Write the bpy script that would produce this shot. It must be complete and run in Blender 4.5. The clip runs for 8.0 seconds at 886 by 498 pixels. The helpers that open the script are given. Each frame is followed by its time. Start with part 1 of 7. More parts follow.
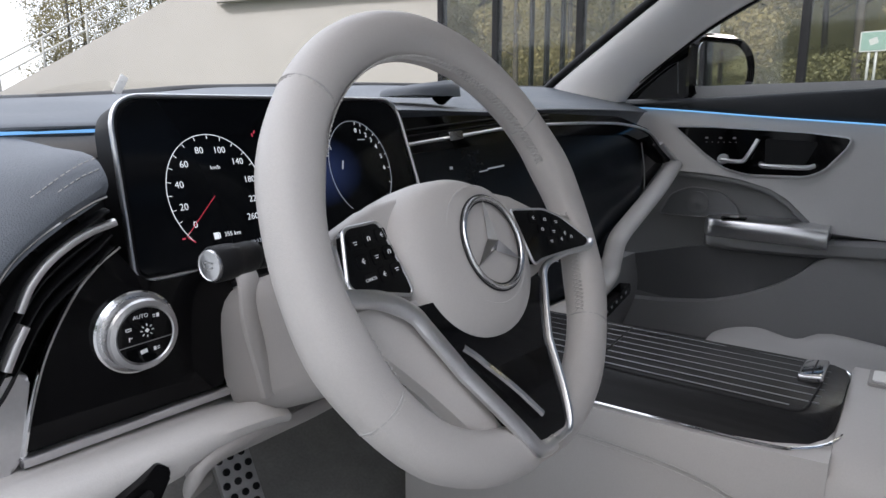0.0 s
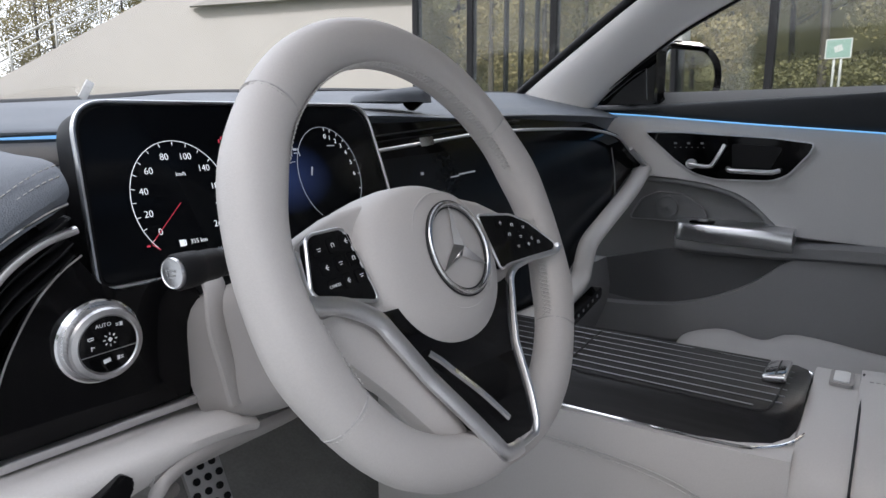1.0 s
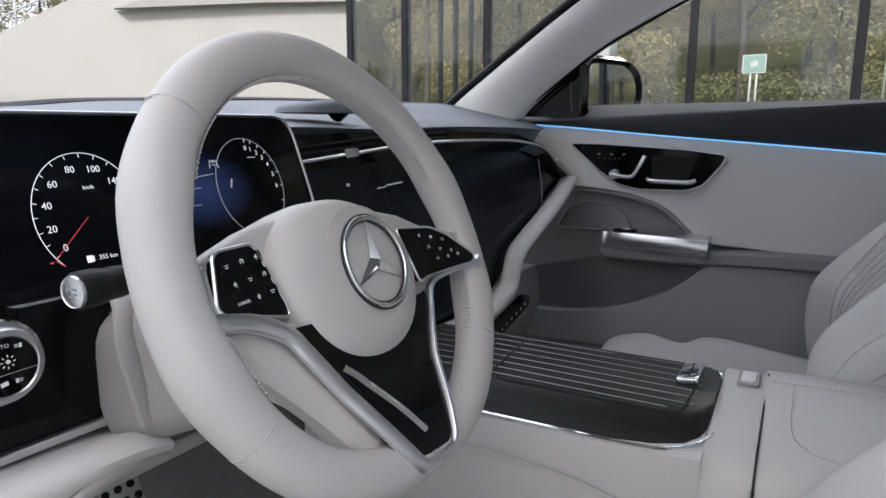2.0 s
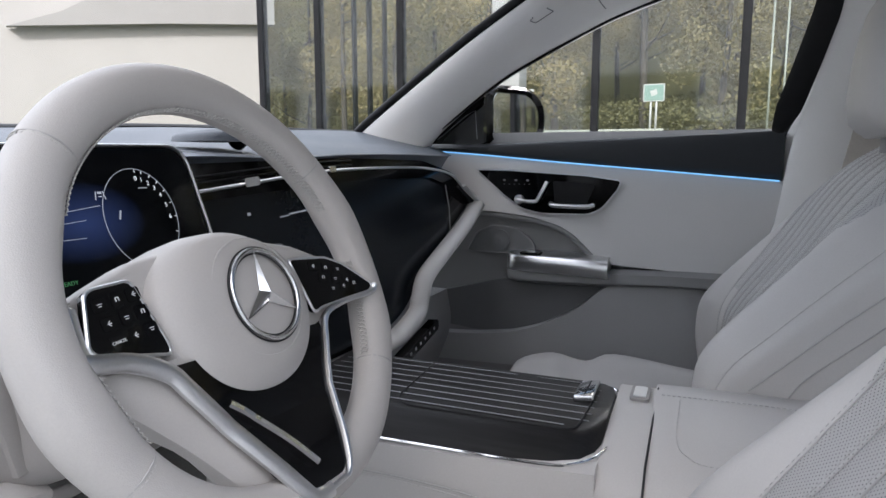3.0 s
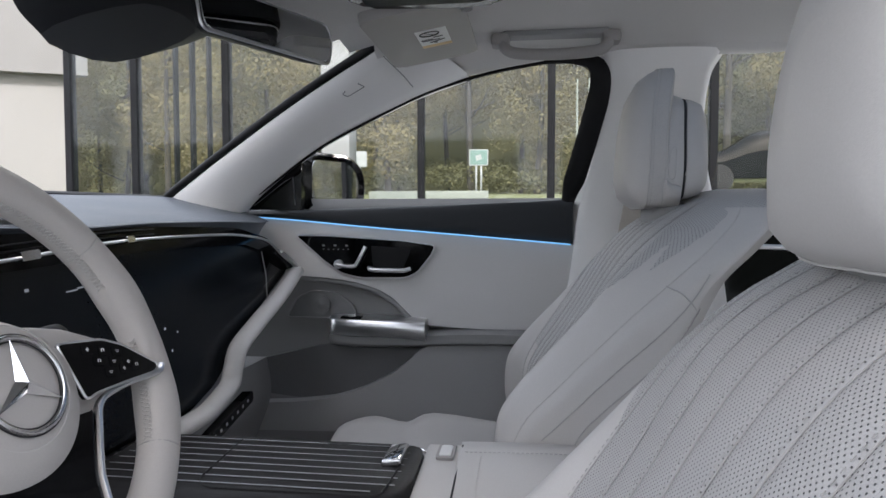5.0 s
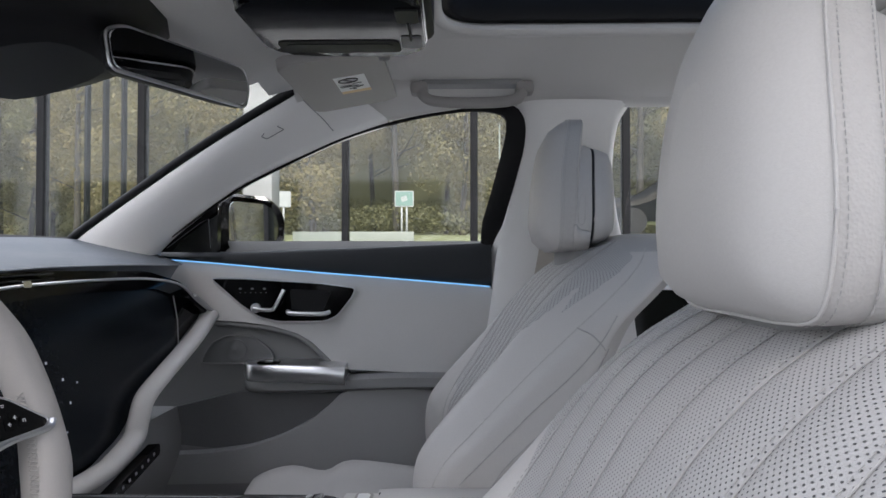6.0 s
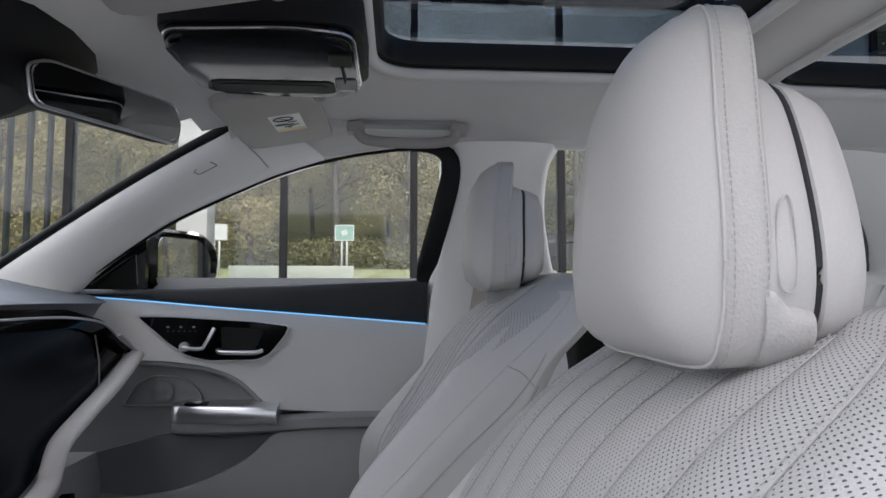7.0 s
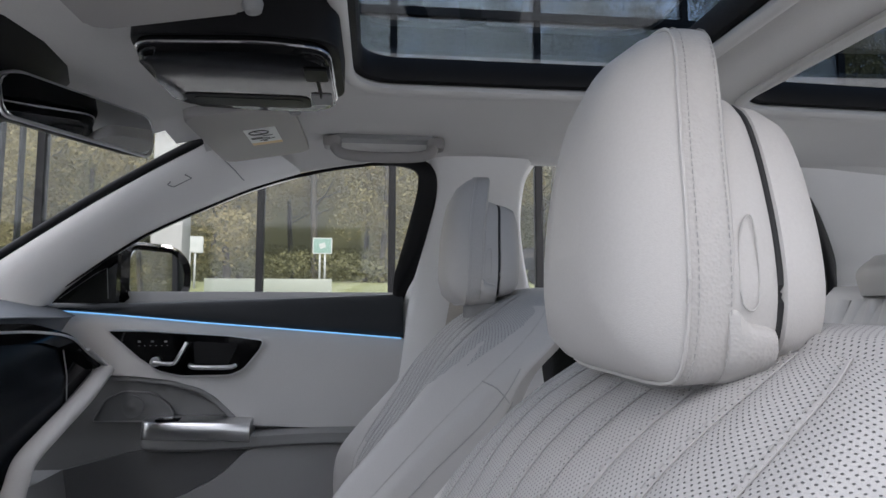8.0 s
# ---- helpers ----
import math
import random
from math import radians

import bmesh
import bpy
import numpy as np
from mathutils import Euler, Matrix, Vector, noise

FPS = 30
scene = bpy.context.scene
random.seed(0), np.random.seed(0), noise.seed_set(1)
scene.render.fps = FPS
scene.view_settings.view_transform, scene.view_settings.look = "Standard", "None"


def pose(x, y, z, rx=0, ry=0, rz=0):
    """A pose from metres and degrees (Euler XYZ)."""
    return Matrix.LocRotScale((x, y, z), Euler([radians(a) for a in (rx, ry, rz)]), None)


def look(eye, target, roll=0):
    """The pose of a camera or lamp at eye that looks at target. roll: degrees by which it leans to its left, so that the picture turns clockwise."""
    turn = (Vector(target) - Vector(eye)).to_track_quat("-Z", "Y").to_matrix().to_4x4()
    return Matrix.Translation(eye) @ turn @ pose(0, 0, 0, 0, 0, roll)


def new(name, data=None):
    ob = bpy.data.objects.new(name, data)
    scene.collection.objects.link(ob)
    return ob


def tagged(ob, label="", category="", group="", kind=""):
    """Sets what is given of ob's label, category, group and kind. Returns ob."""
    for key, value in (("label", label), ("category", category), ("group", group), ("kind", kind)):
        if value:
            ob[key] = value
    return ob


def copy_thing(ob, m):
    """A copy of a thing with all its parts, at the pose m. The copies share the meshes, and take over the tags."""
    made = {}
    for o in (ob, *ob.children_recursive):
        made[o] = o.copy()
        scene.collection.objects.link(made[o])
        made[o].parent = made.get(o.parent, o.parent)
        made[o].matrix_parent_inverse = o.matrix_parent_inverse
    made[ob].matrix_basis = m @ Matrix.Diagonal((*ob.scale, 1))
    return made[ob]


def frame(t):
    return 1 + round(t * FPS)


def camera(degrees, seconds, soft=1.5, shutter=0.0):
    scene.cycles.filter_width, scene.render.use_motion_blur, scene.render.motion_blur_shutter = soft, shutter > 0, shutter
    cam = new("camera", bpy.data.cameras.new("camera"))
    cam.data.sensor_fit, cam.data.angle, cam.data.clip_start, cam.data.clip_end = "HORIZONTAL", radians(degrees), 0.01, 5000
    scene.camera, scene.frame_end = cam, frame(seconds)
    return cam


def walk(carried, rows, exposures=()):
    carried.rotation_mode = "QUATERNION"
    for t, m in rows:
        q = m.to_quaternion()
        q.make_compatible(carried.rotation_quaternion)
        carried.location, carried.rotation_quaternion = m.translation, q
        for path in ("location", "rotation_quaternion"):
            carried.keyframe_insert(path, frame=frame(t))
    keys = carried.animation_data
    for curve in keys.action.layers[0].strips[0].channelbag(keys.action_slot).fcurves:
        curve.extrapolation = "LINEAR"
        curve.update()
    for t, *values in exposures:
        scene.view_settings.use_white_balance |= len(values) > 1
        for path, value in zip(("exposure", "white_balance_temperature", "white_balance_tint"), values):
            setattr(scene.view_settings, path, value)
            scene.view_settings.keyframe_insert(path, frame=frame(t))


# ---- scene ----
cam = camera(69.6, 8.0)
PATH = [
    (0, (-0.767, -0.257, 0.962), (0.798, 0.926, 0.573), -0.2),
    (0.5, (-0.767, -0.259, 0.963), (0.808, 0.911, 0.576), -0.1),
    (1, (-0.764, -0.265, 0.963), (0.845, 0.862, 0.589), -0.2),
    (1.5, (-0.76, -0.272, 0.965), (0.896, 0.787, 0.596), -0.0),
    (3, (-0.756, -0.306, 0.974), (1.077, 0.443, 0.698), 0.1),
    (3.5, (-0.761, -0.321, 0.979), (1.12, 0.317, 0.743), -0.0),
    (4, (-0.764, -0.334, 0.982), (1.161, 0.177, 0.798), -0.1),
    (4.5, (-0.765, -0.345, 0.986), (1.191, 0.044, 0.842), -0.0),
    (6, (-0.773, -0.367, 0.994), (1.227, -0.328, 1.029), -0.0),
    (6.5, (-0.778, -0.374, 0.997), (1.219, -0.435, 1.089), 0.1),
    (7, (-0.784, -0.379, 1.001), (1.206, -0.524, 1.143), 0.0),
    (7.5, (-0.786, -0.383, 1.003), (1.196, -0.578, 1.178), 0.1),
    (8, (-0.786, -0.384, 1.003), (1.195, -0.595, 1.187), 0.1),
]
walk(cam, [(t, look(eye, target, roll)) for t, eye, target, roll in PATH],
     exposures=[(0.0, 1.36, 6400, 12), (3.5, 1.64, 6350, 12), (8.0, 1.5, 6400, 13)])

# ---- light ----
SUN_ELEVATION, SUN_TURN = 30.5, 262.0
world = bpy.data.worlds.new("sky")
scene.world = world
world.use_nodes = True
wn = world.node_tree.nodes
sky = wn.new("ShaderNodeTexSky")
sky.sky_type, sky.sun_disc = "NISHITA", False
sky.sun_elevation, sky.sun_rotation = radians(SUN_ELEVATION), radians(SUN_TURN)
sky.air_density, sky.dust_density, sky.ozone_density = 1.0, 4.0, 1.0
soft_white = wn.new("ShaderNodeMix")
soft_white.data_type = "RGBA"
soft_white.inputs[0].default_value = 0.55
soft_white.inputs[7].default_value = (8.5, 8.7, 9.0, 1)
world.node_tree.links.new(sky.outputs[0], soft_white.inputs[6])
world.node_tree.links.new(soft_white.outputs[2], wn["Background"].inputs[0])
wn["Background"].inputs[1].default_value = 0.15
sun = new("sun", bpy.data.lights.new("sun", "SUN"))
sun.data.energy, sun.data.angle, sun.data.color = 2.7, radians(6), (1.0, 0.96, 0.91)
sun.matrix_world = pose(0, 0, 10, 90 - SUN_ELEVATION, 0, 180 - SUN_TURN)


# ---- materials ----
def material(name, color, rough=0.5, metal=0.0, vary=0.0, scale=6.0, bump=0.0, grain=400.0, coat=0.0, emit=0.0,
             wear=0.0, pebble=False, coat_rough=0.03, spec=0.5):
    m = bpy.data.materials.new(name)
    m.use_nodes = True
    n, l = m.node_tree.nodes, m.node_tree.links
    p = n["Principled BSDF"]
    p.inputs["Base Color"].default_value = (*color, 1)
    p.inputs["Roughness"].default_value = rough
    p.inputs["Metallic"].default_value = metal
    p.inputs["Specular IOR Level"].default_value = spec
    p.inputs["Coat Weight"].default_value = coat
    p.inputs["Coat Roughness"].default_value = coat_rough
    if emit:
        p.inputs["Emission Color"].default_value = (*color, 1)
        p.inputs["Emission Strength"].default_value = emit
    at = n.new("ShaderNodeTexCoord")
    if vary:
        big = n.new("ShaderNodeTexNoise")
        big.inputs["Scale"].default_value, big.inputs["Detail"].default_value = scale, 6
        fine = n.new("ShaderNodeTexNoise")
        fine.inputs["Scale"].default_value, fine.inputs["Detail"].default_value = grain * 0.5, 3
        both = n.new("ShaderNodeMath")
        both.operation = "ADD"
        l.new(at.outputs["Object"], big.inputs["Vector"])
        l.new(at.outputs["Object"], fine.inputs["Vector"])
        l.new(big.outputs[0], both.inputs[0])
        l.new(fine.outputs[0], both.inputs[1])
        span = n.new("ShaderNodeMapRange")
        span.inputs[1].default_value, span.inputs[2].default_value = 0.6, 1.4
        span.inputs[3].default_value, span.inputs[4].default_value = 1 - vary, 1 + vary
        l.new(both.outputs[0], span.inputs[0])
        times = n.new("ShaderNodeVectorMath")
        times.operation = "SCALE"
        times.inputs[0].default_value = color
        l.new(span.outputs[0], times.inputs["Scale"])
        l.new(times.outputs[0], p.inputs["Base Color"])
        if wear:
            sheen = n.new("ShaderNodeMapRange")
            sheen.inputs[1].default_value, sheen.inputs[2].default_value = 0.3, 0.7
            sheen.inputs[3].default_value, sheen.inputs[4].default_value = rough - wear, rough + wear
            l.new(big.outputs[0], sheen.inputs[0])
            l.new(sheen.outputs[0], p.inputs["Roughness"])
    if bump:
        if pebble:
            tex = n.new("ShaderNodeTexVoronoi")
            tex.inputs["Scale"].default_value = grain
            out = tex.outputs["Distance"]
        else:
            tex = n.new("ShaderNodeTexNoise")
            tex.inputs["Scale"].default_value, tex.inputs["Detail"].default_value = grain, 4
            out = tex.outputs[0]
        l.new(at.outputs["Object"], tex.inputs["Vector"])
        b = n.new("ShaderNodeBump")
        b.inputs["Strength"].default_value, b.inputs["Distance"].default_value = bump, 0.001
        l.new(out, b.inputs["Height"])
        l.new(b.outputs[0], p.inputs["Normal"])
    return m


def perforated(name, color):
    """Leather with a staggered field of punched holes, laid out in metres along the UV map."""
    m = material(name, color, 0.5, vary=0.05, bump=0.25, grain=900, pebble=True)
    n, l = m.node_tree.nodes, m.node_tree.links
    uv = n.new("ShaderNodeUVMap")
    holes = []
    for shift in (0.0, 0.5):
        go = n.new("ShaderNodeVectorMath")
        go.operation = "MULTIPLY_ADD"
        go.inputs[1].default_value = (1 / 0.0047, 1 / 0.0047, 0)
        go.inputs[2].default_value = (shift, shift, 0)
        l.new(uv.outputs[0], go.inputs[0])
        fr = n.new("ShaderNodeVectorMath")
        fr.operation = "FRACTION"
        l.new(go.outputs[0], fr.inputs[0])
        d = n.new("ShaderNodeVectorMath")
        d.operation = "DISTANCE"
        d.inputs[1].default_value = (0.5, 0.5, 0)
        l.new(fr.outputs[0], d.inputs[0])
        holes.append(d)
    low = n.new("ShaderNodeMath")
    low.operation = "MINIMUM"
    l.new(holes[0].outputs["Value"], low.inputs[0])
    l.new(holes[1].outputs["Value"], low.inputs[1])
    ramp = n.new("ShaderNodeMapRange")
    ramp.inputs[1].default_value, ramp.inputs[2].default_value = 0.09, 0.15
    l.new(low.outputs[0], ramp.inputs[0])
    mix = n.new("ShaderNodeMix")
    mix.data_type = "RGBA"
    mix.inputs[6].default_value = (0.09, 0.09, 0.092, 1)
    p = n["Principled BSDF"]
    l.new(p.inputs["Base Color"].links[0].from_socket, mix.inputs[7])
    l.new(ramp.outputs[0], mix.inputs[0])
    l.new(mix.outputs[2], p.inputs["Base Color"])
    old = p.inputs["Normal"].links[0].from_node
    sink = n.new("ShaderNodeBump")
    sink.inputs["Strength"].default_value, sink.inputs["Distance"].default_value = 0.7, 0.002
    l.new(ramp.outputs[0], sink.inputs["Height"])
    l.new(old.outputs[0], sink.inputs["Normal"])
    l.new(sink.outputs[0], p.inputs["Normal"])
    return m


def clear_glass(name, color=(1, 1, 1), rough=0.0, base=0.025):
    m = bpy.data.materials.new(name)
    m.use_nodes = True
    n, l = m.node_tree.nodes, m.node_tree.links
    n.remove(n["Principled BSDF"])
    see, shine, mix, face = (n.new(k) for k in ("ShaderNodeBsdfTransparent", "ShaderNodeBsdfGlossy", "ShaderNodeMixShader", "ShaderNodeLayerWeight"))
    see.inputs[0].default_value = (*color, 1)
    shine.inputs["Roughness"].default_value = rough
    steep, amount = n.new("ShaderNodeMath"), n.new("ShaderNodeMath")
    steep.operation, amount.operation = "POWER", "MULTIPLY_ADD"
    steep.inputs[1].default_value = 5.0
    amount.inputs[1].default_value, amount.inputs[2].default_value = 0.6, base
    face.inputs[0].default_value = 0.5
    l.new(face.outputs["Facing"], steep.inputs[0])
    l.new(steep.outputs[0], amount.inputs[0])
    l.new(amount.outputs[0], mix.inputs[0])
    l.new(see.outputs[0], mix.inputs[1])
    l.new(shine.outputs[0], mix.inputs[2])
    l.new(mix.outputs[0], n["Material Output"].inputs[0])
    return m


LEATHER = material("light_leather", (0.50, 0.482, 0.468), 0.5, vary=0.05, scale=5, bump=0.12, grain=1100, pebble=True, wear=0.06)
LEATHER_GRAINED = material("grained_light_leather", (0.47, 0.452, 0.438), 0.5, vary=0.05, scale=9, bump=0.38, grain=460, pebble=True, wear=0.05)
# seat leather made paler, standing in for light missing on the door
LIT_DOOR_LEATHER = material("lit_door_leather", (0.66, 0.645, 0.635), 0.5, vary=0.05, scale=5, bump=0.12, grain=1100, pebble=True, wear=0.06)
WHEEL_LEATHER = material("wheel_leather", (0.455, 0.434, 0.418), 0.48, vary=0.04, scale=7, bump=0.15, grain=1300, pebble=True, wear=0.06)
PERFORATED = perforated("perforated_light_leather", (0.43, 0.42, 0.415))
GREY_LEATHER = material("blue_grey_leather", (0.105, 0.118, 0.138), 0.5, vary=0.08, scale=6, bump=0.35, grain=800, pebble=True, wear=0.06)
DARK_LEATHER = material("dark_leather", (0.028, 0.031, 0.036), 0.55, vary=0.12, scale=8, bump=0.35, grain=900, pebble=True, wear=0.05, spec=0.3)
# trim colour raised to make up for light the pillars do not receive
LIT_PILLAR = material("lit_woven_pillar_trim", (0.85, 0.835, 0.82), 0.7, vary=0.04, scale=6, bump=0.25, grain=1200, wear=0.05)
PLASTIC = material("light_plastic", (0.31, 0.294, 0.284), 0.55, vary=0.05, scale=6, bump=0.2, grain=1500, wear=0.05)
POCKET_SHADE = material("pocket_shade_grey", (0.14, 0.14, 0.143), 0.75, vary=0.08, scale=6, bump=0.25, grain=900)
LIGHT_GREY = material("light_grey_trim", (0.36, 0.356, 0.355), 0.6, vary=0.06, scale=6, bump=0.25, grain=1400, wear=0.05)
GREY_PLASTIC = material("mid_grey_plastic", (0.25, 0.248, 0.248), 0.6, vary=0.06, scale=6, bump=0.25, grain=1500, wear=0.05)
BLACK_PLASTIC = material("black_plastic", (0.009, 0.009, 0.010), 0.5, vary=0.15, scale=9, bump=0.2, grain=1400, spec=0.2)
PIANO = material("piano_black", (0.003, 0.003, 0.0035), 0.06, vary=0.3, scale=5, spec=0.2)
SCREEN = material("dark_screen_glass", (0.007, 0.009, 0.012), 0.2, vary=0.2, scale=4, spec=0.2)
CHROME = material("polished_chrome", (0.78, 0.78, 0.79), 0.09, 1.0, vary=0.03, scale=20)
SATIN = material("satin_silver", (0.74, 0.74, 0.75), 0.3, 1.0, vary=0.05, scale=14, bump=0.05, grain=900)
BRUSHED = material("brushed_aluminium", (0.66, 0.66, 0.67), 0.34, 1.0, vary=0.06, scale=30, bump=0.1, grain=500)
STITCH = material("grey_thread", (0.40, 0.39, 0.38), 0.8, vary=0.1, scale=90)
PALE_STITCH = material("pale_thread", (0.48, 0.465, 0.45), 0.8, vary=0.1, scale=90)
SEAM_AND_SHADE = material("seam_gap_and_shade", (0.02, 0.02, 0.021), 0.8, vary=0.1, scale=30)
HEADLINER = material("woven_headliner", (0.62, 0.605, 0.585), 0.95, vary=0.05, scale=4, bump=0.3, grain=900)
CARPET = material("grey_carpet", (0.30, 0.295, 0.285), 1.0, vary=0.16, scale=22, bump=1.0, grain=420)
BLUE_GLOW = material("ambient_light_strip", (0.20, 0.48, 0.88), 0.4, emit=0.34)
INLAY = material("silver_inlay", (0.36, 0.37, 0.39), 0.4, 0.6, vary=0.05, scale=30)
GLASS = clear_glass("window_glass", base=0.014)
ROOF_GLASS = clear_glass("tinted_roof_glass", (0.25, 0.30, 0.36))
MIRROR = material("mirror_glass", (0.82, 0.84, 0.86), 0.02, 1.0)
LCD_WHITE = material("display_white", (0.75, 0.78, 0.82), 0.5, emit=0.24)
LCD_DIM = material("display_grey", (0.30, 0.32, 0.36), 0.5, emit=0.22)
LCD_RED = material("display_red", (0.50, 0.04, 0.07), 0.5, emit=0.2)
LCD_GREEN = material("display_green", (0.06, 0.22, 0.09), 0.5, emit=0.16)
PRINT = material("printed_white", (0.75, 0.76, 0.77), 0.5, vary=0.05, scale=50)
PRINT_GREY = material("printed_grey", (0.22, 0.225, 0.23), 0.5, vary=0.05, scale=50)
BELT = material("beige_webbing", (0.50, 0.46, 0.41), 0.8, vary=0.06, scale=60, bump=0.4, grain=700)
LABEL_WHITE = material("label_paper", (0.8, 0.8, 0.78), 0.6, vary=0.05, scale=30)
LABEL_YELLOW = material("label_amber", (0.75, 0.55, 0.3), 0.6, vary=0.05, scale=30)


def lcd_blue():
    m = material("display_blue", (0.003, 0.0035, 0.0045), 0.1, spec=0.12)
    n, l = m.node_tree.nodes, m.node_tree.links
    uv, sep = n.new("ShaderNodeUVMap"), n.new("ShaderNodeSeparateXYZ")
    l.new(uv.outputs[0], sep.inputs[0])
    glow = n.new("ShaderNodeTexGradient")
    glow.gradient_type = "SPHERICAL"
    l.new(uv.outputs[0], glow.inputs[0])
    p = n["Principled BSDF"]
    p.inputs["Emission Color"].default_value = (0.007, 0.012, 0.036, 1)
    l.new(glow.outputs[1], p.inputs["Emission Strength"])
    return m


LCD_BLUE = lcd_blue()


def wood():
    m = material("open_pore_black_wood", (0.016, 0.0155, 0.016), 0.4, vary=0.35, scale=10, bump=0.3, grain=300, spec=0.16)
    n, l = m.node_tree.nodes, m.node_tree.links
    for node in n:
        if node.type == "TEX_NOISE":
            stretch = n.new("ShaderNodeMapping")
            stretch.inputs["Scale"].default_value = (1.0, 0.06, 1.0)
            src = node.inputs["Vector"].links[0].from_socket
            l.new(src, stretch.inputs[0])
            l.new(stretch.outputs[0], node.inputs["Vector"])
    return m


WOOD = wood()


# ---- building blocks ----
def thing(name, label, category, at=(0, 0, 0), turn=None, group="", kind=""):
    ob = new(name)
    ob.empty_display_size = 0.05
    ob.matrix_world = Matrix.Translation(at) @ (turn.to_4x4() if turn else Matrix.Identity(4))
    return tagged(ob, label, category, group, kind)


def part(name, bm, mat, parent, label="", smooth=True, angle=40.0):
    bmesh.ops.remove_doubles(bm, verts=bm.verts, dist=1e-6)
    bmesh.ops.recalc_face_normals(bm, faces=bm.faces)
    me = bpy.data.meshes.new(name)
    bm.to_mesh(me)
    bm.free()
    me.materials.append(mat)
    if smooth:
        me.shade_smooth()
        me.set_sharp_from_angle(angle=radians(angle))
        for face in me.polygons:
            if face.loop_total > 6:
                face.use_smooth = False
    ob = new(name, me)
    ob.parent = parent
    if label:
        ob["label"] = label
    return ob


def curve_through(points, per=8, closed=False):
    """A smooth line through a few points (Catmull-Rom)."""
    p = [Vector(q) for q in points]
    n = len(p)
    out = []
    for i in range(n if closed else n - 1):
        if closed:
            a, b, c, d = (p[(i + k) % n] for k in (-1, 0, 1, 2))
        else:
            b, c = p[i], p[i + 1]
            a = p[i - 1] if i else b + (b - c)
            d = p[i + 2] if i + 2 < n else c + (c - b)
        for k in range(per):
            t = k / per
            out.append(0.5 * ((2 * b) + (c - a) * t + (2 * a - 5 * b + 4 * c - d) * t * t + (3 * b - a - 3 * c + d) * t ** 3))
    if not closed:
        out.append(p[-1])
    return out


def loft(rings, closed=True, caps=True, bm=None):
    """A skin over rings of equally many points."""
    bm = bm or bmesh.new()
    rows = [[bm.verts.new(p) for p in r] for r in rings]
    n = len(rows[0])
    for a, b in zip(rows, rows[1:]):
        for i in range(n if closed else n - 1):
            j = (i + 1) % n
            bm.faces.new((a[i], a[j], b[j], b[i]))
    if caps and closed:
        bm.faces.new(rows[0])
        bm.faces.new(rows[-1][::-1])
    return bm


def smooth_loft(rings, per=5, ring_per=4, closed=True, caps=True, bm=None):
    """A skin over a few coarse rings, smoothed both ways."""
    fine = [curve_through(r, ring_per, closed) for r in rings]
    cols = [curve_through(c, per) for c in zip(*fine)]
    return loft(list(zip(*cols)), closed, caps, bm)


def sweep(path, rx, rz=None, up=(0, 0, 1), n=10, bm=None, square=1.0, closed=False, taper=None, caps=True):
    """A bar of oval section along a path. square below 1 gives a flatter, boxier section."""
    rz = rz or rx
    path = [Vector(p) for p in path]
    rings = []
    for i, p in enumerate(path):
        if closed:
            d = path[(i + 1) % len(path)] - path[i - 1]
        else:
            d = path[min(i + 1, len(path) - 1)] - path[max(i - 1, 0)]
        d.normalize()
        side = d.cross(Vector(up)).normalized()
        top = side.cross(d)
        k = taper(i / (len(path) - 1)) if taper else 1.0
        ring = []
        for j in range(n):
            a = math.tau * (j + 0.5) / n
            c, s = math.cos(a), math.sin(a)
            c, s = math.copysign(abs(c) ** square, c), math.copysign(abs(s) ** square, s)
            ring.append(p + side * (rx * k * c) + top * (rz * k * s))
        rings.append(ring)
    if closed:
        rings.append(rings[0])
        return loft(rings, True, False, bm)
    return loft(rings, True, caps, bm)


def rounded(points, radius, n=5):
    """A flat outline with its corners rounded; radius may be one number or one for each corner."""
    out, m = [], len(points)
    for i in range(m):
        r = radius[i] if isinstance(radius, (list, tuple)) else radius
        a, b, c = (Vector(points[(i + k) % m]) for k in (-1, 0, 1))
        u, v = (a - b), (c - b)
        k = min(r, 0.49 * u.length, 0.49 * v.length)
        if k <= 0:
            out.append(b)
            continue
        u, v = b + u.normalized() * k, b + v.normalized() * k
        for s in range(n + 1):
            t = s / n
            out.append(u * (1 - t) ** 2 + b * 2 * t * (1 - t) + v * t * t)
    return out


def slab(outline, depth, m=None, bevel=0.0, seg=2, bm=None):
    """A plate: the outline (x, y) at z = 0, its thickness towards -z, its front edge rounded."""
    bm2 = bmesh.new()
    front = [bm2.verts.new((p[0], p[1], 0)) for p in outline]
    back = [bm2.verts.new((p[0], p[1], -depth)) for p in outline]
    n = len(front)
    f = bm2.faces.new(front)
    bm2.faces.new(back[::-1])
    for i in range(n):
        j = (i + 1) % n
        bm2.faces.new((front[j], front[i], back[i], back[j]))
    if bevel:
        bmesh.ops.bevel(bm2, geom=list(f.edges), offset=bevel, segments=seg, profile=0.6, affect="EDGES", clamp_overlap=True)
    if m is not None:
        bmesh.ops.transform(bm2, matrix=m, verts=bm2.verts)
    if bm is None:
        return bm2
    me = bpy.data.meshes.new("join")
    bm2.to_mesh(me)
    bm2.free()
    bm.from_mesh(me)
    bpy.data.meshes.remove(me)
    return bm


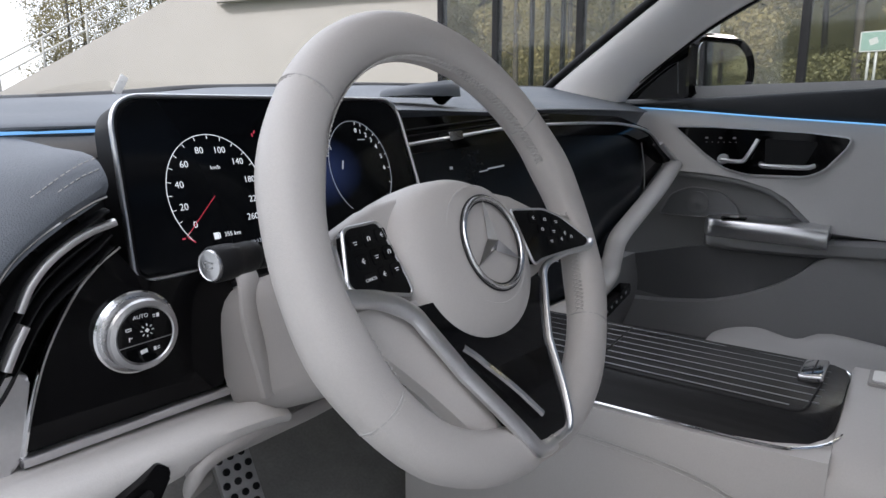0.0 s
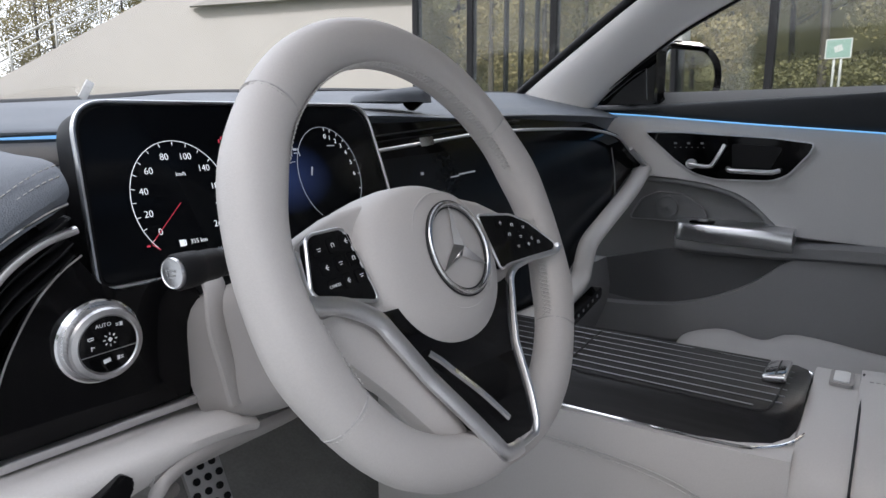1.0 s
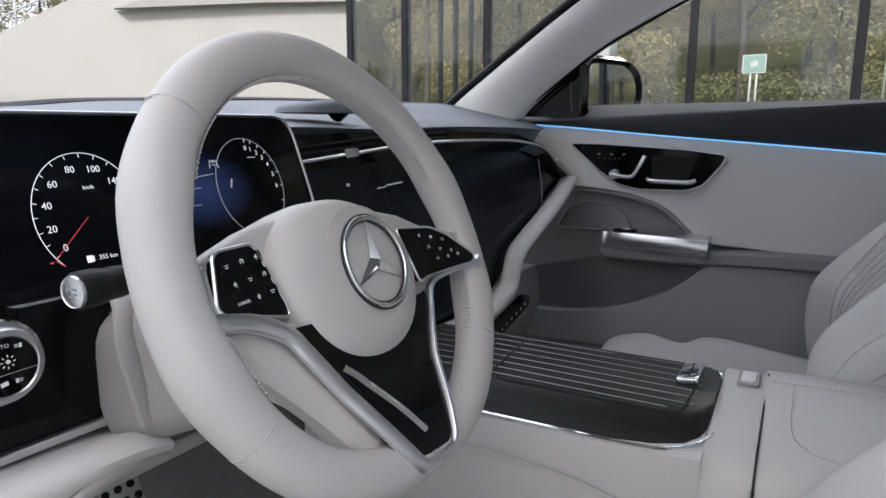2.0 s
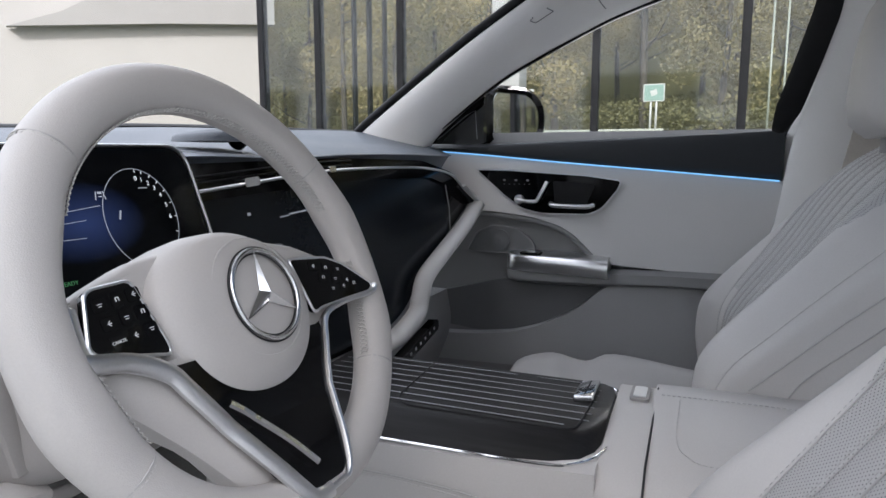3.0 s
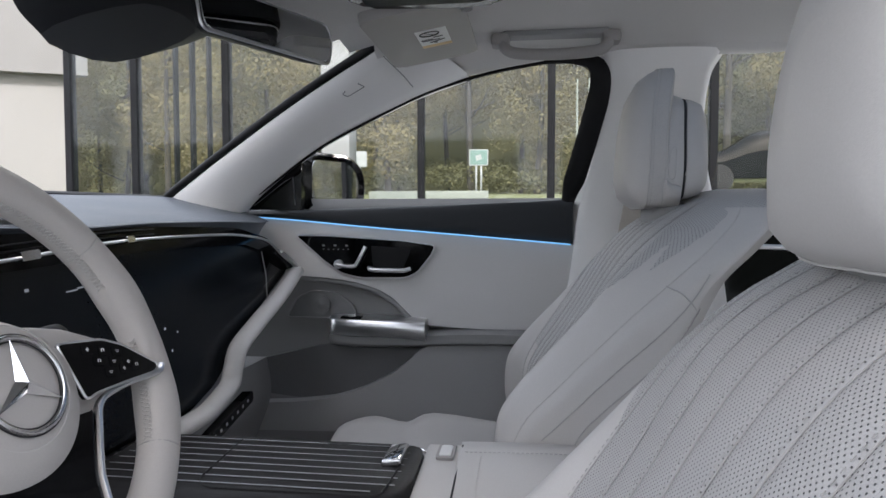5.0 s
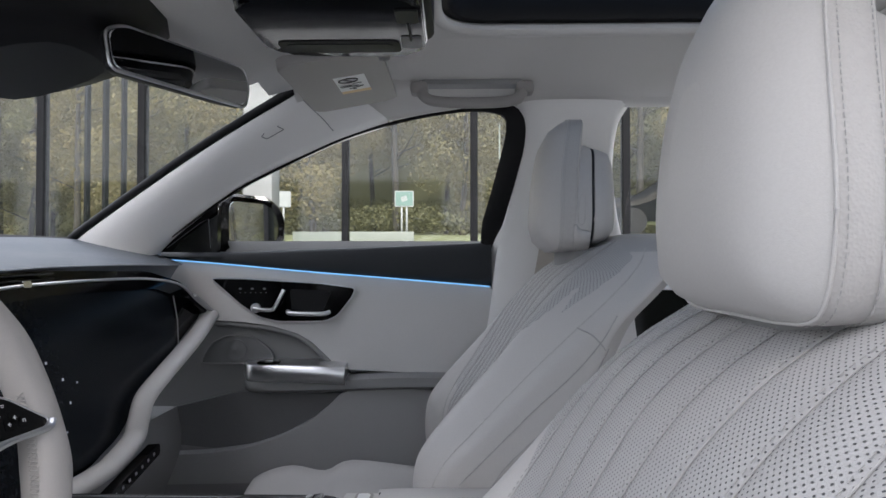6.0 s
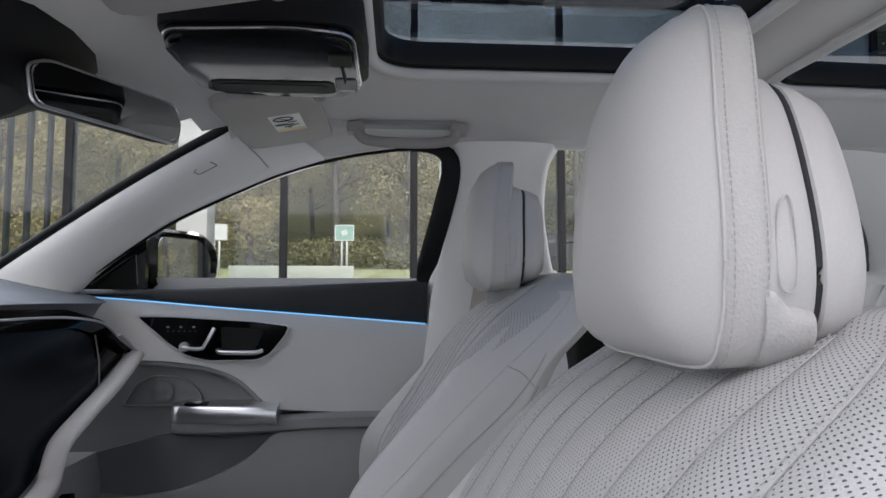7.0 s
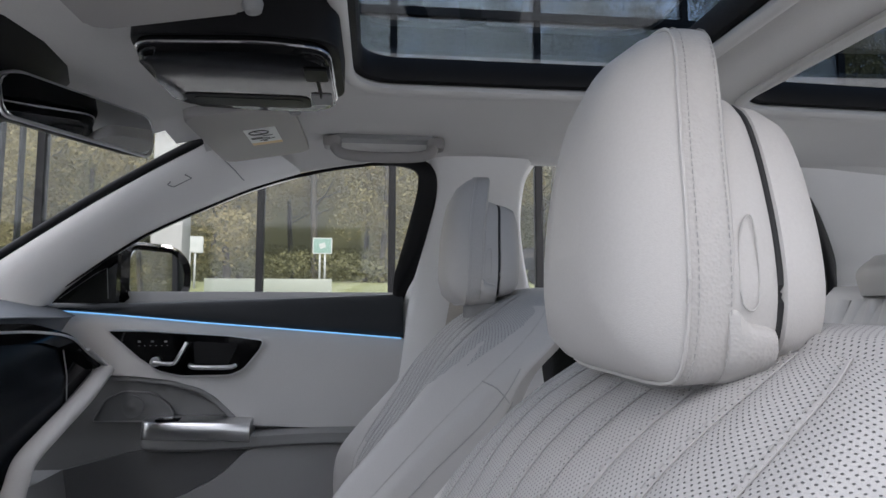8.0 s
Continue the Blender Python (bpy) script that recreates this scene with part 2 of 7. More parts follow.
def box(lo, hi, bevel=0.004, seg=2, m=None):
    bm = bmesh.new()
    bmesh.ops.create_cube(bm, size=1)
    lo, hi = Vector(lo), Vector(hi)
    for v in bm.verts:
        v.co = Vector([(lo[i] + hi[i]) / 2 + v.co[i] * (hi[i] - lo[i]) for i in range(3)])
    if bevel:
        bmesh.ops.bevel(bm, geom=list(bm.edges), offset=bevel, segments=seg, profile=0.6, affect="EDGES", clamp_overlap=True)
    if m is not None:
        bmesh.ops.transform(bm, matrix=m, verts=bm.verts)
    return bm


def lathe(profile, n=48, m=None, bm=None):
    """A turned shape: (radius, height) pairs round the z axis."""
    rings = [[(r * math.cos(math.tau * j / n), r * math.sin(math.tau * j / n), z) for j in range(n)] for r, z in profile]
    if m is not None:
        rings = [[m @ Vector(p) for p in r] for r in rings]
    return loft(rings, True, True, bm)


def plane_frame(origin, right, up):
    """A frame whose x is right, y is up and z comes out of the surface."""
    x = Vector(right).normalized()
    z = x.cross(Vector(up)).normalized()
    y = z.cross(x)
    m = Matrix((x, y, z)).transposed().to_4x4()
    m.translation = Vector(origin)
    return m


def dashes(path, length, gap, r, up=(0, 0, 1), bm=None):
    """Stitches along a path."""
    bm = bm or bmesh.new()
    path = [Vector(p) for p in path]
    walked, want, on = 0.0, 0.0, None
    for a, b in zip(path, path[1:]):
        d = (b - a).length
        if d < 1e-9:
            continue
        while want <= walked + d:
            p = a.lerp(b, (want - walked) / d)
            e = (b - a).normalized()
            sweep([p, p + e * length * 0.5, p + e * length], r, up=up, n=5, bm=bm)
            want += length + gap
        walked += d
    return bm


def writing(text, size, m, mat, parent, name="lettering", align="CENTER"):
    cu = bpy.data.curves.new(name, "FONT")
    cu.body, cu.size, cu.align_x, cu.align_y, cu.extrude, cu.resolution_u = text, size, align, "CENTER", 0.0002, 3
    cu.offset = -0.012 * size
    tmp = bpy.data.objects.new(name, cu)
    scene.collection.objects.link(tmp)
    bpy.context.view_layer.update()
    me = bpy.data.meshes.new_from_object(tmp)
    bpy.data.objects.remove(tmp)
    me.materials.clear()
    me.materials.append(mat)
    ob = new(name, me)
    ob.parent = parent
    ob.matrix_local = m
    return ob


def bars(spec, m, mat, parent, name="symbol"):
    """Small printed marks: (x, y, width, height, turn) plates on a surface."""
    bm = bmesh.new()
    for x, y, w, h, a in spec:
        slab([(-w / 2, -h / 2), (w / 2, -h / 2), (w / 2, h / 2), (-w / 2, h / 2)], 0.0004,
             m @ pose(x, y, 0.0004, 0, 0, a), bm=bm)
    return part(name, bm, mat, parent, smooth=False)


# ---- outside ----
GRASS = material("mown_grass", (0.12, 0.13, 0.055), 0.95, vary=0.3, scale=0.8, bump=0.8, grain=30)
CONCRETE = material("pale_concrete", (0.225, 0.223, 0.218), 0.85, vary=0.06, scale=0.7, bump=0.2, grain=60)
GREY_CONCRETE = material("grey_concrete", (0.40, 0.40, 0.39), 0.85, vary=0.08, scale=0.9, bump=0.2, grain=60)
LANDING = material("landing_concrete", (0.17, 0.17, 0.169), 0.85, vary=0.08, scale=0.9, bump=0.2, grain=60)
STEEL = material("black_steel", (0.008, 0.0085, 0.0095), 0.6, vary=0.2, scale=3, spec=0.05)
WHITE_STEEL = material("white_painted_steel", (0.24, 0.25, 0.245), 0.5, vary=0.06, scale=4)
BARK = material("bark", (0.028, 0.025, 0.020), 0.95, vary=0.35, scale=3, bump=0.8, grain=25)
FACADE_GLASS = clear_glass("facade_glass", (0.95, 0.97, 0.97), 0.05, 0.075)
# high albedo so the added building throws light into the car
BOUNCE_CLADDING = material("bounce_cladding", (0.74, 0.745, 0.75), 0.7, vary=0.1, scale=1.5)
PALE_TINT = material("pale_tint_and_reflection", (0.13, 0.145, 0.12), 0.5, vary=0.05, scale=2)
SIGN_GREEN = material("sign_green", (0.085, 0.15, 0.13), 0.5, vary=0.1, scale=8)
SIGN_WHITE = material("sign_white", (0.22, 0.235, 0.23), 0.5, vary=0.05, scale=8)


def leaf_material(name, a, b):
    m = material(name, a, 0.8)
    n, l = m.node_tree.nodes, m.node_tree.links
    info, geo, ramp = n.new("ShaderNodeObjectInfo"), n.new("ShaderNodeNewGeometry"), n.new("ShaderNodeMix")
    ramp.data_type = "RGBA"
    ramp.inputs[6].default_value, ramp.inputs[7].default_value = (*a, 1), (*b, 1)
    add, half = n.new("ShaderNodeMath"), n.new("ShaderNodeMath")
    half.operation = "MULTIPLY"
    half.inputs[1].default_value = 0.5
    l.new(info.outputs["Random"], add.inputs[0])
    l.new(geo.outputs["Random Per Island"], add.inputs[1])
    l.new(add.outputs[0], half.inputs[0])
    l.new(half.outputs[0], ramp.inputs[0])
    p = n["Principled BSDF"]
    l.new(ramp.outputs[2], p.inputs["Base Color"])
    thin, mix = n.new("ShaderNodeBsdfTranslucent"), n.new("ShaderNodeMixShader")
    mix.inputs[0].default_value = 0.45
    l.new(ramp.outputs[2], thin.inputs[0])
    l.new(p.outputs[0], mix.inputs[1])
    l.new(thin.outputs[0], mix.inputs[2])
    l.new(mix.outputs[0], n["Material Output"].inputs[0])
    return m


LEAVES = leaf_material("autumn_leaves", (0.150, 0.138, 0.062), (0.21, 0.175, 0.082))
GREEN_LEAVES = leaf_material("green_leaves", (0.075, 0.082, 0.038), (0.14, 0.132, 0.060))


def ground_height(x, y):
    z = 0.0
    if x > 6.5:
        k = min(1.0, (x - 6.5) / 6.5)
        z = 1.50 * k * k * (3 - 2 * k)
    if x > 13:
        z += min(0.045 * (x - 13), 1.2)
    return z * (1.0 if y < 8 else max(0.0, 1 - (y - 8) / 6))


def build_ground():
    bm = bmesh.new()
    xs = [-600, -150, -40, -12, -4, 0, 3, 5, 6.5, 7.5, 8.5, 9.5, 10.5, 11.5, 13, 15, 18, 22, 28, 36, 50, 90, 200, 700]
    ys = [-700, -200, -80, -40, -20, -10, -4, 0, 4, 8, 9, 10, 11, 12, 14, 20, 40, 80, 200, 700]
    rows = [[bm.verts.new((x, y, ground_height(x, y))) for y in ys] for x in xs]
    for a, b in zip(rows, rows[1:]):
        for i in range(len(ys) - 1):
            bm.faces.new((a[i], b[i], b[i + 1], a[i + 1]))
    tagged(part("ground", bm, GRASS, None), "rising lawn of mown pale green grass", "ground", kind="structure")


build_ground()
forecourt = box((-30, -30, -0.05), (4.4, 30, 0.012), 0.004)
tagged(part("pavement", forecourt, GREY_CONCRETE, None), "grey concrete forecourt under the car", "pavement", kind="structure")

facade = thing("glass_facade", "tall glass front with slender black steel mullions", "facade", (4, 0, 0), kind="structure")
for y, w in ((-4.2, 0.06), (-2.85, 0.06), (-1.63, 0.055), (-0.505, 0.055), (0.455, 0.05), (1.99, 0.055), (2.755, 0.055), (3.33, 0.055)):
    part("mullion", box((-0.06, y - w / 2, 0), (0.02, y + w / 2, 5.2), 0.006), STEEL, facade)
for y, w in ((2.62, 0.022), (2.47, 0.026), (2.32, 0.022)):
    part("thin_mullion", box((0.3, y - w / 2, 0), (0.36, y + w / 2, 5.2), 0.004), STEEL, facade)
for z in (3.25, 5.16):
    part("transom", box((-0.07, -4.2, z), (0.0, 3.33, z + 0.07), 0.006), STEEL, facade)
for y0, y1 in ((-4.2, -2.85), (-2.85, -1.63), (-1.63, -0.505), (-0.505, 0.455), (0.455, 1.99), (1.99, 2.755), (2.755, 3.33)):
    pane = part("pane", box((-0.045, y0 + 0.02, 0.03), (-0.035, y1 - 0.02, 5.1), 0.0), FACADE_GLASS, facade, smooth=False)
    pane.visible_shadow = False

column = thing("column", "pale round-edged concrete column behind the glass", "column", (4.5, 1.28, 0), kind="structure")
part("shaft", box((0, -0.12, 0), (0.24, 0.13, 5.2), 0.02), CONCRETE, column)


# the ramp wall: a pale concrete wall with a sloping top, seen far beyond the windscreen


def wall_point(s, z, out=0.0):
    return Vector((18.3, 14.3, 0)) + Vector((-0.827, 0.562, 0)) * s + Vector((0, 0, z)) + Vector((-0.562, -0.827, 0)) * out


def wall_plate(outline, depth, out, name, mat, parent, label=""):
    bm = bmesh.new()
    f = [bm.verts.new(wall_point(s, z, out)) for s, z in outline]
    b = [bm.verts.new(wall_point(s, z, out - depth)) for s, z in outline]
    bm.faces.new(f)
    bm.faces.new(b[::-1])
    for i in range(len(f)):
        j = (i + 1) % len(f)
        bm.faces.new((f[i], f[j], b[j], b[i]))
    return part(name, bm, mat, parent, label, smooth=False)


ramp = thing("ramp_wall", "pale concrete ramp wall with a sloping top edge", "wall", (0, 0, 0), kind="structure")
wall_plate([(0, 0), (0, 9.5), (3.4, 7.6), (8.9, 4.80), (13.8, 1.9), (19, -0.9), (19, -1.2), (0, -1.2)], 0.5, 0.0, "wall_face", CONCRETE, ramp)
wall_plate([(-0.3, 5.63), (3.1, 5.28), (7.5, 4.72), (6.1, 5.3), (4.2, 6.5), (-0.3, 9.0)], 0.3, 0.35, "landing_side", LANDING, ramp, "grey side of the landing")
for k in range(9):
    s = 7.6 + k * 1.25
    z = 4.80 + (8.9 - s) * 0.575
    part("rail_post", sweep([wall_point(s, z - 0.1, -0.25), wall_point(s, z + 0.85, -0.25)], 0.035, up=(1, 0, 0), n=8), WHITE_STEEL, ramp)
for h in (0.42, 0.85):
    part("rail", sweep([wall_point(6.5, 4.8 + 2.4 * 0.575 + h, -0.25), wall_point(19, 4.8 - 10.1 * 0.575 + h, -0.25)], 0.03, n=8), WHITE_STEEL, ramp)


def signpost(x, y, turn, label, face=SIGN_GREEN):
    post = thing("sign_post", label, "sign", (x, y, ground_height(x, y)), Matrix.Rotation(radians(turn), 3, "Z"), group="signs on the lawn")
    part("pole", sweep([(0, -0.05, -0.1), (0, -0.05, 0.95)], 0.022, up=(1, 0, 0), n=8), WHITE_STEEL, post)
    part("pole", sweep([(0, 0.05, -0.1), (0, 0.05, 0.95)], 0.022, up=(1, 0, 0), n=8), WHITE_STEEL, post)
    m = plane_frame((-0.035, 0, 0.82), (0, -1, 0), (0, 0, 1))
    board = part("board", slab(rounded([(-0.19, -0.16), (0.19, -0.16), (0.19, 0.16), (-0.19, 0.16)], 0.02), 0.02, m, 0.003), SIGN_WHITE, post)
    green = [(x * 0.17, y * 0.14) for x, y in ((-1, -1), (1, -1), (1, 1), (-1, 1))]
    part("panel", slab(green, 0.004, m @ pose(0, 0, 0.004)), face, board, "green panel" if face is SIGN_GREEN else "")
    part("arrow_mark", slab([(-0.06, -0.05), (0.06, -0.05), (0.06, 0.05), (-0.06, 0.05)], 0.004, m @ pose(0, 0, 0.008, 0, 0, 20)), SIGN_WHITE, board)


signpost(12, 0.66, 0, "green and white sign on two slim white posts")
signpost(12, 3.15, 25, "pale sign on two slim white posts by the column", WHITE_STEEL)
# pale rectangle reflected in the facade glass, built as a solid panel
barrier = thing("lawn_barrier", "pale panel standing for a reflection in the facade glass", "barrier", (11, 1.5, ground_height(11, 1.5)))
part("panel", box((-0.02, -1.1, -0.3), (0.02, 1.15, 0.36), 0.004), PALE_TINT, barrier)

for y in (-0.25, -0.45):
    lamp = thing("lamp_post", "slim pale metal post at the edge of the lawn", "post", (10.5, y - 0.9, ground_height(10.5, y)), group="slim posts")
    part("pole", sweep([(0, 0, -0.2), (0, 0, 2.4)], 0.02, up=(1, 0, 0), n=8, taper=lambda t: 1 - 0.3 * t), PALE_TINT, lamp)
    part("foot_plate", box((-0.2, -0.2, -0.05), (0.2, 0.2, 0.03), 0.01), WHITE_STEEL, lamp)


def crown(seed, height, spread, low, count):
    rnd = random.Random(seed)
    verts, faces = [], []
    lobes = []
    for i in range(16):
        h = low + (height - low) * (i + 0.5) / 16
        k = math.sin(math.pi * min(1, 0.16 + 0.84 * (h - low) / (height - low))) ** 0.7
        for _ in range(3):
            a, r = rnd.uniform(0, math.tau), spread * k * rnd.uniform(0.3, 0.85)
            lobes.append((Vector((r * math.cos(a), r * math.sin(a), h)), rnd.uniform(0.55, 1.15) * spread * 0.36))
    for i in range(count):
        c, r = lobes[rnd.randrange(len(lobes))]
        d = Vector((rnd.gauss(0, 1), rnd.gauss(0, 1), rnd.gauss(0, 1))).normalized()
        p = c + d * r * rnd.uniform(0.65, 1.05)
        s = rnd.uniform(0.03, 0.068)
        t = d.cross(Vector((rnd.gauss(0, 1), rnd.gauss(0, 1), rnd.gauss(0, 1)))).normalized()
        b = (d + 0.9 * Vector((rnd.gauss(0, 1), rnd.gauss(0, 1), rnd.gauss(0, 1))) * 0.6).cross(t).normalized()
        k = len(verts)
        verts += [p - t * s, p + b * s * 0.6, p + t * s, p - b * s * 0.6]
        faces.append((k, k + 1, k + 2, k + 3))
    me = bpy.data.meshes.new("crown")
    me.from_pydata([tuple(v) for v in verts], [], faces)
    return me


def tree(seed, height, spread, low, leaves, count, label):
    rnd = random.Random(seed + 50)
    t = thing("tree", label, "tree", (0, 0, 0), group="trees of the wood edge")
    bm = sweep(curve_through([(0, 0, -0.3), (rnd.uniform(-.2, .2), rnd.uniform(-.2, .2), height * 0.4), (rnd.uniform(-.3, .3), rnd.uniform(-.3, .3), height * 0.92)], 6),
               0.11, up=(1, 0, 0), n=9, taper=lambda k: 1.15 - 0.95 * k)
    for i in range(9):
        a, h = rnd.uniform(0, math.tau), rnd.uniform(low * 0.8, height * 0.8)
        e = Vector((math.cos(a), math.sin(a), 0.6)) * spread * 0.6
        sweep([(0, 0, h), Vector((0, 0, h)) + e * 0.5 + Vector((0, 0, -0.1)), Vector((0, 0, h)) + e], 0.032, n=6, bm=bm, taper=lambda k: 1 - 0.7 * k)
    part("trunk", bm, BARK, t)
    me = crown(seed, height, spread, low, count)
    me.materials.append(leaves)
    c = new("crown", me)
    c.parent = t
    return t


kinds = [tree(1, 11, 2.6, 2.2, LEAVES, 18500, "yellowing broadleaf tree at the wood's edge"),
         tree(2, 13, 2.4, 3.0, LEAVES, 18500, "tall yellow-green tree at the wood's edge"),
         tree(3, 12, 2.8, 1.6, GREEN_LEAVES, 17000, "dark green tree at the wood's edge"),
         tree(4, 9, 2.2, 0.8, LEAVES, 15000, "low spreading yellowing tree at the wood's edge")]
rnd = random.Random(7)
spots = []
for row, x in enumerate((19.5, 22.5, 26)):
    y = -26 + row * 0.9
    while y < 20 + 0.9 * row:
        spots.append((x + rnd.uniform(-1.0, 1.0), y, row))
        y += rnd.uniform(2.1, 3.2)
for k in range(9):
    spots.append((-14 + k * 3.8 + rnd.uniform(-1, 1), -34 + rnd.uniform(-3, 2), 5))
for k in range(15):
    spots.append((2 + k * 2.2 + rnd.uniform(-1, 1), 33 + rnd.uniform(-2, 4), 5))
# nothing grows in front of the ramp wall
spots = [s for s in spots if s[1] < 0.62 * (s[0] + 0.77) or (s[0] - 18.3) * 0.562 + (s[1] - 14.3) * 0.827 > 3.0]
for i, (x, y, row) in enumerate(spots):
    src = kinds[rnd.choice((0, 1, 3, 3, 0, 2) if row == 0 else (0, 1, 2, 2, 0))]
    m = pose(x, y, ground_height(x, y), 0, 0, rnd.uniform(0, 360))
    if i < 4:
        src = kinds[i]
        src.matrix_world = m
    else:
        copy_thing(src, m)

# undergrowth along the wood's edge
bm_rnd = random.Random(11)
verts, faces = [], []
for k in range(70000):
    x, y = bm_rnd.uniform(18.5, 28), bm_rnd.uniform(-30, 24)
    top = 0.3 + 0.9 * (0.5 + 0.5 * noise.noise((x * 0.35, y * 0.35, 0))) + 0.11 * max(0.0, x - 19)
    p = Vector((x, y, ground_height(x, y) + top * bm_rnd.random() ** 0.6))
    s_ = bm_rnd.uniform(0.03, 0.075)
    t_ = Vector((bm_rnd.gauss(0, 1), bm_rnd.gauss(0, 1), bm_rnd.gauss(0, 1))).normalized()
    b_ = t_.cross(Vector((bm_rnd.gauss(0, 1), bm_rnd.gauss(0, 1), bm_rnd.gauss(0, 1)))).normalized()
    n0 = len(verts)
    verts += [p - t_ * s_, p + b_ * s_ * 0.6, p + t_ * s_, p - b_ * s_ * 0.6]
    faces.append((n0, n0 + 1, n0 + 2, n0 + 3))
me = bpy.data.meshes.new("undergrowth")
me.from_pydata([tuple(v) for v in verts], [], faces)
me.materials.append(GREEN_LEAVES)
tagged(new("undergrowth", me), "dark green undergrowth at the foot of the wood", "undergrowth", kind="stuff")
far = box((36, -60, -2), (37, 60, 13), 0.0)
tagged(part("backdrop", far, GREEN_LEAVES, None, smooth=False), "dense dark wood in the distance", "backdrop", kind="structure")
# added unseen on the driver's side, behind the camera: blocks sun, bounces soft light
sun_block = thing("building", "unseen long pale building added to block sun and bounce light", "building", (-9, 0, 0))
part("wall", box((-1.0, -22, 0), (0, 16, 7.9), 0.03), BOUNCE_CLADDING, sun_block, "pale wall face that bounces light")
for k in range(9):
    part("window", box((-0.02, -20 + 4 * k, 1.0), (0.03, -17.2 + 4 * k, 3.2), 0.01), PALE_TINT, sun_block)


def parked_car(x, y, turn):
    c = thing("parked_car", "dark parked car seen beyond the lawn", "car", (x, y, ground_height(x, y)), Matrix.Rotation(radians(turn), 3, "Z"))
    side = [(-2.3, 0.35), (-2.35, 0.6), (-2.2, 0.9), (-1.5, 0.98), (-0.75, 1.42), (0.5, 1.45), (1.3, 1.02), (2.1, 0.88), (2.35, 0.6), (2.3, 0.35)]
    bm = smooth_loft([[(a, w, z * k + (1 - k) * 0.35) for a, z in side] for w, k in ((-0.88, 0.55), (-0.84, 0.80), (-0.62, 1.0), (0.62, 1.0), (0.84, 0.80), (0.88, 0.55))], 3, 3)
    part("body", bm, PIANO, c, "dark gloss body")
    for sgn in (-1, 1):
        part("side_window", slab(rounded([(-1.2, 0.98), (-0.65, 1.33), (0.45, 1.35), (1.05, 1.0)], 0.08)[::-1] if sgn < 0 else rounded([(-1.2, 0.98), (-0.65, 1.33), (0.45, 1.35), (1.05, 1.0)], 0.08), 0.02, plane_frame((0, sgn * 0.80, 0), (1, 0, 0), (0, -sgn * 0.35, 1))), SCREEN, c)
        for a in (-1.4, 1.4):
            wheel = part("wheel", lathe([(0.20, -0.10), (0.33, -0.10), (0.33, 0.10), (0.20, 0.11), (0.02, 0.09)], 28, plane_frame((a, sgn * 0.80, 0.33), (1, 0, 0), (0, 0, 1))), BLACK_PLASTIC, c)


parked_car(15.5, -6.2, 82)


# ---- steering wheel ----
WC = Vector((-0.374, 0.0125, 0.876))
WM = plane_frame(WC, (1, 0, 0), (0, 0.387, 0.922)) @ Matrix.Rotation(radians(-3.5), 4, "Z")


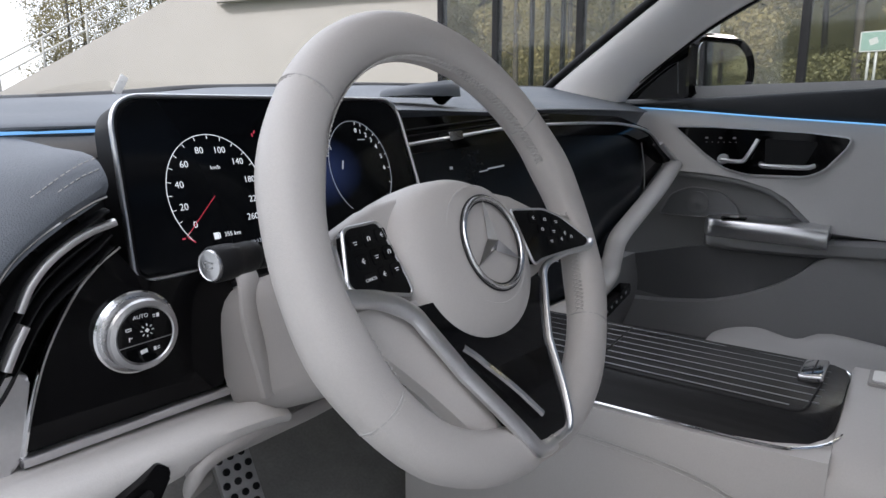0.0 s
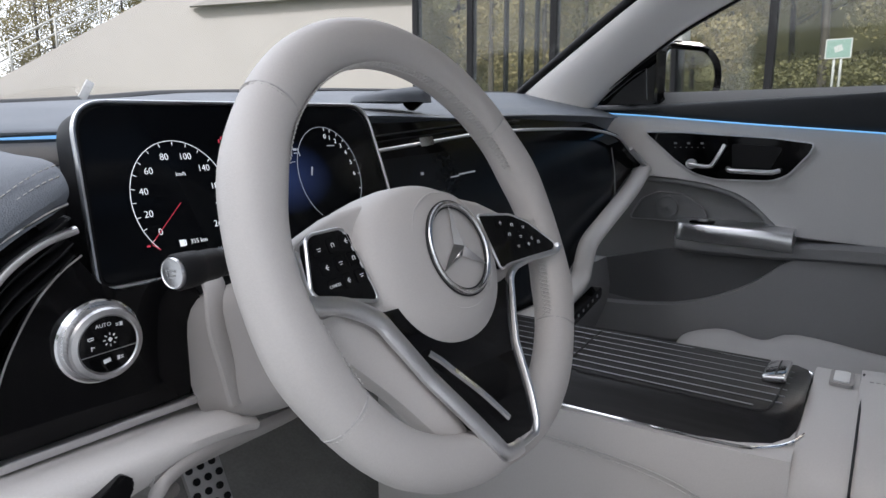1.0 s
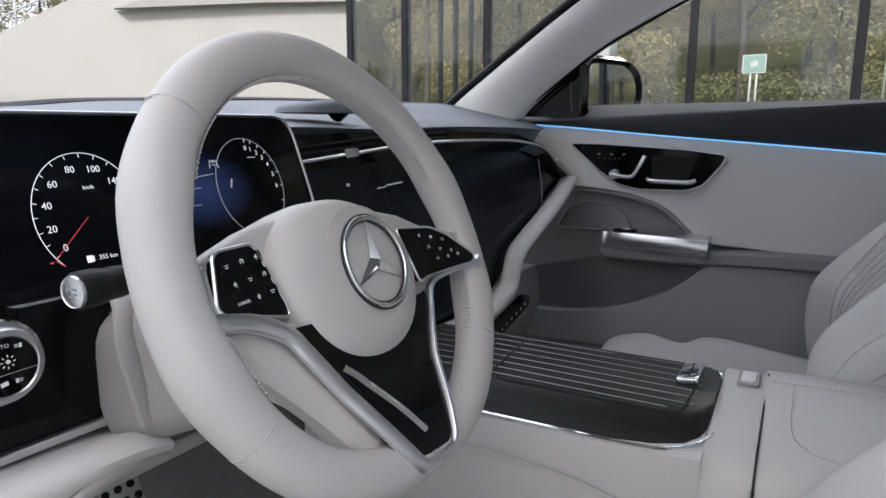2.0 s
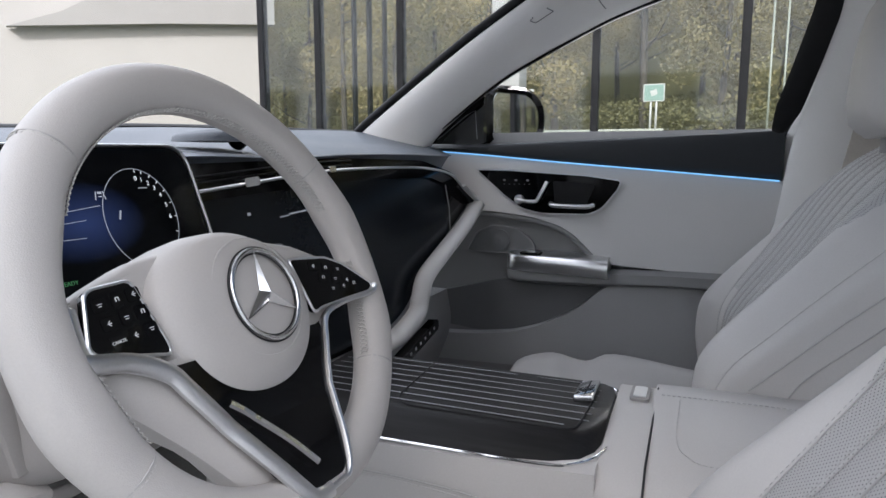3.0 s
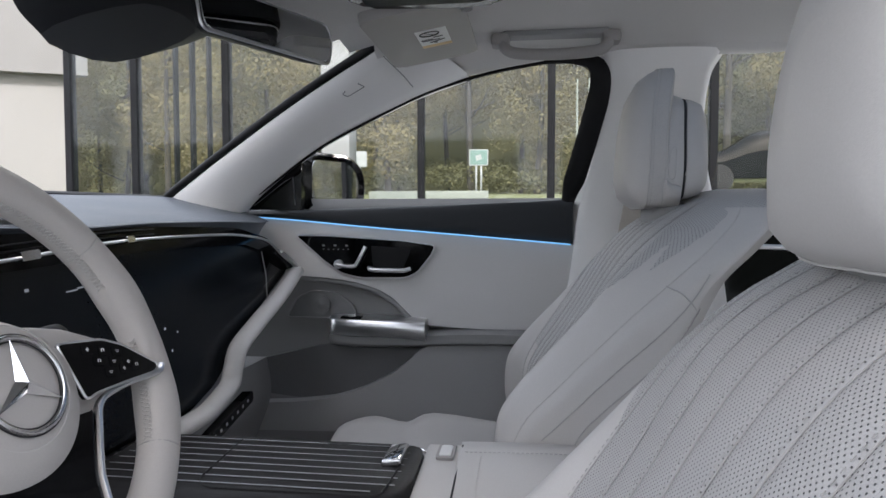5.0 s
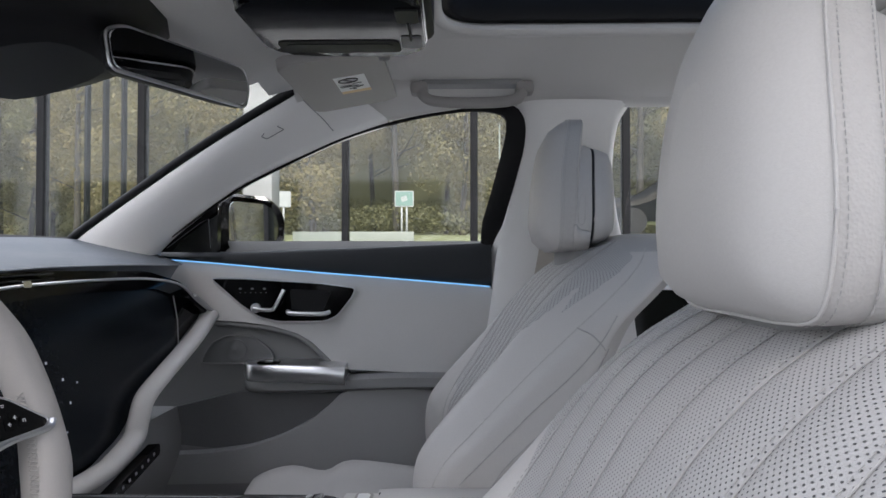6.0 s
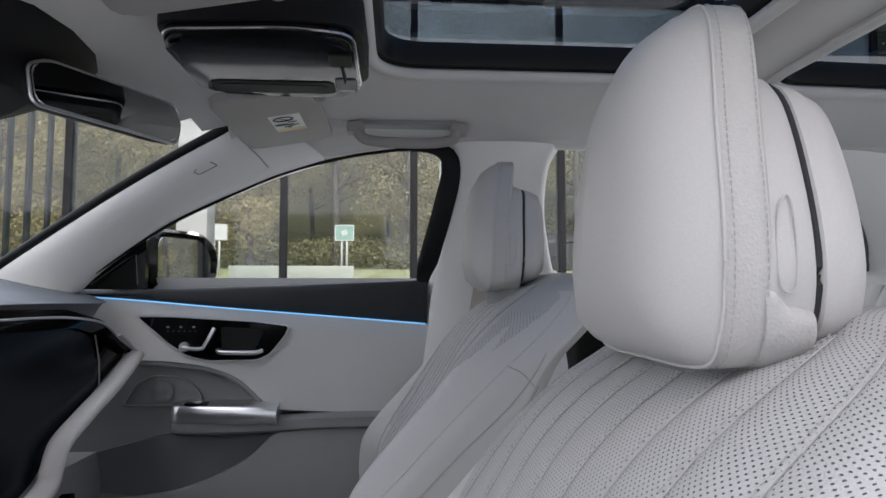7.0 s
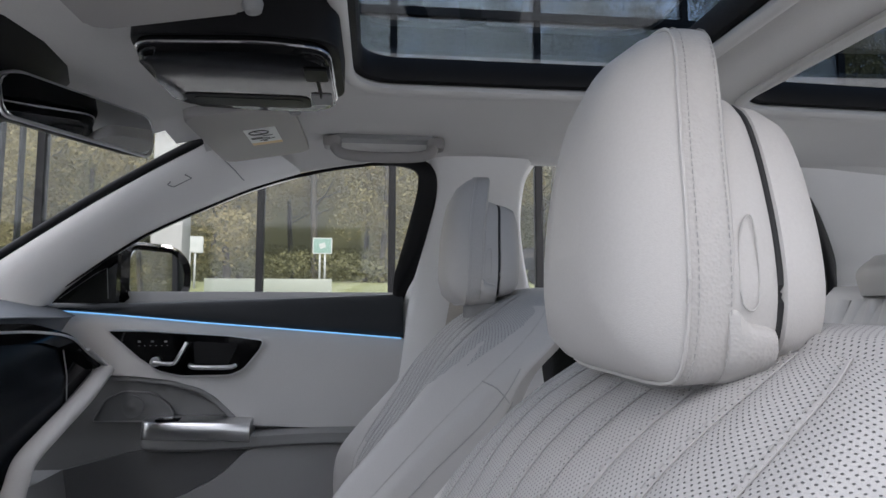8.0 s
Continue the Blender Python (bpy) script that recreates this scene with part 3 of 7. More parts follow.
def build_wheel():
    w = new("steering_wheel")
    w.matrix_world = WM
    tagged(w, "light leather steering wheel with black and silver spokes", "steering wheel")
    R = 0.163

    def rim_radius(a):
        # thicker thumb grips at a quarter to three
        d = abs(math.degrees(math.atan2(math.sin(a), abs(math.cos(a)))))
        return 1.0 + 0.10 * math.exp(-((d - 20) / 9) ** 2)

    bm = bmesh.new()
    rings = []
    for i in range(120):
        a = math.tau * i / 120
        k = rim_radius(a)
        c, s = math.cos(a), math.sin(a)
        ring = []
        for j in range(20):
            b = math.tau * j / 20
            u, v = math.cos(b), math.sin(b)
            rr = R + 0.0185 * k * math.copysign(abs(u) ** 0.9, u)
            if a > math.pi and abs(c) < 0.6:
                rr -= 0.009 * (1 - abs(c) / 0.6)
            ring.append((rr * c, rr * s, 0.0165 * k * math.copysign(abs(v) ** 0.9, v)))
        rings.append(ring)
    rings.append(rings[0])
    loft(rings, True, False, bm)
    rim = part("rim", bm, WHEEL_LEATHER, w, "smooth light leather rim")
    # seams across the rim
    for deg in (39, 141, 214, 326):
        a = radians(deg)
        o = Vector((R * math.cos(a), R * math.sin(a), 0))
        e = Vector((math.cos(a), math.sin(a), 0))
        path = [o + e * 0.0187 * math.cos(b) + Vector((0, 0, 0.0167)) * math.sin(b) for b in (math.tau * j / 24 for j in range(24))]
        part("seam", sweep(path, 0.0007, up=(-e.y, e.x, 0.01), n=6, closed=True), STITCH, rim)
        side = Vector((-e.y, e.x, 0)) * 0.0022
        part("stitching", dashes([p * 1.001 + side for p in path + path[:1]], 0.0018, 0.0014, 0.0004, up=side), PALE_STITCH, rim)
    # cross stitching along the inner side
    for lo, hi in ((-33, 4), (25, 155), (176, 213)):
        bm = bmesh.new()
        n = int((hi - lo) / 1.5)
        for k in range(n):
            a, b = radians(lo + (hi - lo) * k / n), radians(lo + (hi - lo) * (k + 0.9) / n)
            r = R - 0.0184 * rim_radius(a)
            for z0, z1 in ((-0.004, 0.004), (0.004, -0.004)):
                sweep([(r * math.cos(a), r * math.sin(a), z0 + 0.004), ((r - 0.0008) * math.cos((a + b) / 2), (r - 0.0008) * math.sin((a + b) / 2), 0.004),
                       (r * math.cos(b), r * math.sin(b), z1 + 0.004)], 0.0006, n=5, bm=bm)
        part("cross_stitching", bm, PALE_STITCH, rim)

    # airbag cover: a domed pad
    bm = bmesh.new()
    rings = []
    for k, z in ((0.95, -0.066), (0.99, -0.052), (1.0, -0.036), (0.985, -0.018), (0.935, -0.003), (0.83, 0.007), (0.62, 0.0125), (0.3, 0.0140), (0.05, 0.0145)):
        ring = []
        for j in range(64):
            a = math.tau * j / 64
            c, s = math.cos(a), math.sin(a)
            rx = 0.083
            ry = 0.062 if s > 0 else 0.078
            ring.append((-0.009 + rx * k * math.copysign(abs(c) ** 0.95, c), -0.010 + ry * k * math.copysign(abs(s) ** 0.95, s), z))
        rings.append(ring)
    loft(rings, True, True, bm)
    pad = part("airbag_cover", bm, WHEEL_LEATHER, w, "domed light leather hub")
    ringp = [(0.046 * math.cos(math.tau * j / 64), -0.008 + 0.0455 * math.sin(math.tau * j / 64), 0.0125) for j in range(64)]
    part("cover_crease", sweep(ringp, 0.0006, n=6, closed=True), LEATHER, pad)
    # badge: ring and three-armed shape
    em = pose(0.004, -0.008, 0.0150)
    part("badge_ring", sweep([em @ Vector((0.0345 * math.cos(math.tau * j / 64), 0.0345 * math.sin(math.tau * j / 64), 0.001)) for j in range(64)], 0.0019, n=10, closed=True), CHROME, pad, "chrome ring")
    bm = bmesh.new()
    top = bm.verts.new(em @ Vector((0, 0, 0.005)))
    tips, ins = [], []
    for k in range(3):
        a, b = radians(90 + 120 * k), radians(150 + 120 * k)
        tips.append(bm.verts.new(em @ Vector((0.0335 * math.cos(a), 0.0335 * math.sin(a), 0.0012))))
        ins.append(bm.verts.new(em @ Vector((0.0068 * math.cos(b), 0.0068 * math.sin(b), 0.0002))))
    for k in range(3):
        bm.faces.new((top, tips[k], ins[k]))
        bm.faces.new((top, ins[k], tips[(k + 1) % 3]))
    bm.faces.new((tips[0], ins[0], tips[1], ins[1], tips[2], ins[2]))
    part("badge_star", bm, CHROME, pad, "faceted chrome arms", smooth=False)
    writing("AIRBAG", 0.0065, pose(0.016, -0.0585, 0.0052, 16, 6, 8), WHEEL_LEATHER, pad, "embossed_mark")
    # thin dark rings: shade of the badge's recess drawn in colour
    for r in (0.0371, 0.0319):
        part("badge_shade_ring", sweep([em @ Vector((r * math.cos(math.tau * j / 64), r * math.sin(math.tau * j / 64), 0.0)) for j in range(64)], 0.0007, n=6, closed=True), SEAM_AND_SHADE, pad)

    # spoke body, light leather, behind the switches
    for sgn in (-1, 1):
        bm = bmesh.new()
        rings = []
        for x, y0, y1, z0, z1 in ((0.05, -0.046, 0.040, -0.045, -0.007), (0.085, -0.040, 0.034, -0.038, -0.007), (0.12, -0.032, 0.021, -0.026, -0.007), (0.150, -0.026, 0.008, -0.014, -0.003)):
            ring = [(sgn * x, p.x, p.y) for p in rounded([(y0, z0), (y1, z0), (y1, z1), (y0, z1)], 0.008, 3)]
            rings.append(ring)
        loft(rings, True, True, bm)
        part("spoke_body", bm, WHEEL_LEATHER, w)
    # lower spoke body
    bm = smooth_loft([[(-0.122, -0.034, -0.004), (0.066, -0.045, -0.006), (0.068, -0.045, -0.05), (-0.115, -0.045, -0.05)],
                      [(-0.078, -0.09, -0.002), (0.048, -0.09, -0.006), (0.050, -0.09, -0.036), (-0.066, -0.09, -0.036)],
                      [(-0.050, -0.13, 0.002), (0.036, -0.13, -0.006), (0.034, -0.13, -0.026), (-0.048, -0.13, -0.026)],
                      [(-0.022, -0.160, -0.006), (0.022, -0.160, -0.006), (0.020, -0.160, -0.018), (-0.020, -0.160, -0.018)]], 4, 4)
    part("lower_spoke_body", bm, WHEEL_LEATHER, w)
    # black lower spoke
    half = [(-0.040, 0.070), (-0.052, 0.063), (-0.080, 0.052), (-0.106, 0.044), (-0.132, 0.035), (-0.154, 0.023)]
    out = rounded([(x, y) for y, x in half] + [(-0.0235, -0.154), (-0.037, -0.132), (-0.052, -0.106), (-0.066, -0.083), (-0.083, -0.057), (-0.090, -0.040)], [0.004, 0.01, 0.02, 0.02, 0.01, 0.006, 0.006, 0.01, 0.02, 0.02, 0.01, 0.004])[::-1]
    bm = slab(out, 0.012, pose(0, 0, 0.0065), 0.002)

    def lean(p):
        """The spoke's tip stands forward over the rim and a little to the right."""
        k = max(0.0, min(1.0, (-p.y - 0.09) / 0.06))
        return Vector((p.x + 0.03 * max(0.0, -p.y - 0.04), p.y, p.z + 0.011 * k))

    bmesh.ops.bisect_plane(bm, geom=list(bm.verts) + list(bm.edges) + list(bm.faces), plane_co=(0, -0.095, 0), plane_no=(0, 1, 0))
    bmesh.ops.bisect_plane(bm, geom=list(bm.verts) + list(bm.edges) + list(bm.faces), plane_co=(0, -0.125, 0), plane_no=(0, 1, 0))
    for vert in bm.verts:
        vert.co = lean(vert.co)
    low = part("lower_spoke", bm, PIANO, w, "gloss black lower spoke")
    left_run = [(-0.094, -0.043, 0.006), (-0.084, -0.057, 0.0065), (-0.067, -0.083, 0.0065), (-0.053, -0.106, 0.0065), (-0.038, -0.131, 0.0065), (-0.0235, -0.155, 0.006), (-0.012, -0.1595, 0.005), (0, -0.1595, 0.005)]
    for sgn in (-1, 1):
        start = [(-0.146, 0.006, 0.004), (-0.1475, -0.018, 0.006), (-0.144, -0.0255, 0.007), (-0.117, -0.0305, 0.005)] if sgn < 0 else [(0.156, -0.0200, 0.0165), (0.148, -0.0265, 0.0145), (0.112, -0.0280, 0.0085)]
        path = curve_through(start + left_run if sgn < 0 else start + [(sgn * 0.080, -0.035, 0.006), (sgn * 0.066, -0.056, 0.0065), (sgn * 0.054, -0.083, 0.0065),
                              (sgn * 0.046, -0.106, 0.0065), (sgn * 0.037, -0.132, 0.0065), (sgn * 0.0245, -0.155, 0.006), (sgn * 0.015, -0.1585, 0.005), (0, -0.1595, 0.005)], 6)
        part("spoke_trim", sweep([lean(p) for p in path], 0.0062 if sgn < 0 else 0.0024, 0.0042, up=(0, 0, 1), n=10, square=0.8), SATIN, w, "satin silver trim")
    for sgn in (-1,):
        path = curve_through([(-0.0585, -0.074, 0.0080), (-0.0450, -0.0862, 0.0088), (-0.0226, -0.1125, 0.0090), (-0.0060, -0.1369, 0.0090)], 6)
        part("inner_trim", sweep([lean(p) for p in path], 0.0030, 0.003, n=8, square=0.8), CHROME, low, "slim silver blade")
    # switch pads
    for sgn in (-1, 1):
        o = [(0.060, 0.0185), (0.1015, 0.0145), (0.121, 0.0055), (0.152, -0.0195), (0.146, -0.0250), (0.110, -0.0260), (0.080, -0.0275), (0.070, -0.0310)]
        if sgn < 0:
            o = [(0.102, 0.0185), (0.131, 0.0155), (0.136, 0.0120), (0.1425, -0.0180), (0.139, -0.0225), (0.112, -0.0275), (0.086, -0.0320), (0.087, -0.0230)]
        face = pose(0, 0, -0.006, 0, 4.5, 0) if sgn < 0 else pose(0, 0, -0.0105, 0, -9.6, 0)
        o = [(sgn * x, y) for x, y in o]
        if sgn < 0:
            o = o[::-1]
        pad2 = part("switch_pad", slab(rounded(o, 0.005), 0.006, face @ pose(0, 0, 0.004), 0.0015), PIANO, w, "gloss black switch pad")
        edge = [face @ Vector((p.x, p.y, 0.0032)) for p in rounded(o, 0.005)]
        part("pad_edge", sweep(edge, 0.0013, n=8, closed=True), SATIN, pad2, "silver edge")
        k = 0
        for r in range(3):
            for c in range(3):
                x, y = (0.1025 - 0.0030 * r + 0.0130 * c, 0.0095 - 0.0115 * r - 0.0020 * c) if sgn < 0 else (0.0845 + 0.0075 * r + 0.0140 * c, 0.0085 - 0.0115 * r - 0.0035 * c * (r < 2))
                bw, bh = (0.0108, 0.0086) if c != 1 else (0.0085, 0.0095)
                mm = face @ pose(sgn * x, y, 0.0044, 0, 0, sgn * -7)
                part("button", slab(rounded([(-bw / 2, -bh / 2), (bw / 2, -bh / 2), (bw / 2, bh / 2), (-bw / 2, bh / 2)], 0.002, 3), 0.002, mm, 0.0003), PIANO, pad2)
                marks = [[(0, 0, 0.0026, 0.0004, 0), (0, 0.0009, 0.0015, 0.0004, 40), (0, -0.0009, 0.0015, 0.0004, -40)],
                         [(-0.001, 0, 0.0004, 0.002, 0), (0.001, 0, 0.0004, 0.002, 0), (0, 0.0012, 0.0015, 0.0004, 0)],
                         [(0, 0.0005, 0.0030, 0.0004, 0), (0, -0.0008, 0.002, 0.0004, 0)]][(k + r) % 3]
                if sgn < 0 and c == 2 and r == 2:
                    writing("CANCEL", 0.0028, face @ pose(-x, y, 0.0048, 0, 0, 7), PRINT, pad2)
                else:
                    bars([(p * 1.1, q * 1.1, w * 1.15, h * 1.2, g) for p, q, w, h, g in marks], mm @ pose(0, 0, 0.0002), PRINT, pad2)
                k += 1
    return w


build_wheel()

column_cover = thing("steering_column_cover", "light plastic steering column cover", "steering column", WC)
d = Vector((0, 0.922, -0.387))
v = Vector((0, 0.387, 0.922))
rings = []
for k, w, h, lift in ((0.045, 0.055, 0.05, 0), (0.09, 0.068, 0.062, -0.006), (0.16, 0.074, 0.075, -0.012), (0.26, 0.075, 0.08, -0.01)):
    o = d * k + v * lift
    ring = [o + Vector((p.x, 0, 0)) + v * p.y for p in rounded([(-w, -h), (w, -h), (w, h * 0.55), (-w, h * 0.55)], 0.035, 5)]
    rings.append(ring)
part("shroud", smooth_loft(rings, 4, 1), PLASTIC, column_cover)
ring = [d * 0.12 + v * -0.008 + Vector((p.x, 0, 0)) + v * p.y for p in rounded([(-0.072, -0.067), (0.072, -0.067), (0.072, 0.038), (-0.072, 0.038)], 0.035, 6)]
part("shroud_gap", sweep(ring, 0.0012, up=d, n=6, closed=True), SEAM_AND_SHADE, column_cover)
part("adjuster_lever", sweep([(-0.03, 0.155, -0.092), (-0.058, 0.150, -0.095), (-0.066, 0.148, -0.095)], 0.009, 0.007, n=10), BLACK_PLASTIC, column_cover, "black adjuster stub")


def stalk(tip, root, label):
    s = thing("column_stalk", label, "control stalk", root)
    a, b = Vector(tip) - Vector(root), Vector((0, 0, 0))
    dirn = a.normalized()
    part("arm", sweep([b, a * 0.35, a * 0.62], 0.0125, 0.009, n=14, taper=lambda k: 1 - 0.15 * k), BLACK_PLASTIC, s, "black stalk arm")
    m = plane_frame(a, dirn.cross(Vector((0, 0, 1))), (0, 0, 1))
    if (m.to_3x3() @ Vector((0, 0, 1))).dot(dirn) < 0:
        m = m @ Matrix.Rotation(math.pi, 4, "Y")
    part("grip", lathe([(0.0084, -0.042), (0.0102, -0.040), (0.0112, -0.034), (0.0112, -0.022), (0.0120, -0.020), (0.0126, -0.014), (0.0126, -0.003), (0.0116, -0.001), (0.0110, -0.002)], 32, m), BLACK_PLASTIC, s, "ribbed black grip")
    cap = part("end_button", lathe([(0.0109, -0.008), (0.0109, -0.0005), (0.0102, 0.001), (0.0098, 0.0004), (0.0088, 0.0007), (0.0008, 0.001)], 32, m), SATIN, s, "silver end button")
    bars([(0, 0.002, 0.008, 0.0012, 0), (0.001, -0.002, 0.006, 0.0012, 20), (-0.004, 0, 0.0012, 0.005, 10)], m @ pose(0, 0, 0.0012), PRINT_GREY, cap)


stalk((-0.530, 0.117, 0.869), (-0.43, 0.130, 0.862), "black column stalk with a silver end button")
stalk((-0.175, 0.125, 0.87), (-0.31, 0.128, 0.862), "black gear stalk on the steering column")


# ---- dashboard ----
dash = thing("dashboard", "blue-grey leather dashboard with gloss black and chrome trim", "dashboard", (0, 0, 0))


def section(x, yr, zr, yf, zf, drop=0.16):
    return [(x, yr + 0.014, zr - 0.017), (x, yr, zr - 0.006), (x, yr + 0.012, zr), (x, yr * 0.6 + yf * 0.4, zr * 0.6 + zf * 0.4 + 0.004),
            (x, yf, zf), (x, yf, zf - drop), (x, yr + 0.1, zr - drop)]


rings = [section(x, yr, zr, yf, zf) for x, yr, zr, yf, zf in (
    (-0.66, 0.41, 0.955, 0.47, 0.965), (-0.56, 0.40, 0.962, 0.58, 0.974), (-0.42, 0.335, 0.966, 0.66, 0.984), (-0.26, 0.315, 0.972, 0.73, 0.998), (-0.127, 0.300, 0.981, 0.76, 1.012),
    (0.05, 0.276, 0.980, 0.76, 1.022), (0.206, 0.262, 0.986, 0.72, 1.030), (0.42, 0.238, 0.988, 0.62, 1.033), (0.56, 0.230, 0.987, 0.50, 1.034), (0.655, 0.250, 0.990, 0.36, 1.010))]
part("upper_pad", smooth_loft(rings, 5, 3), GREY_LEATHER, dash, "blue-grey leather upper pad")
part("inner_body", box((-0.60, 0.30, 0.68), (0.60, 0.60, 0.93), 0.02), BLACK_PLASTIC, dash)
part("lower_strip", sweep(curve_through([(-0.525, 0.178, 0.698), (-0.44, 0.180, 0.696), (-0.37, 0.190, 0.690), (-0.26, 0.215, 0.680)], 6), 0.004, 0.0085, up=(0, -0.3, 1), n=10), PLASTIC, dash, "light strip under the column")
path = curve_through([(-0.16, 0.297, 0.9785), (0.05, 0.2725, 0.9735), (0.206, 0.259, 0.9785), (0.42, 0.2355, 0.9805), (0.545, 0.2275, 0.979)], 30)
part("pad_stitching", dashes([p + Vector((0, 0.004, 0.006)) for p in path], 0.0035, 0.002, 0.0005), STITCH, dash)
# windscreen edge strip
path = curve_through([(-0.66, 0.475, 0.972), (-0.56, 0.585, 0.981), (-0.42, 0.665, 0.991), (-0.26, 0.735, 1.005), (-0.127, 0.765, 1.019), (0.05, 0.765, 1.029), (0.206, 0.725, 1.037), (0.42, 0.625, 1.040), (0.585, 0.475, 1.036)], 6)
part("screen_edge", sweep(path, 0.022, 0.008, n=10), BLACK_PLASTIC, dash, "black strip under the windscreen")

# driver's end: light band, light strip, leather hood over the vent
part("light_band", sweep(curve_through([(-0.68, 0.385, 0.925), (-0.56, 0.41, 0.938), (-0.44, 0.355, 0.943)], 6), 0.006, 0.014, n=10), PLASTIC, dash)
part("light_strip", sweep(curve_through([(-0.68, 0.383, 0.941), (-0.56, 0.405, 0.953), (-0.44, 0.345, 0.957)], 6), 0.002, n=8), BLUE_GLOW, dash, "blue ambient light strip")
hood = [[(x, 0.235, z), (x, 0.229, z + 0.012), (x, 0.250, z + 0.012 + 0.5 * (top - z - 0.012) + 0.006), (x, 0.31, top), (x, 0.42, top + 0.002), (x, 0.42, z - 0.03), (x, 0.25, z - 0.006)]
        for x, z, top in ((-0.538, 0.9095, 0.943), (-0.543, 0.908, 0.943), (-0.55, 0.904, 0.943), (-0.575, 0.890, 0.940), (-0.605, 0.868, 0.934), (-0.635, 0.832, 0.918), (-0.67, 0.77, 0.89))]
part("vent_hood", smooth_loft(hood, 5, 3), GREY_LEATHER, dash, "stitched blue-grey leather hood")
for dz in (0.0, 0.008):
    path = curve_through([(x, 0.2345 + 0.004 * (dz > 0), z + 0.0215 + dz) for x, z in ((-0.541, 0.9075), (-0.555, 0.902), (-0.575, 0.890), (-0.605, 0.868), (-0.635, 0.832))], 20)
    part("hood_stitching", dashes(path, 0.0032, 0.0018, 0.0005), STITCH, dash)
F = plane_frame((0, 0.235, 0), (1, 0, 0), (0, 0, 1))
# vent
vent = part("air_vent", slab([(-0.535, 0.905), (-0.54, 0.903), (-0.59, 0.877), (-0.65, 0.81), (-0.65, 0.74), (-0.61, 0.74), (-0.585, 0.80), (-0.54, 0.862), (-0.535, 0.868)], 0.02, F @ pose(0, 0, -0.045)), BLACK_PLASTIC, dash, "black air vent")
for k in range(4):
    f = k / 3
    pts = [(-0.537, 0.238, 0.898 - 0.028 * f), (-0.55, 0.240, 0.890 - 0.032 * f), (-0.59, 0.242, 0.862 - 0.036 * f), (-0.622, 0.240, 0.815 - 0.038 * f), (-0.64, 0.24, 0.76)]
    part("vent_slat", sweep(curve_through(pts, 5), 0.010, 0.0016, up=(0, 0, 1), n=8), BLACK_PLASTIC, vent)
for a, b in (((-0.555, 0.892), (-0.549, 0.862)), ((-0.585, 0.872), (-0.573, 0.838)), ((-0.61, 0.845), (-0.592, 0.803)), ((-0.628, 0.81), (-0.606, 0.77))):
    part("vent_fin", sweep([(a[0], 0.258, a[1]), (b[0], 0.258, b[1])], 0.0014, 0.012, up=(0, 1, 0), n=6), BLACK_PLASTIC, vent)
part("vent_top_trim", sweep(curve_through([(-0.538, 0.2335, 0.9085), (-0.555, 0.2335, 0.902), (-0.59, 0.2335, 0.882), (-0.614, 0.2335, 0.859), (-0.645, 0.2335, 0.805)], 6), 0.0016, n=8), CHROME, vent, "thin chrome edge")
part("vent_bar", sweep(curve_through([(-0.536, 0.229, 0.889), (-0.56, 0.229, 0.882), (-0.583, 0.229, 0.868), (-0.598, 0.229, 0.852), (-0.607, 0.229, 0.835)], 6), 0.003, 0.0042, up=(0, -1, 0), n=10, square=0.7), SATIN, vent, "silver vent bar")
part("vent_slider", sweep([(-0.606, 0.226, 0.826), (-0.613, 0.226, 0.814), (-0.621, 0.226, 0.798)], 0.0035, 0.006, up=(0, -1, 0), n=10, square=0.7), BRUSHED, vent, "ribbed silver slider")

# gloss black switch panel with its trim
out = rounded([(-0.536, 0.868), (-0.550, 0.856), (-0.569, 0.836), (-0.590, 0.801), (-0.604, 0.763), (-0.613, 0.730), (-0.428, 0.726), (-0.436, 0.775), (-0.432, 0.815), (-0.445, 0.838), (-0.513, 0.834)],
              [0.004, 0.02, 0.02, 0.02, 0.02, 0.003, 0.003, 0.02, 0.01, 0.01, 0.012])[::-1]
gloss = part("switch_panel", slab(out, 0.02, F, 0.002), PIANO, dash, "gloss black panel round the light switch")
part("panel_side_trim", sweep(curve_through([(-0.533, 0.2335, 0.869), (-0.551, 0.2335, 0.857), (-0.571, 0.2335, 0.836), (-0.592, 0.2335, 0.801), (-0.606, 0.2335, 0.763), (-0.6155, 0.2335, 0.727)], 6), 0.0019, 0.003, up=(0, -1, 0), n=8), CHROME, gloss, "chrome edge")
part("panel_bottom_trim", sweep([(-0.617, 0.2325, 0.7255), (-0.52, 0.2325, 0.7235), (-0.427, 0.2325, 0.7215)], 0.0042, 0.0045, up=(0, -1, 0), n=10, square=0.6), SATIN, gloss, "satin silver lower edge")
part("end_trim", slab(rounded([(-0.665, 0.70), (-0.617, 0.722), (-0.603, 0.79), (-0.640, 0.79), (-0.665, 0.77)], 0.008)[::1], 0.02, F @ pose(0, 0, 0.001), 0.004), BRUSHED, gloss, "brushed silver end piece")

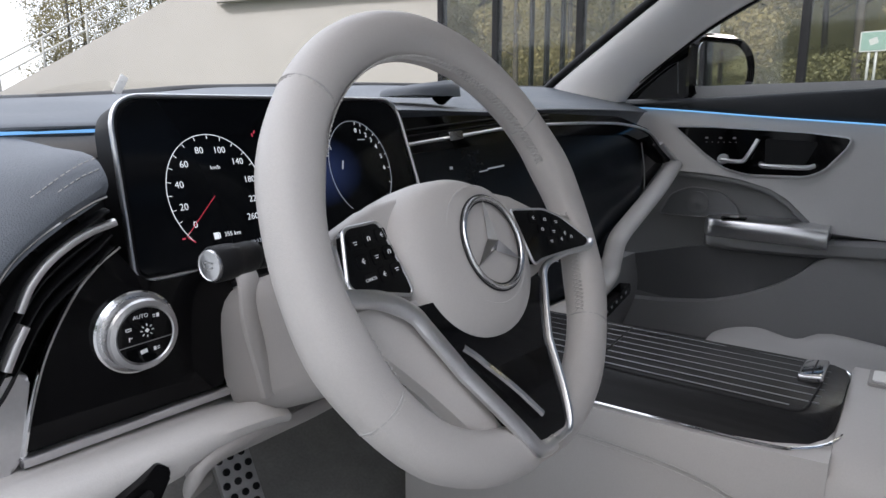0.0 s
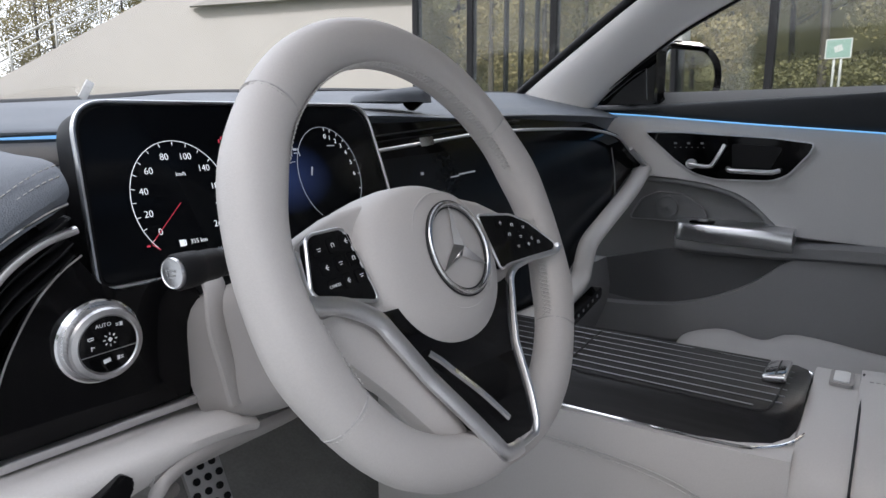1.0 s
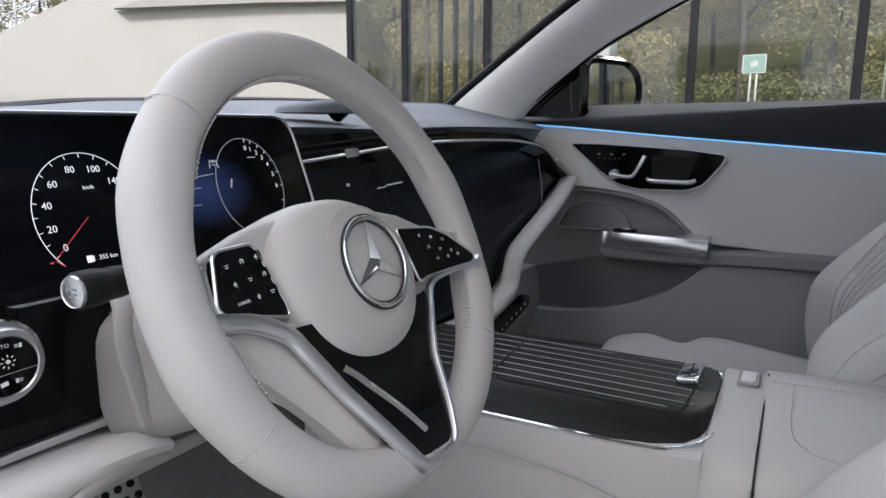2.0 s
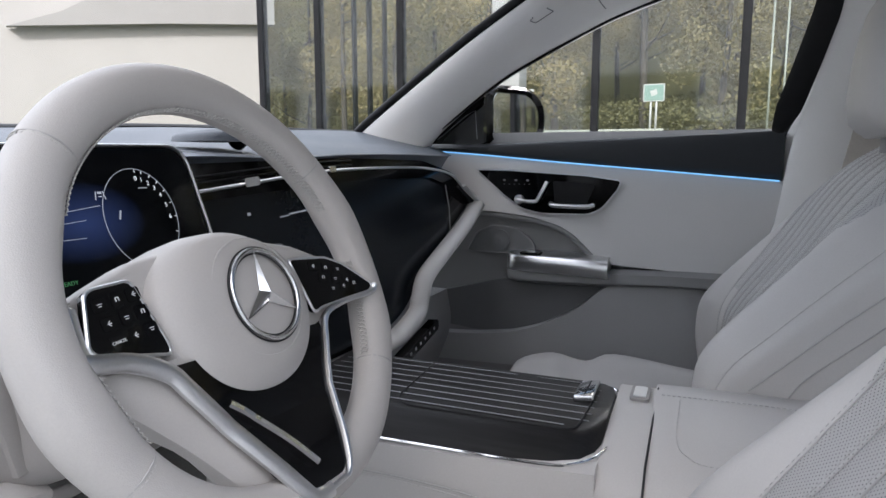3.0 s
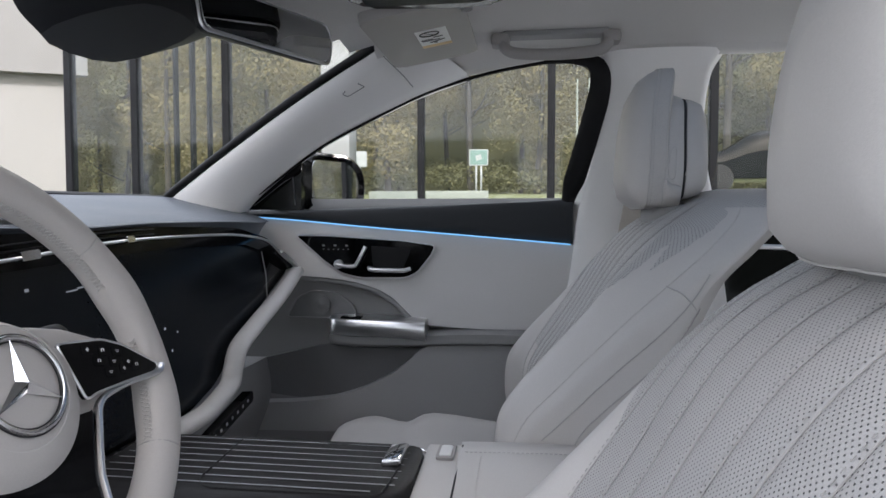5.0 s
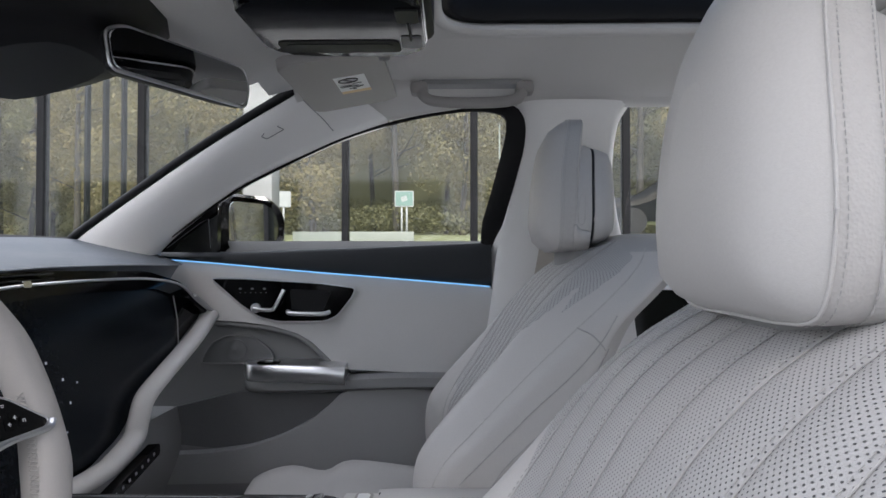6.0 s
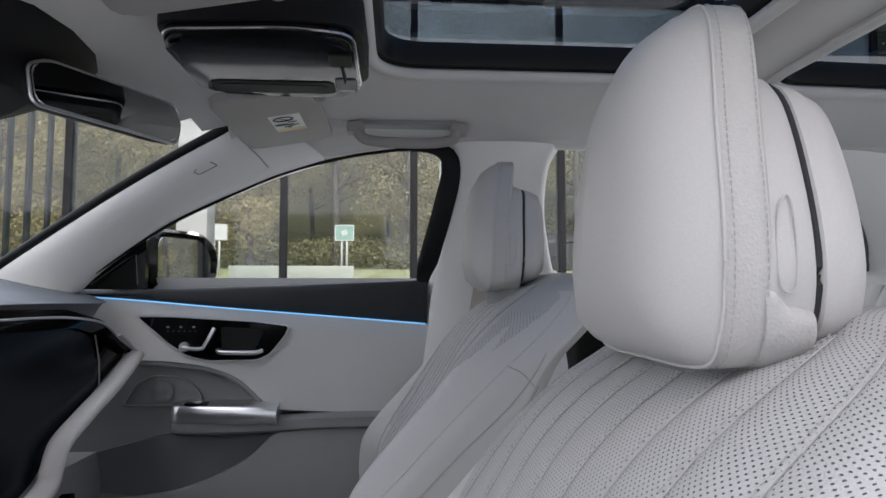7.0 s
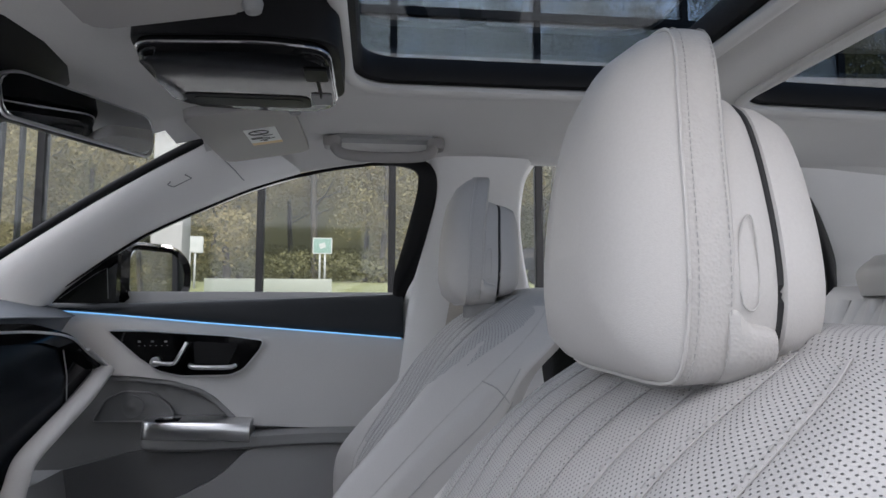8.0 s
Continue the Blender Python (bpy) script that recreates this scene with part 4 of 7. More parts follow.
# light switch
K = plane_frame((-0.5265, 0.235, 0.799), (1, 0, 0), (0, 0, 1))
knob = part("light_switch", lathe([(0.0335, 0.0), (0.0335, 0.0035), (0.032, 0.0045), (0.0285, 0.004), (0.0285, 0.009)], 64, K), CHROME, gloss, "chrome light switch collar")
bm = bmesh.new()
rings = []
for r, z in ((0.0280, 0.003), (0.0285, 0.006), (0.0285, 0.0145), (0.0275, 0.0168), (0.0235, 0.0178), (0.0225, 0.0168)):
    rings.append([K @ Vector(((r + (0.0005 if (j % 2 and 0.005 < z < 0.015) else 0)) * math.cos(math.tau * j / 120), (r + (0.0005 if (j % 2 and 0.005 < z < 0.015) else 0)) * math.sin(math.tau * j / 120), z)) for j in range(120)])
loft(rings, True, True, bm)
part("knurled_ring", bm, BRUSHED, knob, "knurled silver ring", angle=25)
part("switch_face", lathe([(0.0222, 0.014), (0.0222, 0.0172), (0.0215, 0.0176), (0.001, 0.0176)], 48, K), PIANO, knob, "black switch face")
KT = K @ pose(0, 0, 0.0179)
writing("AUTO", 0.0044, KT @ pose(-0.003, 0.0160, 0), PRINT, knob)
part("face_line", slab([(-0.0215, -0.0062), (0.0215, -0.0050), (0.0215, -0.0044), (-0.0215, -0.0056)], 0.0004, KT @ pose(0, 0, 0.0002)), SATIN, knob)
bars([(-0.013, 0.0085, 0.0035, 0.0007, 0), (-0.013, 0.0068, 0.0035, 0.0007, 10), (-0.0155, 0.0076, 0.0007, 0.0022, 0), (-0.0135, 0.0, 0.0007, 0.0035, 0), (-0.0122, 0.0008, 0.002, 0.0007, 0),
      (0.0105, 0.0145, 0.0022, 0.0032, 0), (0.0075, 0.0153, 0.0022, 0.0006, 0), (0.0075, 0.0138, 0.0022, 0.0006, 0), (0.006, -0.012, 0.002, 0.0032, 0), (0.0088, -0.0112, 0.0022, 0.0006, 10), (0.0088, -0.0128, 0.0022, 0.0006, 10)],
     KT @ pose(0, 0, 0.0002), PRINT, knob)
bars([(0.0045 * math.cos(a) + 0.001, 0.004 + 0.0045 * math.sin(a), 0.0018, 0.0007, math.degrees(a)) for a in (math.tau * k / 8 for k in range(8))] + [(0.001, 0.004, 0.0028, 0.0028, 45)], KT @ pose(0, 0, 0.0002), PRINT, knob)
bars([(-0.003, -0.0122, 0.0055, 0.0032, 10)], KT @ pose(0, 0, 0.0002), PRINT, knob, "lamp_symbol")

# knee bolster and the light trim round the column
bolster = [[(x, 0.240, 0.712 + dz), (x, 0.196, 0.722 + dz), (x, 0.172, 0.714 + dz), (x, 0.172 + 0.3 * up, 0.688 + dz + 0.3 * up), (x, 0.215, 0.655 + up), (x, 0.30, 0.63 + up), (x, 0.34, 0.63 + up), (x, 0.34, 0.72)]
           for x, dz, up in ((-0.69, 0.012, 0), (-0.62, 0.006, 0.003), (-0.54, 0.003, 0.014), (-0.475, 0.0, 0.030), (-0.440, -0.004, 0.040), (-0.425, -0.008, 0.046))]
knee = part("knee_bolster", smooth_loft(bolster, 5, 3), LEATHER, dash, "light knee bolster")
part("column_side_trim", sweep(curve_through([(-0.425, 0.232, 0.835), (-0.442, 0.20, 0.828), (-0.451, 0.185, 0.80), (-0.446, 0.178, 0.765), (-0.438, 0.178, 0.735)], 6), 0.008, 0.015, up=(1, 0.3, 0), n=12, taper=lambda k: 0.6 + 0.5 * k), PLASTIC, dash, "light trim beside the column")
part("lower_loop", sweep(curve_through([(-0.395, 0.19, 0.690), (-0.44, 0.180, 0.700), (-0.50, 0.172, 0.700), (-0.522, 0.172, 0.690), (-0.518, 0.19, 0.668), (-0.47, 0.24, 0.64)], 7), 0.004, 0.006, n=10), PLASTIC, dash)
part("column_opening", box((-0.47, 0.245, 0.72), (-0.26, 0.30, 0.82), 0.01), SEAM_AND_SHADE, dash, "dark opening round the column")
lever = part("bonnet_lever_recess", slab(rounded([(-0.612, 0.700), (-0.550, 0.7225), (-0.545, 0.714), (-0.562, 0.690), (-0.600, 0.672)], 0.006)[::-1], 0.01, plane_frame((0, 0.090, 0), (1, 0, 0), (0, 0.1, 1)), 0.002), PIANO, dash, "black recess")
part("recess_lever", slab(rounded([(-0.592, 0.698), (-0.564, 0.710), (-0.562, 0.703), (-0.590, 0.690)], 0.003)[::-1], 0.008, plane_frame((0, 0.086, 0), (1, 0, 0), (0, 0.1, 1)), 0.002), BLACK_PLASTIC, lever)

# driver's display
DM = plane_frame((-0.32, 0.262, 0.908), (1, 0, 0), (0, 0.28, 0.96))
disp = thing("driver_display", "wide black driver display with dials and chrome edge", "display", (-0.32, 0.262, 0.908))
DMi = Matrix.Translation((0.32, -0.262, -0.908)) @ DM
W0 = [(-0.186, 0.080), (0.170, 0.086), (0.180, -0.03), (0.172, -0.078), (-0.199, -0.075)]
shape = rounded(W0, [0.03, 0.03, 0.05, 0.02, 0.012], 8)[::-1]
part("housing", slab(shape, 0.03, DMi @ pose(0, 0, -0.001), 0.002), BLACK_PLASTIC, disp)
edge = [DMi @ Vector((p.x, p.y, 0)) for p in shape]
part("chrome_edge", sweep(edge, 0.0021, 0.003, up=DMi.to_3x3() @ Vector((0, 0, 1)), n=8, closed=True), SATIN, disp, "silver edge")
glass = slab(rounded([(x * 0.975, y * 0.955) for x, y in W0], [0.028, 0.028, 0.045, 0.018, 0.01], 8)[::-1], 0.003, DMi @ pose(0, 0, 0.0012), 0.0008)
lay = glass.loops.layers.uv.new("map")
inv = DMi.inverted()
for f in glass.faces:
    for lp in f.loops:
        q = inv @ lp.vert.co
        lp[lay].uv = ((q.x - 0.012) / 0.075, (q.y - 0.004) / 0.042)
panel = part("glass_panel", glass, LCD_BLUE, disp, "dark glass panel", smooth=False)
UP = DMi @ pose(0, 0, 0.0016)


def dial(cx, cy, rx, ry, marks, size, radius, spin, mat_ring=LCD_WHITE):
    def at(deg, k):
        a = radians(deg)
        return (cx + rx * k * math.cos(a), cy + ry * k * math.sin(a))
    pts = [UP @ Vector((*at(spin[0] + (spin[1] - spin[0]) * k / 60, 1.0), 0)) for k in range(61)]
    d = part("dial", sweep(pts, 0.00032, up=DMi.to_3x3() @ Vector((0, 0, 1)), n=6), mat_ring, disp, "lit round dial")
    ticks = []
    for deg, txt in marks:
        if txt:
            x, y = at(deg, radius)
            writing(txt, size, UP @ pose(x, y, 0), LCD_WHITE, d, "numeral")
        x, y = at(deg, 0.955)
        ticks.append((x, y, 0.0034, 0.0005, deg))
    bars(ticks, UP, LCD_WHITE, d, "dial_ticks")
    return d


speed = [(217, "0"), (192, "20"), (165, "40"), (137, "60"), (105, "80"), (73, "100"), (43, "140"), (15, "180"), (-11, "220"), (-36, "260")]
sd = dial(-0.106, -0.010, 0.0495, 0.0555, speed + [(a, "") for a in (204, 178, 151, 121, 89, 58, 29, 2, -24)], 0.0086, 0.76, (226, -46))
writing("km/h", 0.005, UP @ pose(-0.1035, 0.0145, 0), LCD_WHITE, sd)
writing("355 km", 0.0058, UP @ pose(-0.1015, -0.0478, 0), LCD_WHITE, sd)
bars([(-0.1185, -0.0478, 0.005, 0.006, 0), (-0.1150, -0.0478, 0.001, 0.005, 0)], UP, LCD_WHITE, sd)
writing("16:13", 0.0055, UP @ pose(-0.0784, -0.0585, 0), LCD_DIM, sd)
bars([(-0.1285, -0.028, 0.049, 0.0005, 42.5)], UP, LCD_RED, sd, "needle")
bars([(-0.150, -0.046, 0.003, 0.0015, 0), (-0.143, -0.048, 0.008, 0.0008, -40)], UP, LCD_RED, sd, "warning_symbol")
bars([(-0.052, 0.047, 0.0035, 0.0012, 60), (-0.055, 0.044, 0.0012, 0.0035, 0)], UP, LCD_RED, sd, "limit_symbol")
tach = [(84, "0"), (73, "1"), (60, "2"), (47, "3"), (33, "4"), (16, "5"), (-2, "6"), (-22, ""), (-42, "")]
td = dial(0.084, 0.003, 0.048, 0.055, tach, 0.0075, 0.80, (235, -60), LCD_DIM)
bars([(0.094, 0.036, 0.012, 0.001, 0), (0.056, 0.008, 0.010, 0.0018, 70), (0.118, -0.037, 0.005, 0.005, 0), (0.105, -0.043, 0.007, 0.003, 0), (0.089, -0.043, 0.005, 0.003, 0)], UP, LCD_DIM, td)
bars([(0.033, 0.030, 0.001, 0.009, -12), (0.043, 0.030, 0.001, 0.009, 12), (0.038, 0.033, 0.005, 0.0025, 0), (0.038, 0.029, 0.004, 0.001, 0)], UP, LCD_DIM, panel, "lane_symbol")
writing("READY", 0.006, UP @ pose(-0.0206, -0.0535, 0), LCD_GREEN, panel)
bars([(0.0, 0.016, 0.07, 0.0006, 6), (-0.01, 0.004, 0.05, 0.0005, 4), (-0.01, -0.012, 0.04, 0.0005, 0)], UP, LCD_DIM, panel, "guide_lines")

# centre and passenger screen
SM = plane_frame((-0.13, 0.28, 0.90), (0.995, -0.1, 0), (0.0, 0.15, 0.99))
strip = rounded([(-0.03, 0.044), (0.20, 0.056), (0.33, 0.062), (0.55, 0.062), (0.69, 0.050), (0.765, 0.005), (0.81, -0.022), (0.80, -0.032), (0.70, 0.012), (0.60, 0.038), (0.33, 0.040), (-0.03, 0.020)], 0.015)[::-1]
screen = thing("passenger_screen", "wide black glass screen across the centre and passenger side", "screen", (0, 0, 0))
part("screen_backing", slab(rounded([(-0.03, 0.07), (0.33, 0.08), (0.60, 0.075), (0.72, 0.05), (0.80, -0.02), (0.53, -0.150), (0.44, -0.215), (0.37, -0.24), (0.16, -0.245), (0.0, -0.22)], 0.02)[::-1], 0.03, SM @ pose(0, 0, -0.010), 0.003), PIANO, dash, "gloss black fascia")
part("glass", slab(rounded([(-0.02, 0.026), (0.33, 0.047), (0.58, 0.043), (0.655, 0.022), (0.665, -0.02), (0.655, -0.085), (0.53, -0.148), (0.44, -0.212), (0.37, -0.232), (0.16, -0.235), (0.0, -0.21)], [0.005, 0.05, 0.02, 0.01, 0.01, 0.01, 0.03, 0.03, 0.02, 0.02, 0.02])[::-1], 0.006, SM @ pose(0, 0, -0.003), 0.0015), SCREEN, screen, "dark glass")
for mark in [(0.085, 0.0, 0.006, 0.004, 0), (0.185, -0.004, 0.04, 0.0022, 4), (0.155, -0.008, 0.02, 0.0018, 4), (0.30, -0.06, 0.004, 0.004, 0), (0.33, -0.09, 0.004, 0.004, 0), (0.31, -0.13, 0.006, 0.005, 0), (0.315, -0.14, 0.005, 0.002, 0),
      (0.34, -0.128, 0.003, 0.004, 0), (0.325, -0.17, 0.005, 0.003, 0), (0.36, -0.10, 0.003, 0.003, 0)]:
    bars([mark], SM @ pose(0, 0, -0.0022), LCD_DIM, screen, "screen_symbol")
line = [SM @ Vector((x, y, 0.0)) for x, y in ((-0.02, 0.0265), (0.12, 0.0345), (0.25, 0.042), (0.33, 0.047))]
part("screen_top_line", sweep(curve_through(line, 5), 0.0008, n=6), GREY_PLASTIC, screen, "thin grey upper edge")
part("fascia_band", slab(strip, 0.014, SM @ pose(0, 0, 0.004), 0.003), PIANO, dash, "gloss black band")
path = [SM @ Vector((x, y, 0.006)) for x, y in ((-0.02, 0.032), (0.10, 0.043), (0.22, 0.054), (0.33, 0.0585), (0.50, 0.060), (0.60, 0.056), (0.69, 0.042), (0.745, 0.008), (0.80, -0.022))]
part("fascia_trim", sweep(curve_through(path, 6), 0.0026, n=8), SATIN, dash, "thin silver line")
part("vent_tab", slab(rounded([(-0.014, -0.006), (0.014, -0.006), (0.014, 0.006), (-0.014, 0.006)], 0.002), 0.012, SM @ pose(0.085, 0.043, 0.014, 0, 0, 5), 0.002), CHROME, dash, "chrome vent tab")
part("vent_tab", slab(rounded([(-0.008, -0.005), (0.008, -0.005), (0.008, 0.005), (-0.008, 0.005)], 0.002), 0.012, SM @ pose(0.265, 0.058, 0.014, 0, 0, 3), 0.002), CHROME, dash, "chrome vent tab")
for dy in (0.010, 0.018):
    path = [SM @ Vector((x, y + dy, 0.003)) for x, y in ((-0.03, 0.032), (0.10, 0.043), (0.22, 0.052), (0.33, 0.056))]
    part("vent_slat", sweep(curve_through(path, 4), 0.004, 0.0012, n=6), BLACK_PLASTIC, dash)
end = [SM @ Vector((x, y, 0.010)) for x, y in ((0.735, 0.016), (0.765, 0.0), (0.805, -0.026))]
part("end_vent_fins", sweep(end, 0.006, 0.004, n=8), SATIN, dash, "silver end vent")
# light roll below the screen
path = [(0.672, 0.190, 0.872), (0.565, 0.185, 0.828), (0.43, 0.184, 0.781), (0.358, 0.186, 0.749), (0.330, 0.184, 0.715), (0.310, 0.182, 0.690), (0.25, 0.182, 0.670), (0.20, 0.185, 0.662), (0.06, 0.20, 0.655)]
part("lower_roll", sweep(curve_through(path, 6), 0.018, 0.0125, up=(0, -0.3, 1), n=14), LEATHER, dash, "light leather roll under the screen")
part("screen_side_line", sweep([SM @ Vector((0.668, 0.020, 0.0)), SM @ Vector((0.672, -0.03, 0.0)), SM @ Vector((0.662, -0.083, 0.0))], 0.0012, n=6), GREY_PLASTIC, screen)
BM = plane_frame((0.285, 0.150, 0.655), (0.96, -0.02, 0.22), (-0.22, 0.1, 0.96))
sw = part("climate_switch_strip", slab(rounded([(-0.11, -0.010), (0.05, -0.010), (0.055, 0.008), (-0.11, 0.008)], 0.004), 0.02, BM, 0.002), PIANO, dash, "gloss black switch strip")
bars([(-0.09 + 0.02 * k, 0, 0.006, 0.005, 0) for k in range(7)], BM @ pose(0, 0, 0.0004), PRINT_GREY, sw)
part("glove_box", smooth_loft([[(0.12, 0.27, 0.66), (0.68, 0.27, 0.66), (0.68, 0.34, 0.66), (0.12, 0.34, 0.66)], [(0.12, 0.26, 0.56), (0.68, 0.26, 0.57), (0.68, 0.36, 0.57), (0.12, 0.36, 0.56)], [(0.12, 0.30, 0.46), (0.68, 0.30, 0.46), (0.68, 0.36, 0.46), (0.12, 0.36, 0.46)]], 4, 1), GREY_PLASTIC, dash, "grey glove box")
sens = thing("dash_sensor", "small dark sensor pod on top of the dashboard", "sensor", (-0.012, 0.340, 1.000))
part("pod", smooth_loft([[(-0.042, -0.01, 0), (0.04, -0.03, 0), (0.045, 0.05, 0), (-0.04, 0.06, 0)], [(-0.04, -0.008, 0.01), (0.038, -0.028, 0.016), (0.042, 0.05, 0.012), (-0.036, 0.06, 0.008)], [(-0.03, 0.0, 0.016), (0.030, -0.02, 0.024), (0.036, 0.045, 0.018), (-0.03, 0.055, 0.012)]], 3, 4), GREY_LEATHER, sens)
part("lens", lathe([(0.014, -0.02), (0.014, 0.006), (0.012, 0.008), (0.001, 0.009)], 24, plane_frame((0.020, -0.018, 0.009), (0.9, -0.3, 0), (0, 0.5, 1))), PIANO, sens, "dark lens")
card = thing("windscreen_tag", "small white slip at the windscreen's lower edge", "tag", (-0.29, 0.70, 1.005))
part("slip", box((-0.006, 0, 0), (0.006, 0.003, 0.03), 0.001, m=pose(0, 0, 0, 0, 30, 0)), LABEL_WHITE, card)

# floor and footwell
tagged(part("floor", box((-0.72, -1.6, 0.26), (0.76, 0.62, 0.32), 0.01), CARPET, None), "grey carpeted car floor", "floor", kind="structure")
tagged(part("wall_bulkhead", smooth_loft([[(-0.72, 0.40, 0.32), (0.74, 0.40, 0.32), (0.74, 0.45, 0.28), (-0.72, 0.45, 0.28)], [(-0.72, 0.62, 0.46), (0.74, 0.62, 0.46), (0.74, 0.66, 0.44), (-0.72, 0.66, 0.44)], [(-0.72, 0.68, 0.80), (0.74, 0.68, 0.80), (0.74, 0.72, 0.80), (-0.72, 0.72, 0.80)]], 4, 1), CARPET, None), "grey carpeted footwell slope", "bulkhead", kind="structure")


def pedal(x, y, z, w, h, tilt, label):
    p = thing("pedal", label, "pedal", (x, y, z), group="pedals")
    m = plane_frame((0, 0, 0), (1, 0, 0), (0, math.sin(radians(tilt)), math.cos(radians(tilt))))
    part("plate", slab(rounded([(-w / 2, -h / 2), (w / 2, -h / 2), (w / 2, h / 2), (-w / 2, h / 2)], 0.008), 0.008, m, 0.002), BRUSHED, p, "brushed steel plate")
    bm = bmesh.new()
    for r in range(int(h / 0.019)):
        for c in range(3):
            lathe([(0.0055, -0.001), (0.0055, 0.003), (0.0045, 0.004), (0.0005, 0.004)], 10, m @ pose((c - 1) * 0.019 + (r % 2) * 0.006 - 0.003, -h / 2 + 0.012 + r * 0.019, 0), bm)
    part("rubber_studs", bm, BLACK_PLASTIC, p, "black rubber studs")
    part("arm", sweep([(0, 0.01, 0), (0, 0.06, 0.06), (0, 0.10, 0.16)], 0.008, n=8), BLACK_PLASTIC, p)


pedal(-0.262, 0.50, 0.43, 0.060, 0.15, 25, "brushed steel pedal with black rubber studs")
pedal(-0.40, 0.46, 0.44, 0.075, 0.07, 25, "wide brushed steel brake pedal")

# ---- centre console ----
cons = thing("centre_console", "light leather console with black wood top", "console", (0, 0, 0.32))
D = Vector((0, 0, -0.32))


def down(ring):
    return [Vector(p) + D for p in ring]


body = [down([(-0.125, y, 0.30), (-0.122, y, z - 0.06), (-0.112, y, z - 0.004), (-0.10, y, z), (0.10, y, z + 0.008), (0.118, y, z + 0.004), (0.125, y, z - 0.06), (0.125, y, 0.30)])
        for y, z in ((0.30, 0.630), (0.16, 0.637), (0.0, 0.642), (-0.14, 0.646), (-0.215, 0.650))]
part("body", smooth_loft(body, 4, 1), LEATHER, cons, "light leather sides")
part("side_stitching", dashes(curve_through(down([(-0.1265, 0.20, 0.596), (-0.1265, 0.0, 0.602), (-0.1265, -0.12, 0.59), (-0.1265, -0.19, 0.55), (-0.127, -0.23, 0.47)]), 30), 0.004, 0.0022, 0.0006, up=(1, 0, 0)), PALE_STITCH, cons)
part("side_crease", sweep(curve_through(down([(-0.1245, 0.20, 0.600), (-0.1245, 0.0, 0.606), (-0.1245, -0.12, 0.594), (-0.1245, -0.186, 0.552), (-0.125, -0.226, 0.47)]), 10), 0.0009, n=6), STITCH, cons)
wood_rings = []
for y, l, r, sink in ((0.20, -0.106, 0.104, 0.0), (0.05, -0.106, 0.106, 0.0), (-0.10, -0.105, 0.107, 0.0), (-0.165, -0.104, 0.107, 0.0), (-0.195, -0.094, 0.104, 0.0), (-0.208, -0.076, 0.094, 0.0), (-0.214, -0.050, 0.07, 0.002)):
    wood_rings.append(down([(l, y, 0.643 + 0.03 * (l + 0.106)), (l + 0.010, y, 0.653), (l + 0.030, y, 0.666), (l + 0.042, y, 0.6695), (0.02, y, 0.672), (r - 0.006, y, 0.673), (r, y, 0.668), (r, y, 0.645)]))
part("wood_top", loft(wood_rings), WOOD, cons, "open-pore black wood top")
lip = [(-0.1085, 0.20, 0.641), (-0.1085, 0.0, 0.643), (-0.1085, -0.15, 0.646), (-0.101, -0.19, 0.649), (-0.078, -0.215, 0.654), (-0.03, -0.2225, 0.655), (0.05, -0.2215, 0.661), (0.092, -0.215, 0.665), (0.108, -0.195, 0.667), (0.1105, -0.15, 0.667), (0.1105, 0.15, 0.667)]
part("wood_edge", sweep(curve_through(down(lip), 7), 0.0018, n=8), CHROME, cons, "chrome edge round the wood")
for k in range(8):
    x = -0.052 + 0.0205 * k
    part("inlay_line", sweep(down([(x, 0.19, 0.6712 + 0.0002 * k), (x, 0.0, 0.6712 + 0.0002 * k), (x, -0.195 if 0 < k < 7 else -0.17, 0.6712 + 0.0002 * k)]), 0.00038, 0.0007, n=6), INLAY, cons)
gap = rounded([(-0.064, 0.045), (-0.061, -0.186), (0.085, -0.192), (0.100, 0.055)], [0.03, 0.02, 0.02, 0.012], 6)
part("lid_gap", sweep([Vector((p.x, p.y, 0.6722 - 0.32 - (0.002 if p.x < -0.05 else 0))) for p in gap], 0.0014, n=6, closed=True), SEAM_AND_SHADE, cons)
latch = part("lid_latch", box((0.020, -0.192, 0.672 - 0.32), (0.082, -0.166, 0.682 - 0.32), 0.0035, 3, Matrix.Translation((0.05, -0.18, 0.357)) @ Matrix.Rotation(radians(-9), 4, "X") @ Matrix.Translation((-0.05, 0.18, -0.357))), CHROME, cons, "chrome lid latch")
part("latch_groove", sweep(down([(0.024, -0.180, 0.6815), (0.078, -0.180, 0.6815)]), 0.0012, n=6), SEAM_AND_SHADE, latch)
bridge = [down([(-0.125, y, 0.30), (-0.123, y, 0.56), (-0.114, y, 0.628), (-0.09, y, 0.652), (0.0, y, 0.664), (0.10, y, 0.672), (0.122, y, 0.668), (0.128, y, 0.60), (0.128, y, 0.30)]) for y in (-0.200, -0.215, -0.235, -0.262)]
bridge[0] = [Vector((p.x, p.y, min(p.z, 0.62 - 0.32))) for p in bridge[0]]
part("rear_bridge", loft(bridge), LEATHER, cons, "light leather bridge behind the wood")
BN = plane_frame((0.084, -0.243, 0.6735 - 0.32), (1, 0, 0.02), (0, 1, 0))
btn = part("console_button", slab(rounded([(-0.024, -0.012), (0.024, -0.012), (0.024, 0.012), (-0.024, 0.012)], 0.005), 0.004, BN, 0.0015), PLASTIC, cons)
part("button_face", slab(rounded([(-0.018, -0.008), (0.018, -0.008), (0.018, 0.008), (-0.018, 0.008)], 0.003), 0.004, BN @ pose(0, 0, 0.0015), 0.001), SATIN, btn, "silver button")
